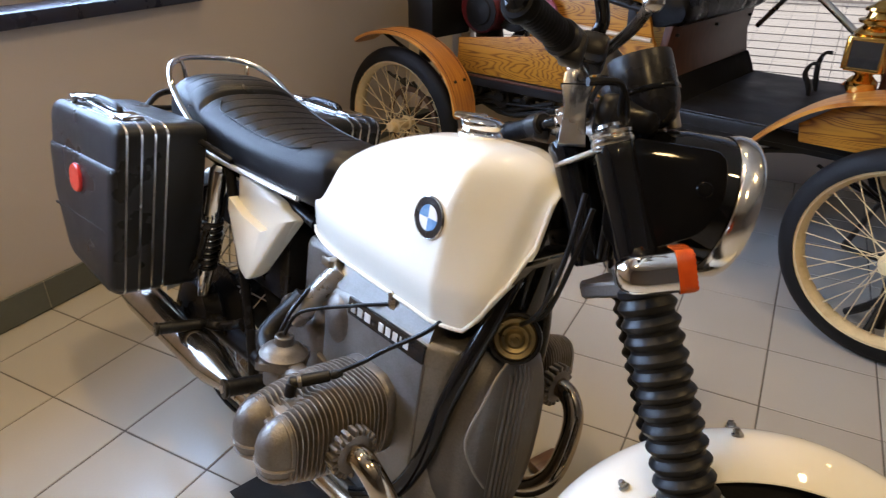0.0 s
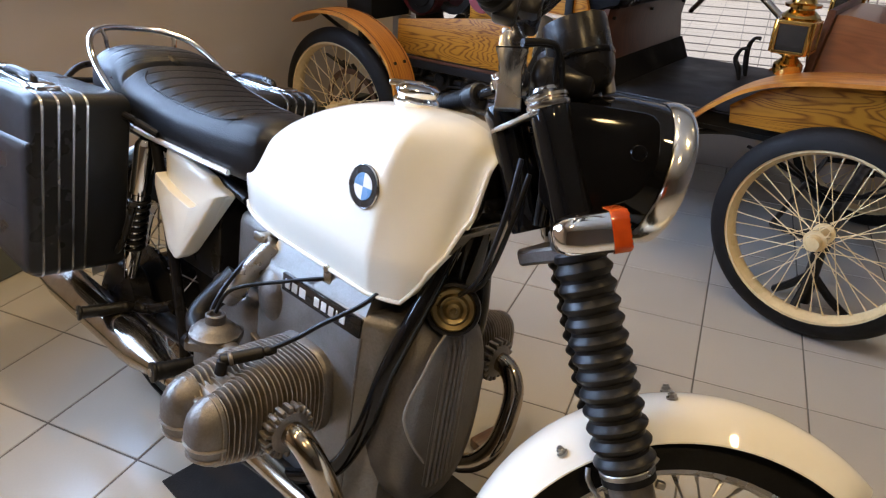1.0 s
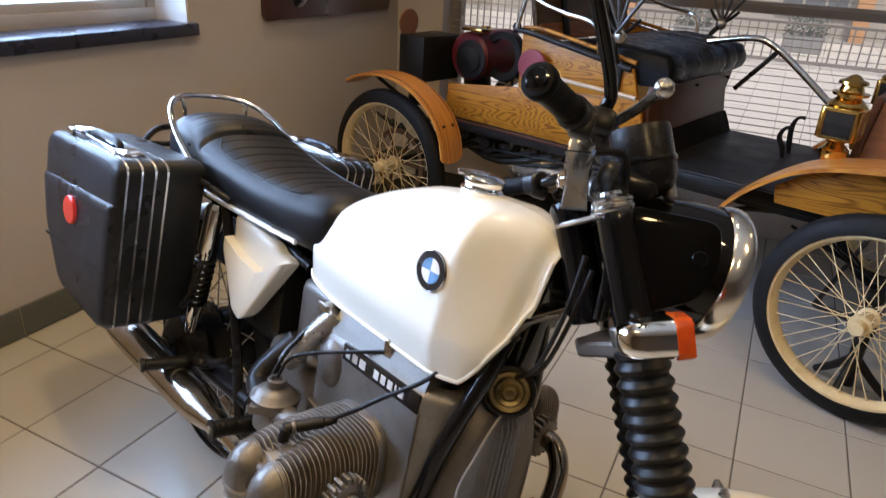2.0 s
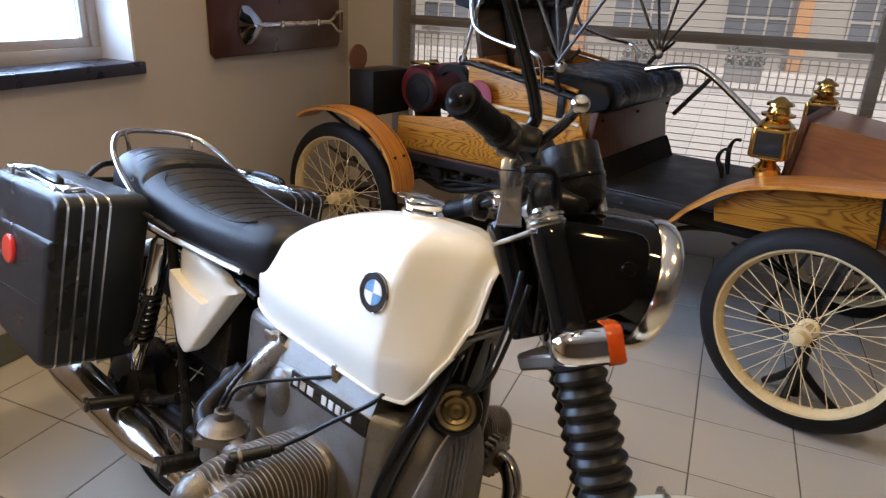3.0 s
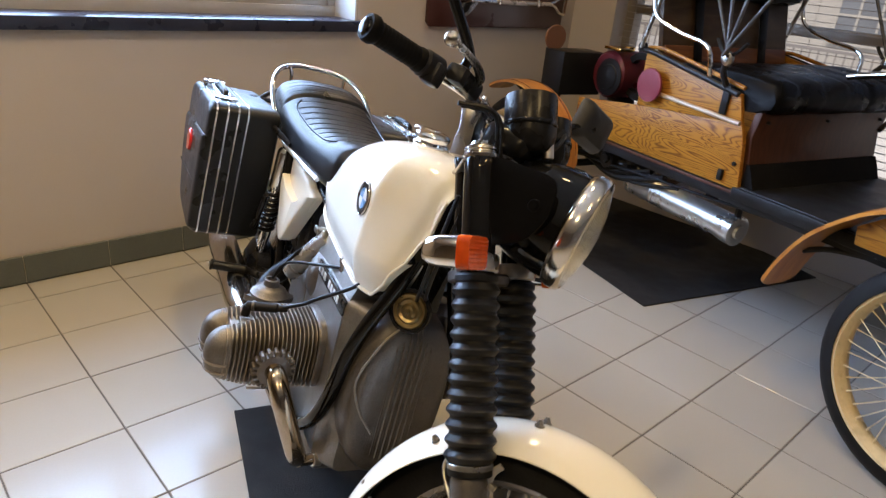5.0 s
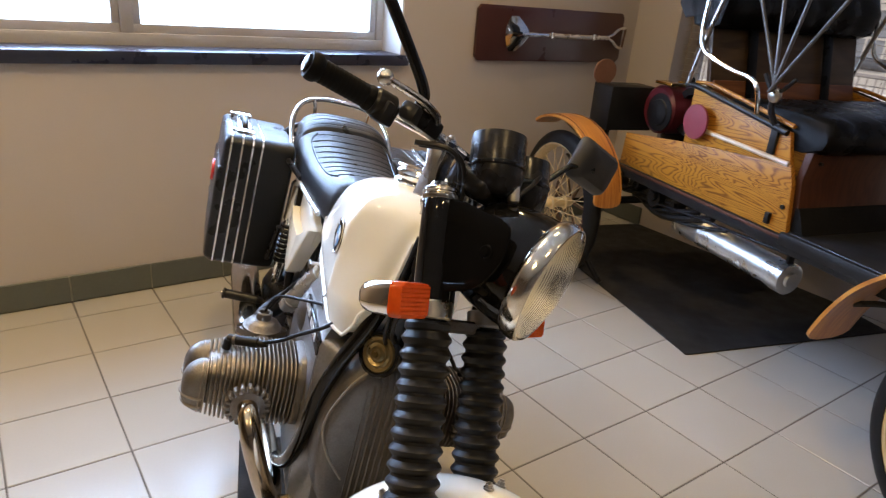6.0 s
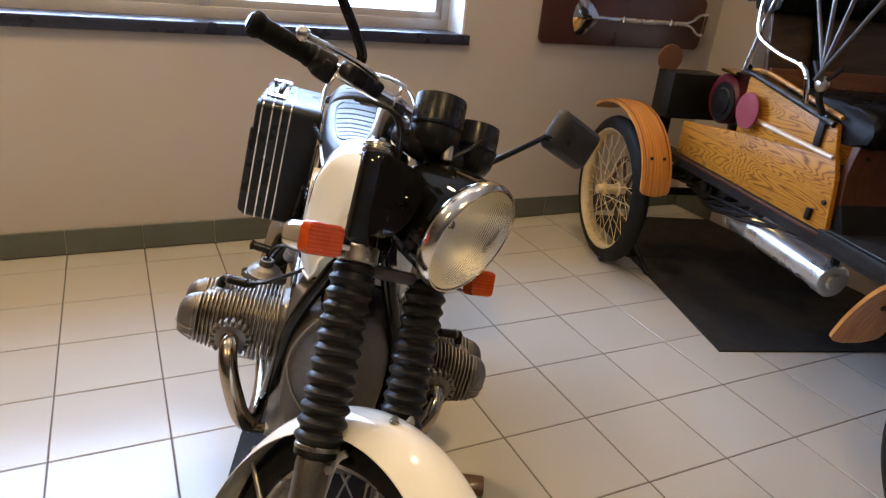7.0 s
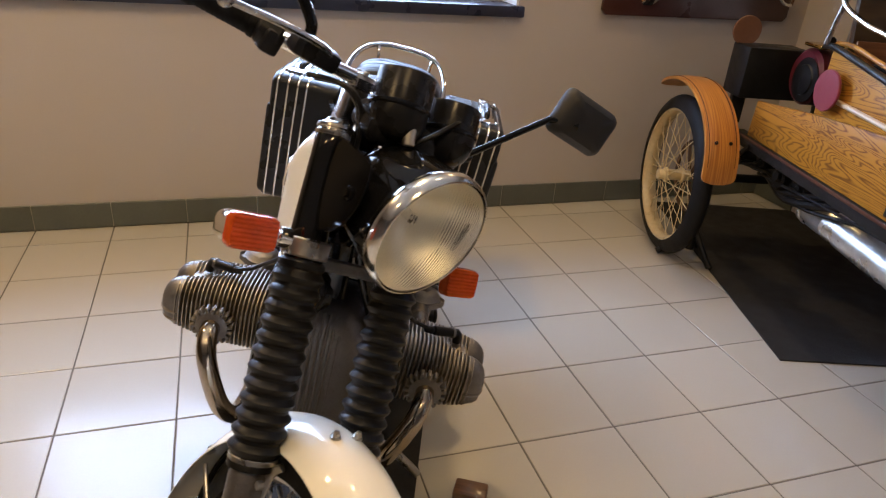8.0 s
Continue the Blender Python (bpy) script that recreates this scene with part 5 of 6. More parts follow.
for sy in (-1, 1):
    cx, cz = 0.028 * sy - 0.012, 0.446
    part("cylinder_base", rings([[(u, sy * y, v) for u, v in fin_outline(0.155 * k, 0.165 * k, 0.05, cx, cz)] for y, k in ((0.115, 1.0), (0.136, 1.0), (0.142, 0.96))]), ALU, bike)
    part("cylinder", rod((cx, sy * 0.13, cz), (cx, sy * 0.30, cz), 0.060, 28), ALU_FIN, bike)
    # fins of barrel and head, one thin plate each; the head's are pinched between the two lobes
    for k in range(21):
        y = 0.148 + k * 0.0092
        far = min(1.3, max(0, k - 8) / 9)
        w, h = 0.165 - 0.010 * far, 0.163 - 0.022 * far ** 2
        o = []
        for j in range(56):
            a = 2 * math.pi * j / 56
            u, v = (w / 2 * math.copysign(abs(math.cos(a)) ** 0.62, math.cos(a)), h / 2 * math.copysign(abs(math.sin(a)) ** 0.62, math.sin(a)))
            o.append((cx + u, cz + v * (1 - 0.36 * far * math.exp(-(u / 0.019) ** 2))))
        bm = rings([[(cx + (u - cx) * q, sy * (y + dy), cz + (v - cz) * q) for u, v in o] for dy, q in ((-0.0016, 0.985), (-0.0011, 1.0), (0.0011, 1.0), (0.0016, 0.985))])
        part("cooling_fin", bm, ALU_FIN, bike)
    part("cylinder_head", rings([[(cx + u, sy * y, cz + v) for u, v in rounded(w, h, 0.045, 5)] for y, w, h in ((0.225, 0.12, 0.12), (0.318, 0.12, 0.10), (0.322, 0.11, 0.09))]), ALU_FIN, bike)
    # valve cover: two rounded lobes side by side, with thin ribs
    bm = rings([[(cx + u * q, sy * y, cz + v * q) for u, v in rounded(0.100, 0.078, 0.03)] for y, q in ((0.310, 1.0), (0.332, 1.0), (0.338, 0.9))])
    for lobe in (-1, 1):
        lx = cx + 0.0365 * lobe
        loops = []
        for k in range(11):
            t = k / 10 * math.pi / 2
            yy = 0.322 + 0.047 * math.sin(t)
            q = math.cos(t) ** 0.75 if k < 10 else 0.03
            loops.append([(lx + 0.0385 * q * math.cos(a), sy * yy, cz + 0.061 * q * math.copysign(abs(math.sin(a)) ** 0.85, math.sin(a))) for a in [2 * math.pi * j / 28 for j in range(28)]])
        join(bm, rings(loops))
    vc = part("valve_cover", bm, ALU, bike, "two-lobed cast valve cover", angle=60)
    for zz in (-0.034, -0.012):
        for lobe in (-1, 1):
            lx = cx + 0.0365 * lobe
            pts = []
            q = math.sqrt(max(0, 1 - (abs(zz) / 0.063) ** 2.2))
            for i in range(13):
                w = radians(-86 + 172 * i / 12)
                pts.append((lx + 0.0392 * q * math.sin(w), sy * (0.322 + 0.0478 * (q ** 0.75) * math.cos(w) ** 0.85), cz + zz))
            part("cover_rib", tube(pts, 0.0030, 6), ALU_FIN, vc)
    part("cover_nut", rod((cx, sy * 0.334, cz - 0.008), (cx, sy * 0.352, cz - 0.008), 0.008, 6, 0.002), STEEL, vc)
    # spark plug cap and lead
    sp = Vector((cx - 0.012, sy * 0.290, cz + 0.086))
    sq = sp + Vector((0.030, -0.062 * sy, 0.012))
    cap_ = part("plug_cap", join(rod(sp, sq, 0.0105, 14, 0.003), rod(sp + Vector((0.004, 0, -0.022)), sp + Vector((0.004, -0.004 * sy, 0.004)), 0.0095, 12, 0.002), lathe([(0, 0.0075), (0.006, 0.0085), (0.020, 0.006)], sq, sq + (sq - sp), 12)), RUBBER, bike)
    part("cap_band", turned_ring([(0, 0.0106), (0.001, 0.0122), (0.006, 0.0122), (0.007, 0.0106)], sp.lerp(sq, 0.2), sq - sp, 16), ALU, cap_)
    part("plug_lead", tube([sq, sq + Vector((0.030, -0.040 * sy, 0.028)), (cx + 0.075, sy * 0.165, cz + 0.155), (0.092, sy * 0.125, 0.655), (0.105, sy * 0.09, 0.69)], 0.0042, 8, smooth=7), RUBBER, bike)
    # exhaust: finned nut, header, silencer
    nx, nz = cx + 0.088, cz + 0.002
    e0 = Vector((nx, sy * 0.238, nz))
    nut = part("exhaust_nut", lathe([(0, 0.026), (0.003, 0.035), (0.026, 0.035), (0.029, 0.026)], (0, 0, 0), (1, 0, 0), 28), ALU, bike, "finned exhaust nut", m=Matrix.Translation(e0))
    lug = None
    for k in range(18):
        m = Matrix.Rotation(2 * math.pi * k / 18, 4, "X")
        if lug is None:
            lug = part("nut_fin", box(0.004, 0.026, -0.0042, 0.0042, 0.031, 0.046, 0.003, 2), ALU, nut, m=m)
        else:
            same("nut_fin", lug.data, nut, m)
    head = [e0 + Vector((dx, dy * sy, dz)) for dx, dy, dz in ((0.01, 0, 0), (0.05, -0.002, -0.002), (0.080, -0.012, -0.035), (0.092, -0.033, -0.09), (0.088, -0.057, -0.15), (0.055, -0.078, -0.196), (-0.01, -0.088, -0.214), (-0.15, -0.085, -0.210), (-0.353, -0.049, -0.157), (-0.413, -0.040, -0.142))]
    part("exhaust_header", tube(head, 0.0205, 18, smooth=7), EXHAUST, bike, "chrome exhaust header tinted gold by heat")
    s0 = head[-1]
    s1 = Vector((-1.03, sy * 0.215, 0.335))
    sl = (s1 - s0).length
    part("silencer", lathe([(0, 0.021), (0.04, 0.024), (0.12, 0.042), (0.16, 0.045), (sl - 0.16, 0.045), (sl - 0.05, 0.036), (sl, 0.028), (sl, 0.022), (sl - 0.02, 0.02)], s0, s1, 28), DULL_CHROME, bike, "long dulled chrome silencer")
    # carburettor
    c0 = Vector((-0.205, sy * 0.205, 0.47))
    carb = part("carburettor", join(rod(c0 + Vector((-0.055, 0, 0.0)), c0 + Vector((0.075, 0, -0.005)), 0.024, 18, 0.003), box(c0.x - 0.03, c0.x + 0.03, c0.y - 0.028, c0.y + 0.028, c0.z - 0.055, c0.z + 0.02, 0.008, 2), rod(c0 + Vector((0, 0, -0.075)), c0 + Vector((0, 0, -0.045)), 0.026, 18, 0.004)), ALU, bike, "cast alloy carburettor with a domed top")
    part("carb_top", lathe([(0, 0.036), (0.003, 0.046), (0.009, 0.046), (0.012, 0.041), (0.020, 0.037), (0.026, 0.028), (0.029, 0.0185), (0.044, 0.0180), (0.046, 0.016), (0.0455, 0.0115), (0.036, 0.011), (0.036, 0.001)], c0 + Vector((0, 0, 0.012)), c0 + Vector((0, 0, 1)), 28), ALU, carb)
    part("carb_flange", moved(box(-0.045, 0.045, -0.045, 0.045, 0.004, 0.013, 0.012, 3), Matrix.Translation(c0) @ pose(0, 0, 0, 0, 0, 45)), ALU, carb)
    part("intake_pipe", tube([c0 + Vector((0.07, 0, -0.005)), c0 + Vector((0.12, sy * 0.01, -0.004)), (cx - 0.06, sy * 0.245, cz + 0.01)], 0.021, 16, smooth=4), ALU, bike)
    part("air_pipe", tube([c0 + Vector((-0.05, 0, 0)), c0 + Vector((-0.085, -0.02 * sy, 0.02)), (-0.27, sy * 0.12, 0.56)], [0.024, 0.023, 0.026], 18, smooth=5), RUBBER, bike)
    part("air_tube", tube([(-0.255, sy * 0.15, 0.525), (-0.215, sy * 0.125, 0.60), (-0.18, sy * 0.10, 0.655)], 0.0215, 16, smooth=4), SILVER, bike, "silver painted air tube")
    part("tube_clip", turned_ring([(0, 0.0222), (0.001, 0.0238), (0.007, 0.0238), (0.008, 0.0222)], (-0.243, sy * 0.143, 0.545), (0.42, -0.26 * sy, 0.87), 24), STEEL, bike)
    part("fuel_hose", tube([(-0.20, sy * 0.10, 0.66), (-0.22, sy * 0.14, 0.61), (-0.235, sy * 0.19, 0.53), (-0.22, sy * 0.225, 0.44)], 0.0045, 8, smooth=7), RUBBER, bike)
    part("carb_cable", tube([c0 + Vector((0, 0, 0.06)), c0 + Vector((0.02, -0.02 * sy, 0.11)), c0 + Vector((0.12, -0.07 * sy, 0.155)), (0.02, sy * 0.09, 0.665)], 0.0036, 8, smooth=7), RUBBER, bike)
    part("fuel_tap", join(rod((-0.20, sy * 0.085, 0.685), (-0.20, sy * 0.085, 0.640), 0.009, 12, 0.002), rod((-0.20, sy * 0.085, 0.665), (-0.20, sy * 0.125, 0.665), 0.008, 12, 0.002), box(-0.215, -0.185, sy * 0.125 - 0.003, sy * 0.125 + 0.003, 0.657, 0.673, 0.002)), STEEL, bike)
    # rider's and pillion pegs
    for name, px, py, pz, ln in (("foot_peg", -0.305, 0.145, 0.360, 0.122), ("pillion_peg", -0.60, 0.17, 0.365, 0.115)):
        p = Vector((px, sy * py, pz))
        q = p + Vector((-0.02, sy * ln, 0.004))
        dd = (q - p).length
        fat = 0.004 if name == "foot_peg" else 0.0
        prof = [(0, 0.008), (0.012, 0.012 + fat)]
        for k in range(9):
            s = 0.014 + (dd - 0.022) * k / 9
            prof += [(s, 0.0135 + fat), (s + 0.006, 0.0145 + fat), (s + 0.009, 0.0135 + fat)]
        prof += [(dd - 0.006, 0.017 + fat), (dd - 0.001, 0.0165 + fat), (dd, 0.011)]
        part(name, lathe(prof, p, q, 18), RUBBER, bike, "black rubber foot peg")
        part("peg_bolt", rod(q, q + (q - p).normalized() * 0.003, 0.008, 12), STEEL, bike)
    part("peg_hanger", tube([(-0.60, sy * 0.17, 0.365), (-0.58, sy * 0.145, 0.36), (-0.50, sy * 0.13, 0.40)], 0.012, 10, smooth=4), SATIN, bike)
    part("peg_arm", tube([(-0.305, sy * 0.150, 0.360), (-0.335, sy * 0.148, 0.29), (-0.36, sy * 0.14, 0.22)], 0.012, 10, smooth=4), SATIN, bike)
# balance pipe between the headers, with a clamp at each end
balance = part("balance_pipe", tube([(0.112, -0.158, 0.246), (0.098, -0.12, 0.240), (0.095, 0.0, 0.238), (0.110, 0.12, 0.238), (0.140, 0.160, 0.246)], 0.0125, 16, smooth=6), EXHAUST, bike, "dull heat-stained pipe joining the two exhausts")
for a, b in (((0.098, -0.122, 0.240), (-0.1, 0.9, -0.02)), ((0.109, 0.118, 0.238), (0.2, 0.9, 0.02))):
    part("pipe_clamp", turned_ring([(0, 0.0128), (0.001, 0.0165), (0.018, 0.0165), (0.019, 0.0128)], a, b, 20), STEEL, balance)
part("rear_brake_pedal", join(tube([(-0.33, -0.18, 0.25), (-0.22, -0.20, 0.235), (-0.15, -0.21, 0.26)], 0.007, 10, smooth=4), box(-0.17, -0.135, -0.235, -0.185, 0.262, 0.272, 0.003)), STEEL, bike)
# horn
hc, hd = Vector((0.196, -0.035, 0.665)), Vector((0.62, -0.74, 0.22)).normalized()
horn = part("horn", lathe([(-0.035, 0.02), (-0.03, 0.032), (-0.012, 0.036), (-0.006, 0.043), (0.0, 0.0445), (0.005, 0.043), (0.006, 0.038), (0.002, 0.036), (0.002, 0.001)], hc, hc + hd, 36), SATIN, bike, "round horn with a brass-coloured face")
part("horn_face", lathe([(0.002, 0.036), (0.006, 0.033), (0.004, 0.026), (0.009, 0.022), (0.006, 0.016), (0.012, 0.011), (0.013, 0.006), (0.017, 0.005), (0.017, 0.001)], hc, hc + hd, 32), DULL_BRASS, horn)
part("horn_wire", tube([(0.200, -0.045, 0.628), (0.200, -0.070, 0.602), (0.199, -0.092, 0.560), (0.192, -0.104, 0.520), (0.188, -0.104, 0.480), (0.196, -0.085, 0.430), (0.20, -0.05, 0.38)], 0.0024, 8, smooth=7), surface("grey_wire", (0.24, 0.225, 0.20), 0.5), bike)
# side stand
part("side_stand", tube([(0.02, 0.16, 0.20), (0.0, 0.24, 0.14), (-0.01, 0.30, 0.085)], 0.0105, 12, smooth=4), STEEL, bike)
part("wiring", join(*[tube([(0.275 + 0.01 * k, -0.045 + 0.012 * k, 0.93 - 0.02 * k), (0.272 + 0.008 * k, -0.055 + 0.01 * k, 0.84), (0.245 + 0.006 * k, -0.05 + 0.01 * k, 0.74), (0.20, -0.03 + 0.02 * k, 0.69)], 0.004, 8, smooth=6) for k in range(2)]), RUBBER, bike)
part("head_gusset", prism([(0.175, 0.90), (0.20, 0.80), (0.19, 0.66), (0.12, 0.66), (0.10, 0.80), (0.14, 0.90)], -0.03, 0.03, 0.006), BLACK, bike)
part("air_filter_housing", box(-0.335, -0.205, -0.088, 0.088, 0.52, 0.675, 0.024, 3), ALU, bike, "rounded silver air filter housing")

# ---------------------------------------------------------------- the antique car
CAR = pose(3.000, 0.378, 0, 0, 0, -105)
car = base("antique_car", CAR, "antique wooden motor buggy with oak panels, wire wheels and brass lamps", "car")
CW = 2.078
RX, RR, FR, FY = 0.042, 0.356, 0.340, 0.545      # rear axle, rear and front wheel radius, half front track
for x, y, r, turn in ((RX, -0.6, RR, 0), (CW, -FY, FR, -7), (RX, 0.6, RR, 0), (CW, FY, FR, -7)):
    spoked_wheel("wheel", car, (0, 0, 0), r, 0.078, r - 0.064, CREAM, CREAM, 0.15, 0.036, 40, 0.0017, CREAM, pose(x, y, r, 0, 0, turn), "black tyre on a cream wire-spoked wheel", False,
                 [(0, 0.014), (0.002, 0.022), (0.03, 0.024), (0.034, 0.034), (0.042, 0.034), (0.046, 0.024), (0.104, 0.024), (0.108, 0.034), (0.116, 0.034), (0.12, 0.024), (0.148, 0.022), (0.15, 0.014)])
part("axle", rod((RX, -0.56, RR), (RX, 0.56, RR), 0.02, 14), IRON, car)
part("axle", rod((CW, -FY + 0.05, FR), (CW, FY - 0.05, FR), 0.02, 14), IRON, car)
# rusty chain wheels behind the rear spokes
RUST = surface("rusty_iron", (0.10, 0.055, 0.030), 0.75, var=0.5, scale=30, bump=0.4)
for sy in (-1, 1):
    bm = turned_ring([(-0.004, 0.138), (-0.004, 0.162), (0.004, 0.162), (0.004, 0.138)], (RX, sy * 0.525, RR), (0, 1, 0), 48)
    for k in range(6):
        u = 2 * math.pi * k / 6
        join(bm, tube([(RX + 0.03 * math.cos(u), sy * 0.525, RR + 0.03 * math.sin(u)), (RX + 0.14 * math.cos(u), sy * 0.525, RR + 0.14 * math.sin(u))], 0.008, 6))
    part("chain_wheel", bm, RUST, car, "rusty chain wheel")
for sy in (-1, 1):
    # frame rail with its bright edge
    part("frame_rail", box(0.12, 1.96, sy * 0.395 - 0.022, sy * 0.395 + 0.022, 0.555, 0.605, 0.004), IRON, car, "black frame rail")
    part("frame_trim", box(0.14, 1.94, sy * 0.419 - 0.003, sy * 0.419 + 0.003, 0.592, 0.604, 0.002), MAHOGANY, car)
    # springs
    for x, z in ((RX, 0.47), (CW, 0.47)):
        bm = bmesh.new()
        for k in range(4):
            hw = 0.30 - 0.06 * k
            join(bm, tube([(x - hw, sy * 0.40, z + 0.055 - 0.008 * k), (x, sy * 0.40, z - 0.03 - 0.008 * k), (x + hw, sy * 0.40, z + 0.055 - 0.008 * k)], 0.013, 8, smooth=6, flat=0.3))
        part("leaf_spring", bm, IRON, car)
    # rear mudguard: a bent oak board
    def bent(pts, half, thick, up=True):
        pts = spline(pts, 8)
        loops = []
        for i, p in enumerate(pts):
            d = (pts[min(i + 1, len(pts) - 1)] - pts[max(i - 1, 0)]).normalized()
            nrm = Vector((-d.z, 0, d.x))
            if nrm.z < 0 and up:
                nrm = -nrm
            end = min(1, (i + 0.25) / 3.2, (len(pts) - 1 - i + 0.25) / 3.2)
            h = half * math.sqrt(max(0.02, 1 - (1 - end) ** 2))
            y = p.y
            loops.append([p + Vector((0, -h, 0)) - nrm * thick, p + Vector((0, -h, 0)) + nrm * 0, p + Vector((0, -h * 0.5, 0)) + nrm * thick * 0.35, p + nrm * thick * 0.45, p + Vector((0, h * 0.5, 0)) + nrm * thick * 0.35, p + Vector((0, h, 0)), p + Vector((0, h, 0)) - nrm * thick])
        return rings(loops)
    arc = [(-0.215, 0.715), (-0.135, 0.755), (-0.01, 0.782), (0.13, 0.776), (0.265, 0.728), (0.368, 0.645), (0.418, 0.555), (0.436, 0.455)]
    g = part("rear_mudguard", bent([(u, sy * 0.588, v) for u, v in arc], 0.068, 0.012), OAK_BENT, car, "bent varnished oak rear mudguard", angle=50)
    for dy in (-0.054, 0.054):
        part("border_line", tube(spline([(u, sy * 0.588 + dy, v + 0.0028) for u, v in arc[1:]], 6)[:-4], 0.0018, 6), MAHOGANY, g)
    for dy in (-0.029, 0.029):
        part("mudguard_screw", rod((0.389, sy * 0.588 + dy, 0.608), (0.402, sy * 0.588 + dy, 0.614), 0.007, 10), IRON, g)
    part("mudguard_iron", tube([(-0.10, sy * 0.57, 0.765), (-0.08, sy * 0.52, 0.72), (0.0, sy * 0.42, 0.62)], 0.009, 8, smooth=5), IRON, car)
    part("mudguard_iron", tube([(0.40, sy * 0.57, 0.54), (0.34, sy * 0.50, 0.54), (0.26, sy * 0.41, 0.57)], 0.009, 8, smooth=5), IRON, car)
    # front mudguard
    g = part("front_mudguard", bent([(1.484, sy * 0.450, 0.372), (1.530, sy * 0.452, 0.492), (1.600, sy * 0.458, 0.605), (1.705, sy * 0.470, 0.702), (1.80, sy * 0.482, 0.760), (1.92, sy * 0.495, 0.795), (2.06, sy * 0.505, 0.815), (2.26, sy * 0.515, 0.835), (2.40, sy * 0.515, 0.84)], 0.088, 0.012), OAK_BENT, car, "bent varnished oak front mudguard", angle=50)
    part("mudguard_iron", tube([(1.555, sy * 0.46, 0.52), (1.62, sy * 0.42, 0.545), (1.72, sy * 0.40, 0.56)], 0.010, 8, smooth=5), IRON, car)
    part("mudguard_iron", box(2.16, 2.20, sy * 0.50 - 0.006, sy * 0.50 + 0.006, 0.55, 0.815, 0.003), IRON, car)
    part("mudguard_valance", prism([(1.73, 0.62), (1.72, 0.675), (1.80, 0.735), (1.92, 0.772), (2.18, 0.80), (2.20, 0.62)], sy * 0.50 - 0.008, sy * 0.50 + 0.008, 0.003), OAK, car)
    # oak body side: lower board and seat side
    o = [(0.222, 0.607), (0.232, 0.750), (0.30, 0.757), (0.66, 0.800), (1.160, 0.842), (1.185, 0.78), (1.215, 0.607)]
    b = part("body_side", prism(o, sy * 0.40 - 0.010, sy * 0.40 + 0.010, 0.003), OAK, car, "figured oak body side")
    part("seat_side", prism([(0.62, 0.797), (0.62, 1.020), (0.66, 1.028), (1.125, 0.945), (1.158, 0.842)], sy * 0.402 - 0.009, sy * 0.402 + 0.009, 0.003), OAK, car, "oak seat side")
    part("body_moulding", tube([(0.70, sy * 0.414, 0.868), (1.155, sy * 0.414, 0.843)], 0.0085, 10), surface("ivory_moulding", (0.50, 0.37, 0.24), 0.4, var=0.06), car, "pale rounded moulding")
    part("arm_cap", tube([(0.62, sy * 0.404, 1.036), (0.70, sy * 0.404, 1.040), (0.82, sy * 0.404, 1.022), (1.13, sy * 0.404, 0.966)], 0.008, 10, smooth=4), OAK, car)
    part("arm_rail", tube([(0.58, sy * 0.416, 1.022), (0.64, sy * 0.418, 1.024), (0.80, sy * 0.418, 0.998), (1.12, sy * 0.418, 0.942)], 0.011, 10, smooth=4), IRON, car, "black iron arm rail")
    part("body_strap", box(1.055, 1.085, sy * 0.418 - 0.006, sy * 0.418 + 0.006, 0.86, 0.965, 0.002), IRON, car)
    part("body_screw", rod((1.175, sy * 0.405, 0.70), (1.175, sy * 0.418, 0.70), 0.008, 10), IRON, b)
    part("body_catch", box(1.12, 1.14, sy * 0.418 - 0.008, sy * 0.418 + 0.008, 0.625, 0.665, 0.003), IRON, b)
    # bright arm loop over the seat side
    part("arm_loop", tube([(0.645, sy * 0.45, 1.34), (0.650, sy * 0.455, 1.23), (0.69, sy * 0.46, 1.160), (0.82, sy * 0.46, 1.118), (0.94, sy * 0.46, 1.098), (0.985, sy * 0.46, 1.065), (0.995, sy * 0.445, 0.985)], 0.0085, 10, smooth=7), CHROME, car, "bright nickelled arm loop")
    # hood bows from one pivot
    piv = Vector((1.085, sy * 0.48, 1.062))
    part("hood_pivot", ball(piv, 0.026, 0.018, 0.026), STEEL, car)
    for k, (dx, dz) in enumerate(((-0.33, 0.62), (-0.11, 0.66), (0.13, 0.66), (0.42, 0.62))):
        part("hood_bow", tube([piv + Vector((0, sy * 0.01 * k, 0.01)), piv + Vector((dx * 0.5, sy * 0.01 * k, dz * 0.5)), piv + Vector((dx, sy * 0.012 * k, dz))], 0.0065, 10), BOW, car)
    part("bow_spider", tube([piv + Vector((-0.06, 0, 0.06)), piv + Vector((-0.02, 0, 0.015)), piv + Vector((0.02, 0, 0.015)), piv + Vector((0.07, 0, 0.06))], 0.007, 8, smooth=4), IRON, car)
    part("pivot_arm", tube([piv, piv + Vector((-0.03, -0.03 * sy, -0.05)), (1.06, sy * 0.42, 0.96)], 0.011, 8, smooth=4), IRON, car)
    part("hood_brace", tube([(0.60, sy * 0.43, 1.03), (0.66, sy * 0.43, 1.24), (0.80, sy * 0.43, 1.62)], 0.009, 10, smooth=4), STEEL, car)
    part("rail_end", rod((0.575, sy * 0.41, 1.035), (0.60, sy * 0.41, 1.035), 0.018, 12, 0.004), IRON, car)
    part("side_disc", rod((0.70, sy * 0.435, 0.895), (0.70, sy * 0.445, 0.895), 0.068, 32, 0.002), CRIMSON, car, "round crimson disc")
    part("disc_bracket", tube([(0.70, sy * 0.40, 0.85), (0.70, sy * 0.436, 0.87)], 0.012, 10), IRON, car)

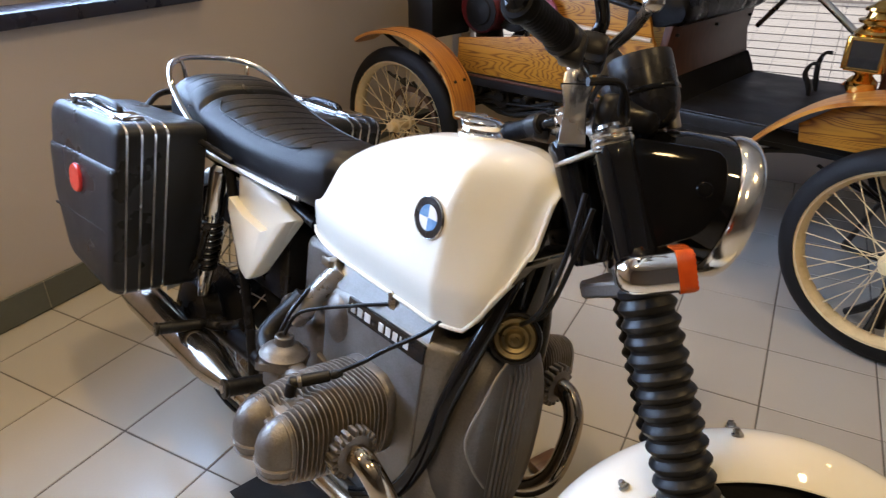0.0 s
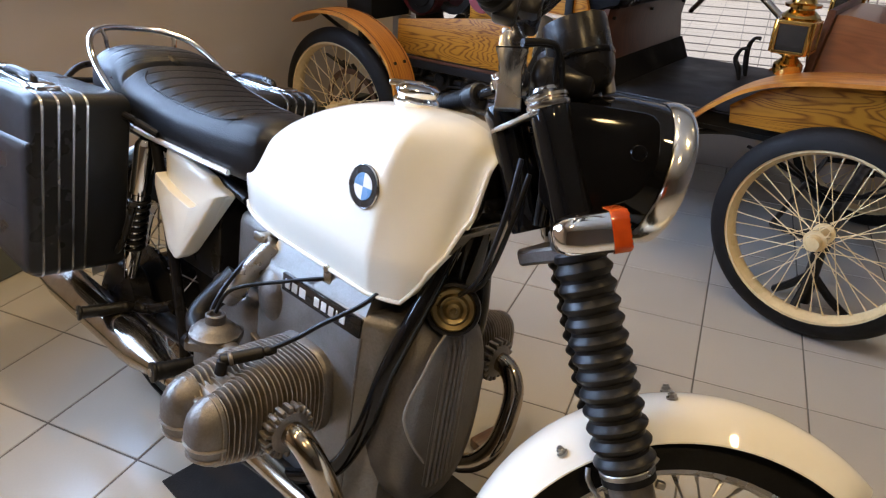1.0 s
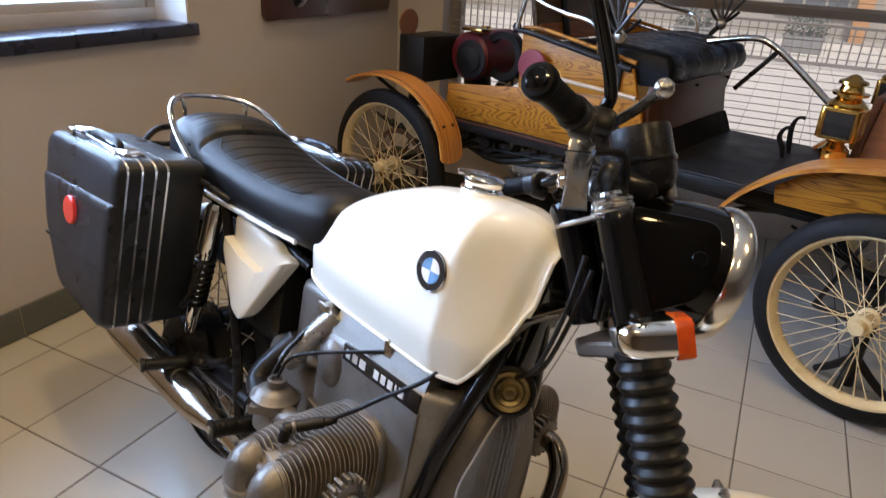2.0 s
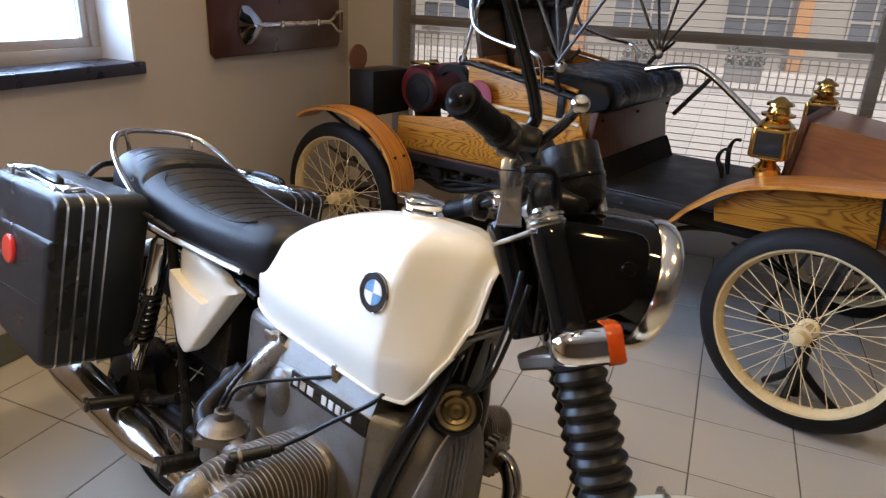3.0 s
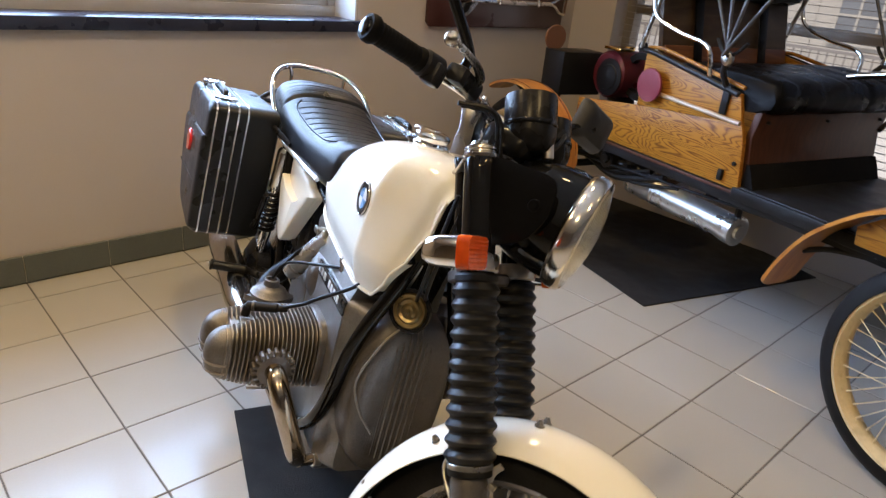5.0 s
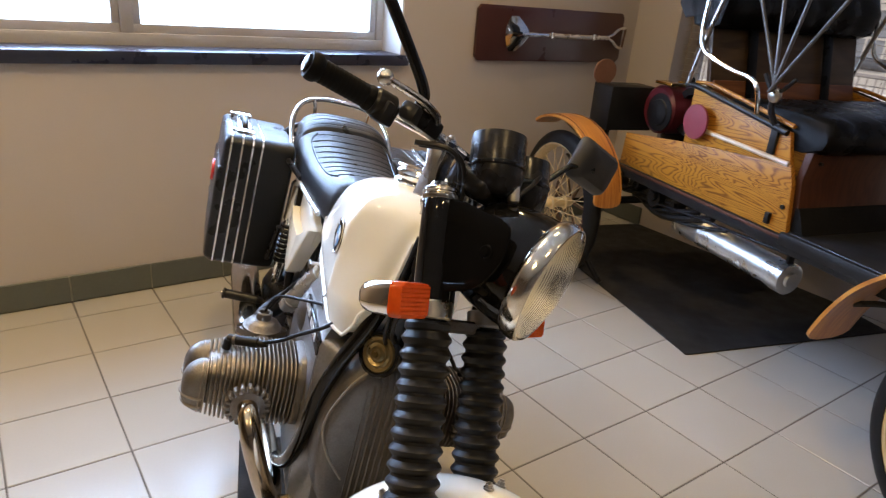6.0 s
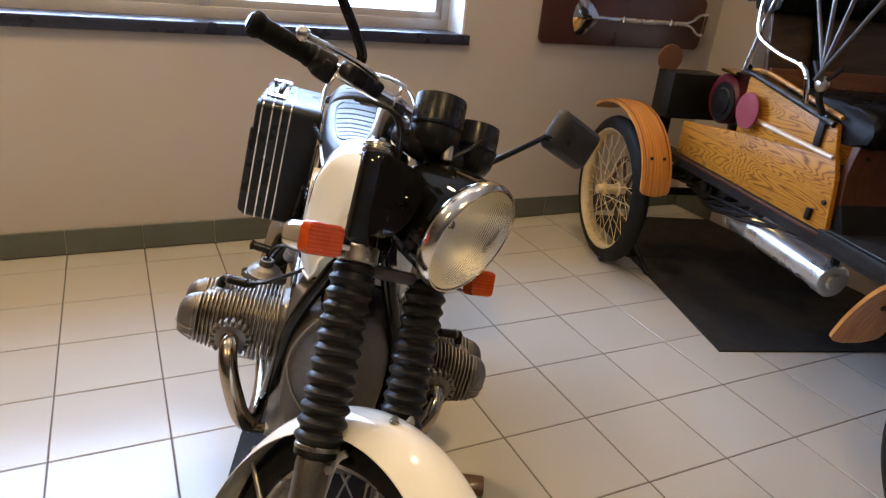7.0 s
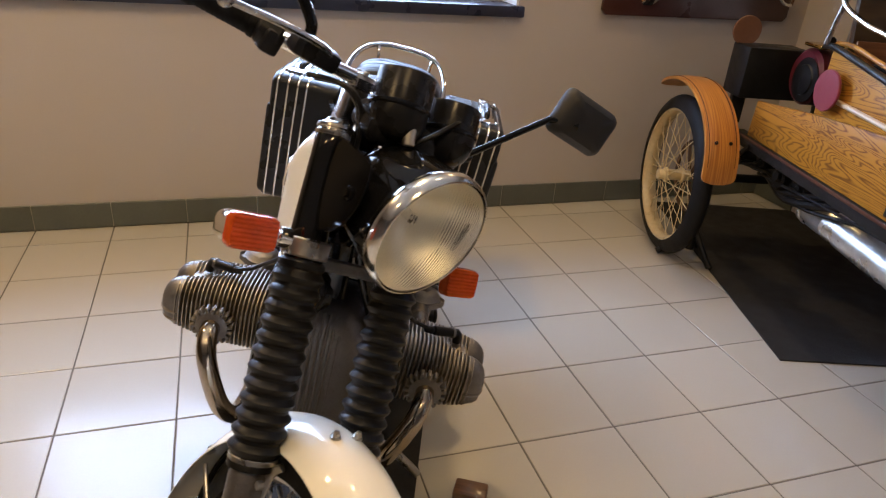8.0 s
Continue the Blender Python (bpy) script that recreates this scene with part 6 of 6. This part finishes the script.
# seat
part("seat_front", prism([(1.205, 0.607), (1.245, 0.607), (1.215, 0.70), (1.200, 0.80), (1.215, 0.895), (1.185, 0.895), (1.170, 0.80), (1.182, 0.70)], -0.385, 0.385, 0.003), MAHOGANY, car, "concave mahogany seat front")
# the shaded gap below the seat front, put in as a matt black strip
part("seat_gap_dark", prism([(1.208, 0.622), (1.262, 0.622), (1.240, 0.672), (1.222, 0.706), (1.205, 0.706)], -0.388, 0.388, 0.003), MATT, car, "black strip in place of the dark gap under the seat front")
for y in (-0.34, 0.0, 0.34):
    part("seat_screw", rod((1.20, y, 0.86), (1.222, y, 0.86), 0.006, 10, 0.001), IRON, car)
bm = bmesh.new()
cush = []
PLEATS = (-0.27, -0.125, 0.02, 0.14, 0.27)
for k in range(61):
    y = -0.391 + 0.782 * k / 60
    end = math.sqrt(max(0.0, 1 - max(0.0, (abs(y) - 0.345) / 0.048) ** 2))
    dip = sum(math.exp(-((y - c) / 0.013) ** 2) for c in PLEATS)
    wave = 0.003 * math.sin(y * 37 + 1.0) + 0.001 * math.sin(y * 83)
    top = 0.012 * end - 0.004 * dip + 0.4 * wave
    fr = 0.014 * end - 0.002 * dip + 0.3 * wave
    drop = 0.018 * math.sin(y * 6.0)
    cush.append([(x, y, z) for x, z in ((0.70, 0.890), (1.17, 0.888), (1.215 + fr, 0.892 + 0.02 * (1 - end)), (1.242 + fr, 0.912), (1.252 + fr, 0.940), (1.246 + fr, 0.968 - 0.01 * (1 - end)), (1.225 + fr, 0.990 + top), (1.17, 1.004 + top), (1.08, 1.010 + top), (0.98, 1.012 + top + 0.3 * drop), (0.85, 1.004 + top), (0.72, 0.985))])
part("seat_cushion", rings(cush), LEATHER, car, "shiny black leather seat cushion with soft creases", angle=60)
roll_ = []
for k in range(41):
    y = -0.40 + 0.80 * k / 40
    puff = abs(math.sin(math.pi * k / 40 * 7)) ** 0.5
    roll_.append([(x, y, z) for x, z in ((0.60, 1.235), (0.53, 1.25), (0.49, 1.33), (0.51, 1.42), (0.58, 1.45), (0.655 + 0.008 * puff, 1.42), (0.69 + 0.012 * puff, 1.34), (0.67 + 0.008 * puff, 1.26))])
part("back_roll", rings(roll_), LEATHER, car, "black leather back roll", angle=60)
part("seat_back_board", prism([(0.66, 0.98), (0.60, 1.25), (0.62, 1.255), (0.685, 0.985)], -0.385, 0.385, 0.003), grained("walnut_board", (0.075, 0.046, 0.022), (0.052, 0.030, 0.014), "Y", 5, rough=0.5, coat=0.05, stretch=5.0, ior=1.35), car, "brown varnished seat back")
part("back_rail", prism([(0.684, 0.986), (0.668, 1.052), (0.678, 1.055), (0.697, 0.988)], -0.375, 0.375, 0.003), grained("red_walnut", (0.20, 0.075, 0.020), (0.13, 0.045, 0.012), "Y", 6, rough=0.45, coat=0.08, ior=1.35), car, "reddish brown rail at the foot of the seat back")
for y in (-0.20, 0.20):
    part("back_strap", prism([(0.699, 0.985), (0.636, 1.25), (0.644, 1.252), (0.707, 0.987)], y - 0.022, y + 0.022, 0.001), LEATHER, car)
# folded hood behind the seat
hood = []
for k in range(25):
    y = -0.40 + 0.80 * k / 24
    w = 0.012 * math.sin(k * 1.9)
    hood.append([(x + w, y, z + w * 0.6) for x, z in ((0.42, 1.32), (0.47, 1.27), (0.56, 1.29), (0.62, 1.36), (0.60, 1.50), (0.53, 1.56), (0.45, 1.53), (0.41, 1.43))])
part("folded_hood", rings(hood), CLOTH, car, "folded black cloth hood", angle=60)
# floor, tiller, pedals
part("floorboard", box(1.19, 1.97, -0.40, 0.40, 0.607, 0.622, 0.003), FLOORBOARD, car, "black covered floorboard")
part("floor_edge", box(1.20, 1.96, -0.424, -0.402, 0.575, 0.620, 0.004), IRON, car)
part("tiller", tube([(1.20, 0.06, 1.025), (1.34, 0.06, 1.055), (1.44, 0.06, 1.045), (1.60, 0.05, 0.94), (1.84, 0.02, 0.76)], 0.0125, 12, smooth=6), CHROME, car, "bright steering tiller")
part("tiller_brace", tube([(1.30, 0.20, 0.84), (1.42, 0.12, 0.97), (1.47, 0.07, 1.02)], 0.010, 10, smooth=4), STEEL, car)
for y, h in ((0.10, 0.0), (0.19, 0.03)):
    part("pedal_lever", tube([(1.575, y, 0.615), (1.565, y, 0.66), (1.545 + h * 0.5, y, 0.70 + h), (1.560 + h * 0.5, y, 0.738 + h), (1.585 + h * 0.5, y, 0.742 + h)], [0.006, 0.011, 0.010, 0.006, 0.008], 10, smooth=5), IRON, car)
# bonnet: a six-sided wooden nose
def nose(x, k, top):
    return [(x, -0.365 * k, 0.60), (x, -0.375 * k, 0.74), (x, -0.20 * k, top), (x, 0.20 * k, top), (x, 0.375 * k, 0.74), (x, 0.365 * k, 0.60)]
bm = rings([nose(1.90, 1.0, 0.935), nose(1.93, 1.0, 0.937), nose(2.20, 0.98, 0.900), nose(2.38, 0.74, 0.78), nose(2.42, 0.64, 0.73)])
part("bonnet", bm, BONNET, car, "brown varnished wooden bonnet", angle=20)
part("dash_board", prism([(-0.385, 0.607), (-0.390, 0.76), (-0.215, 0.950), (0.215, 0.950), (0.390, 0.76), (0.385, 0.607)], 1.875, 1.898, 0.003, axis="X"), MAHOGANY, car)
part("bonnet_side", prism([(1.91, 0.625), (1.91, 0.735), (2.20, 0.735), (2.26, 0.625)], -0.384, -0.374, 0.002), OAK, car)
# brass side lamps
for sy in (-1, 1):
    c = Vector((1.835, sy * 0.40, 0.0))
    lb = part("side_lamp", box(c.x - 0.052, c.x + 0.052, c.y - 0.052, c.y + 0.052, 0.838, 0.938, 0.006), BRASS, car, "polished brass carriage lamp with glass panes")
    part("lamp_font", lathe([(0, 0.022), (0.006, 0.036), (0.02, 0.043), (0.038, 0.042), (0.05, 0.03), (0.058, 0.022), (0.066, 0.034), (0.072, 0.044)], (c.x, c.y, 0.766), (c.x, c.y, 1), 28), BRASS, lb)
    part("lamp_chimney", lathe([(0, 0.050), (0.006, 0.056), (0.012, 0.050), (0.026, 0.034), (0.030, 0.034), (0.034, 0.050), (0.042, 0.052), (0.046, 0.036), (0.062, 0.030), (0.064, 0.030), (0.068, 0.042), (0.076, 0.040), (0.082, 0.024), (0.092, 0.014), (0.096, 0.002)], (c.x, c.y, 0.938), (c.x, c.y, 2), 28), BRASS, lb)
    for m in (Matrix.Translation((c.x, c.y, 0)) @ pose(0, 0, 0, 0, 0, a) for a in (0, 90, 180, 270)):
        part("lamp_pane", moved(box(-0.040, 0.040, -0.0555, -0.0525, 0.850, 0.926, 0.001, 1), m), surface("dark_glass", (0.02, 0.02, 0.02), 0.05, var=0.1, bump=0, coat=1.0), lb, "dark glass pane")
        part("pane_bead", moved(join(box(-0.046, 0.046, -0.058, -0.052, 0.842, 0.850, 0.001, 1), box(-0.046, 0.046, -0.058, -0.052, 0.926, 0.934, 0.001, 1), box(-0.047, -0.040, -0.058, -0.052, 0.850, 0.926, 0.001, 1), box(0.040, 0.047, -0.058, -0.052, 0.850, 0.926, 0.001, 1)), m), BRASS, lb)
    part("lamp_bracket", tube([(c.x, c.y, 0.77), (c.x + 0.02, c.y, 0.745), (1.885, c.y * 0.93, 0.735)], 0.010, 10, smooth=4), BRASS, lb)
# silencer under the body
sa, sb = Vector((0.53, -0.250, 0.418)), Vector((1.150, -0.245, 0.400))
sl = (sb - sa).length
sil = part("silencer", lathe([(0, 0.030), (0.004, 0.058), (0.03, 0.062), (0.035, 0.058), (0.16, 0.058), (0.165, 0.061), (0.172, 0.061), (0.177, 0.058), (sl - 0.06, 0.058), (sl - 0.055, 0.062), (sl - 0.004, 0.062), (sl, 0.054), (sl - 0.002, 0.030), (sl + 0.008, 0.026), (sl + 0.010, 0.001)], sa, sb, 32), SILVER, car, "long silver painted silencer")
part("silencer_strap", tube([sa + Vector((0.10, -0.02, 0.056)), sa + Vector((0.02, -0.03, 0.075)), sa + Vector((-0.05, -0.02, 0.10))], 0.012, 10, smooth=4), IRON, sil)
part("silencer_end", box(sb.x - 0.030, sb.x - 0.016, sb.y - 0.016, sb.y + 0.016, 0.40, 0.56, 0.003), IRON, sil)
# rear engine, tank and drives
part("engine_case", join(rod((0.10, -0.10, 0.50), (0.10, 0.22, 0.50), 0.13, 28, 0.01), box(0.0, 0.42, -0.16, 0.20, 0.40, 0.55, 0.02, 3), rod((0.10, 0.0, 0.55), (0.06, 0.0, 0.80), 0.07, 24, 0.01)), IRON, car, "greasy black engine")
part("flywheel", turned_ring([(-0.018, 0.080), (-0.018, 0.112), (0.018, 0.112), (0.018, 0.080)], (0.335, -0.14, 0.865), (0, 1, 0), 40), IRON, car)
part("fuel_can", rod((0.185, -0.225, 0.850), (0.185, 0.10, 0.850), 0.112, 32, 0.014), surface("dark_crimson", (0.12, 0.014, 0.022), 0.35, var=0.2, scale=14), car, "crimson painted round fuel tank")
part("drum_face", lathe([(0, 0.088), (0.004, 0.088), (0.006, 0.062), (0.012, 0.058), (0.014, 0.022), (0.016, 0.016), (0.017, 0.001)], (0.205, -0.2245, 0.840), (0.205, -1.299, 0.840), 28), IRON, car, "dark greasy drum face")
part("fuel_cap", join(rod((0.20, -0.12, 0.965), (0.20, -0.12, 0.985), 0.025, 16, 0.003), box(0.15, 0.27, -0.24, -0.16, 0.968, 0.982, 0.004)), BRASS, car)
part("battery_box", box(-0.085, 0.075, -0.415, -0.155, 0.725, 0.934, 0.006), IRON, car, "black box on the tail")
part("box_bracket", box(-0.03, 0.0, -0.40, -0.34, 0.60, 0.725, 0.003), IRON, car)
part("tail_disc", rod((-0.06, -0.385, 0.985), (-0.05, -0.385, 0.985), 0.062, 32, 0.002), surface("faded_red_disc", (0.22, 0.10, 0.05), 0.6, var=0.12), car, "faded red disc on the box")
for k in range(7):
    a = k * 0.9
    part("drive_linkage", tube([(0.02 + 0.05 * k, -0.36 + 0.012 * k, 0.50 - 0.02 * (k % 3)), (0.20 + 0.06 * k, -0.33, 0.46 + 0.03 * math.sin(a)), (0.42 + 0.07 * k, -0.30 + 0.02 * math.cos(a), 0.50 + 0.02 * math.sin(a * 2))], 0.008 + 0.004 * (k % 3), 8, smooth=4), IRON, car)
for x, y, z, r in ((0.30, -0.34, 0.53, 0.035), (0.44, -0.33, 0.50, 0.045), (0.55, -0.30, 0.49, 0.03), (0.18, -0.36, 0.50, 0.03), (0.38, -0.26, 0.46, 0.06)):
    part("casting", join(rod((x, y - 0.03, z), (x, y + 0.04, z), r, 16, 0.006), rod((x + 0.01, y - 0.045, z + 0.01), (x + 0.01, y, z + 0.01), r * 0.5, 6, 0.002)), IRON, car)
part("brake_rod", tube([(0.30, -0.36, 0.47), (0.75, -0.34, 0.50), (1.30, -0.33, 0.53)], 0.006, 8), IRON, car)
# forked stand beside the wheel
for px, py in ((0.16, -0.50), (CW, -0.42)):
    st = base("axle_stand", CAR @ pose(px, py, 0), "black forked iron axle stand", "stand", "stands under the car's axles")
    part("post", tube([(0, 0, 0.05), (0, 0, 0.34)], 0.022, 12), IRON, st)
    for a in (20, 140, 260):
        part("leg", tube([(0, 0, 0.16), (0.07 * math.cos(radians(a)), 0.07 * math.sin(radians(a)), 0.08), (0.14 * math.cos(radians(a)), 0.14 * math.sin(radians(a)), 0.016)], 0.014, 10, smooth=4), IRON, st)
for sy in (-1, 1):
    # steering knuckle, drop arm and track rod ends inside the front wheels
    part("steering_knuckle", join(rod((CW, sy * 0.46, 0.28), (CW, sy * 0.46, 0.41), 0.026, 14, 0.004), rod((CW, sy * 0.40, FR), (CW, sy * 0.51, FR), 0.032, 16, 0.006), box(CW - 0.05, CW + 0.03, sy * 0.44 - 0.02, sy * 0.44 + 0.02, 0.25, 0.31, 0.008, 2)), IRON, car)
    part("track_arm", tube([(CW, sy * 0.46, 0.30), (CW - 0.10, sy * 0.44, 0.29), (CW - 0.16, sy * 0.42, 0.29)], 0.012, 10, smooth=4), IRON, car)
part("track_rod", rod((CW - 0.16, -0.42, 0.29), (CW - 0.16, 0.42, 0.29), 0.010, 12), IRON, car)
# wooden block under the motorcycle's stand
thing("wood_block", box(-0.042, 0.042, -0.028, 0.028, 0, 0.030, 0.006), grained("pine_block", (0.20, 0.10, 0.05), (0.12, 0.06, 0.03), "X", 12), "reddish wooden block under the side stand", "block", pose(1.016, -0.765, 0, 0, 0, -30))

# ---------------------------------------------------------------- outside the glass
PAVE = surface("pale_paving", (0.73, 0.69, 0.58), 0.8, var=0.08, scale=0.8, fine=30)
PICKET = surface("painted_railing", (0.15, 0.13, 0.11), 0.6, var=0.05)
HEDGE = surface("hedge_green", (0.035, 0.055, 0.03), 0.8, var=0.5, scale=3, fine=25)
RENDERED = surface("rendered_wall", (0.34, 0.315, 0.26), 0.85, var=0.05, scale=0.7)
ORANGE = surface("orange_post", (0.50, 0.25, 0.08), 0.6, var=0.1)
structure("ground", box(-60, 60, -60, 60, -0.80, -0.60), surface("ground_grey", (0.42, 0.40, 0.35), 0.85, var=0.1, scale=0.7), "pale paving outside", "ground")
vs, fs = [], []
for i in range(44):
    for j in range(48):
        x0, y0 = 3.95 + 0.42 * i, -10.0 + 0.42 * j
        k = len(vs)
        z = -0.592 + random.uniform(-0.002, 0.002)
        vs += [(x0 + 0.006, y0 + 0.006, z), (x0 + 0.414, y0 + 0.006, z), (x0 + 0.414, y0 + 0.414, z), (x0 + 0.006, y0 + 0.414, z)]
        vs += [(x, y, -0.601) for x, y, _ in vs[k:k + 4]]
        fs += [(k, k + 1, k + 2, k + 3)] + [(k + 4 + a, k + 4 + (a + 1) % 4, k + (a + 1) % 4, k + a) for a in range(4)]
me = bpy.data.meshes.new("paving_slabs")
me.from_pydata(vs, [], fs)
me.materials.append(PAVE)
slabs = new("paving_slabs", me)
tagged(slabs, "pale square paving slabs outside the glass", "paving", kind="stuff")
fence = base("railing", pose(16.0, 0, -0.60), "dark metal railing with thin upright bars outside", "railing")
part("rail_top", box(-0.03, 0.03, -14, 10, 0.84, 0.90, 0.005), PICKET, fence)
part("rail_low", box(-0.025, 0.025, -14, 10, 0.10, 0.15, 0.005), PICKET, fence)
bar = None
for k in range(133):
    m = pose(0, -13.95 + 0.18 * k, 0)
    if bar is None:
        bar = part("bar", box(-0.010, 0.010, -0.016, 0.016, 0.15, 0.84, 0.002, 1), PICKET, fence, m=m)
    else:
        same("bar", bar.data, fence, m)
bld = base("neighbour_building", pose(24, 0, -0.60), "pale building with dark windows across the yard", "building")
part("wall", box(0, 0.4, -24, 18, 0, 6), RENDERED, bld)
DARK_PANE = surface("dark_pane", (0.10, 0.11, 0.12), 0.1, var=0.4, scale=0.6)
for y in (-13, -9.5, -6, -2.5, 1, 4.5, 8):
    w = part("window", box(-0.05, 0.0, y, y + 1.9, 0.7, 2.4), DARK_PANE, bld)
    part("sill", box(-0.12, 0.0, y - 0.05, y + 1.95, 0.6, 0.69), RENDERED, w)
    frame_ = box(-0.10, -0.052, y, y + 0.07, 0.7, 2.4)
    for u in (0.60, 1.22, 1.83):
        box(-0.10, -0.052, y + u, y + u + 0.07, 0.7, 2.4, bm=frame_)
    for v in (0.7, 1.45, 2.33):
        box(-0.098, -0.054, y + 0.002, y + 1.898, v, v + 0.07, bm=frame_)
    part("frame", frame_, RENDERED, w)
for y in (-9.6, -3.05, 3.6):
    part("column", box(-0.9, -0.55, y, y + 0.42, 0, 6, 0.01), ORANGE, bld, "orange column")
PLANTER = surface("grey_planter", (0.20, 0.20, 0.19), 0.7, var=0.1)
random.seed(12)
for y in (-5.2, -1.4, 1.2):
    pl = base("planter", pose(19.0, y, -0.60), "grey planter with a low dark green bush", "planter")
    tagged(pl, "grey planter with a low dark green bush", "planter", group="planters beyond the railing")
    part("tub", join(box(-0.22, 0.22, -0.45, 0.45, 0, 0.36, 0.015), box(-0.25, 0.25, -0.48, 0.48, 0.34, 0.40, 0.01)), PLANTER, pl)
    vs, fs = [], []
    for k in range(420):
        p = Vector((random.gauss(0, 0.10), random.uniform(-0.44, 0.44), 0.40 + random.random() ** 1.5 * 0.38))
        u = Vector((random.uniform(-1, 1), random.uniform(-1, 1), random.uniform(-0.3, 1))).normalized()
        w = u.orthogonal().normalized()
        s = random.uniform(0.03, 0.06)
        n0 = len(vs)
        vs += [p, p + u * s + w * s * 0.45, p + u * s * 2.1, p + u * s - w * s * 0.45]
        fs.append((n0, n0 + 1, n0 + 2, n0 + 3))
    bm = bmesh.new()
    bv = [bm.verts.new(v) for v in vs]
    for q in fs:
        bm.faces.new([bv[i] for i in q])
    part("foliage", bm, HEDGE, pl, "dark green leaves")

# ---------------------------------------------------------------- floor, tile by tile
floor = structure("floor", box(LEFT - 0.2, RIGHT + 0.3, FRONT - 0.2, BACK + 0.3, -0.12, -0.0022), GROUT, "glossy light grey ceramic floor tiles with dark joints", "floor")
tile = None
rest = []
GAP = 0.0022
for i in range(-15, 12):
    for j in range(-18, 4):
        x0, y0 = i * S, j * S
        if x0 > RIGHT - 0.02 or y0 > BACK - 0.02:
            continue
        x1, y1 = min(x0 + S, RIGHT), min(y0 + S, BACK)
        whole = x1 - x0 > S - 1e-6 and y1 - y0 > S - 1e-6
        near = -4 <= i and -8 <= j and whole
        lift = random.uniform(-0.0004, 0.0)
        if near:
            if tile is None:
                tile = part("tile", box(GAP, S - GAP, GAP, S - GAP, -0.006, 0, 0.0016, 1), TILE, floor, m=pose(x0, y0, lift))
            else:
                same("tile", tile.data, floor, pose(x0, y0, lift, random.uniform(-0.08, 0.08), random.uniform(-0.08, 0.08), 0))
        else:
            rest.append((x0 + GAP, x1 - GAP, y0 + GAP, y1 - GAP, lift))
vs, fs = [], []
for x0, x1, y0, y1, z in rest:
    k = len(vs)
    b = 0.0016
    vs += [(x0, y0, -0.004), (x1, y0, -0.004), (x1, y1, -0.004), (x0, y1, -0.004), (x0 + b, y0 + b, z), (x1 - b, y0 + b, z), (x1 - b, y1 - b, z), (x0 + b, y1 - b, z)]
    fs += [(k + 4, k + 5, k + 6, k + 7)] + [(k + a, k + (a + 1) % 4, k + 4 + (a + 1) % 4, k + 4 + a) for a in range(4)]
me = bpy.data.meshes.new("far_tiles")
me.from_pydata(vs, [], fs)
me.materials.append(TILE)
far = new("far_tiles", me)
far.parent = floor
tagged(far, "light grey ceramic tiles further off", kind="stuff")
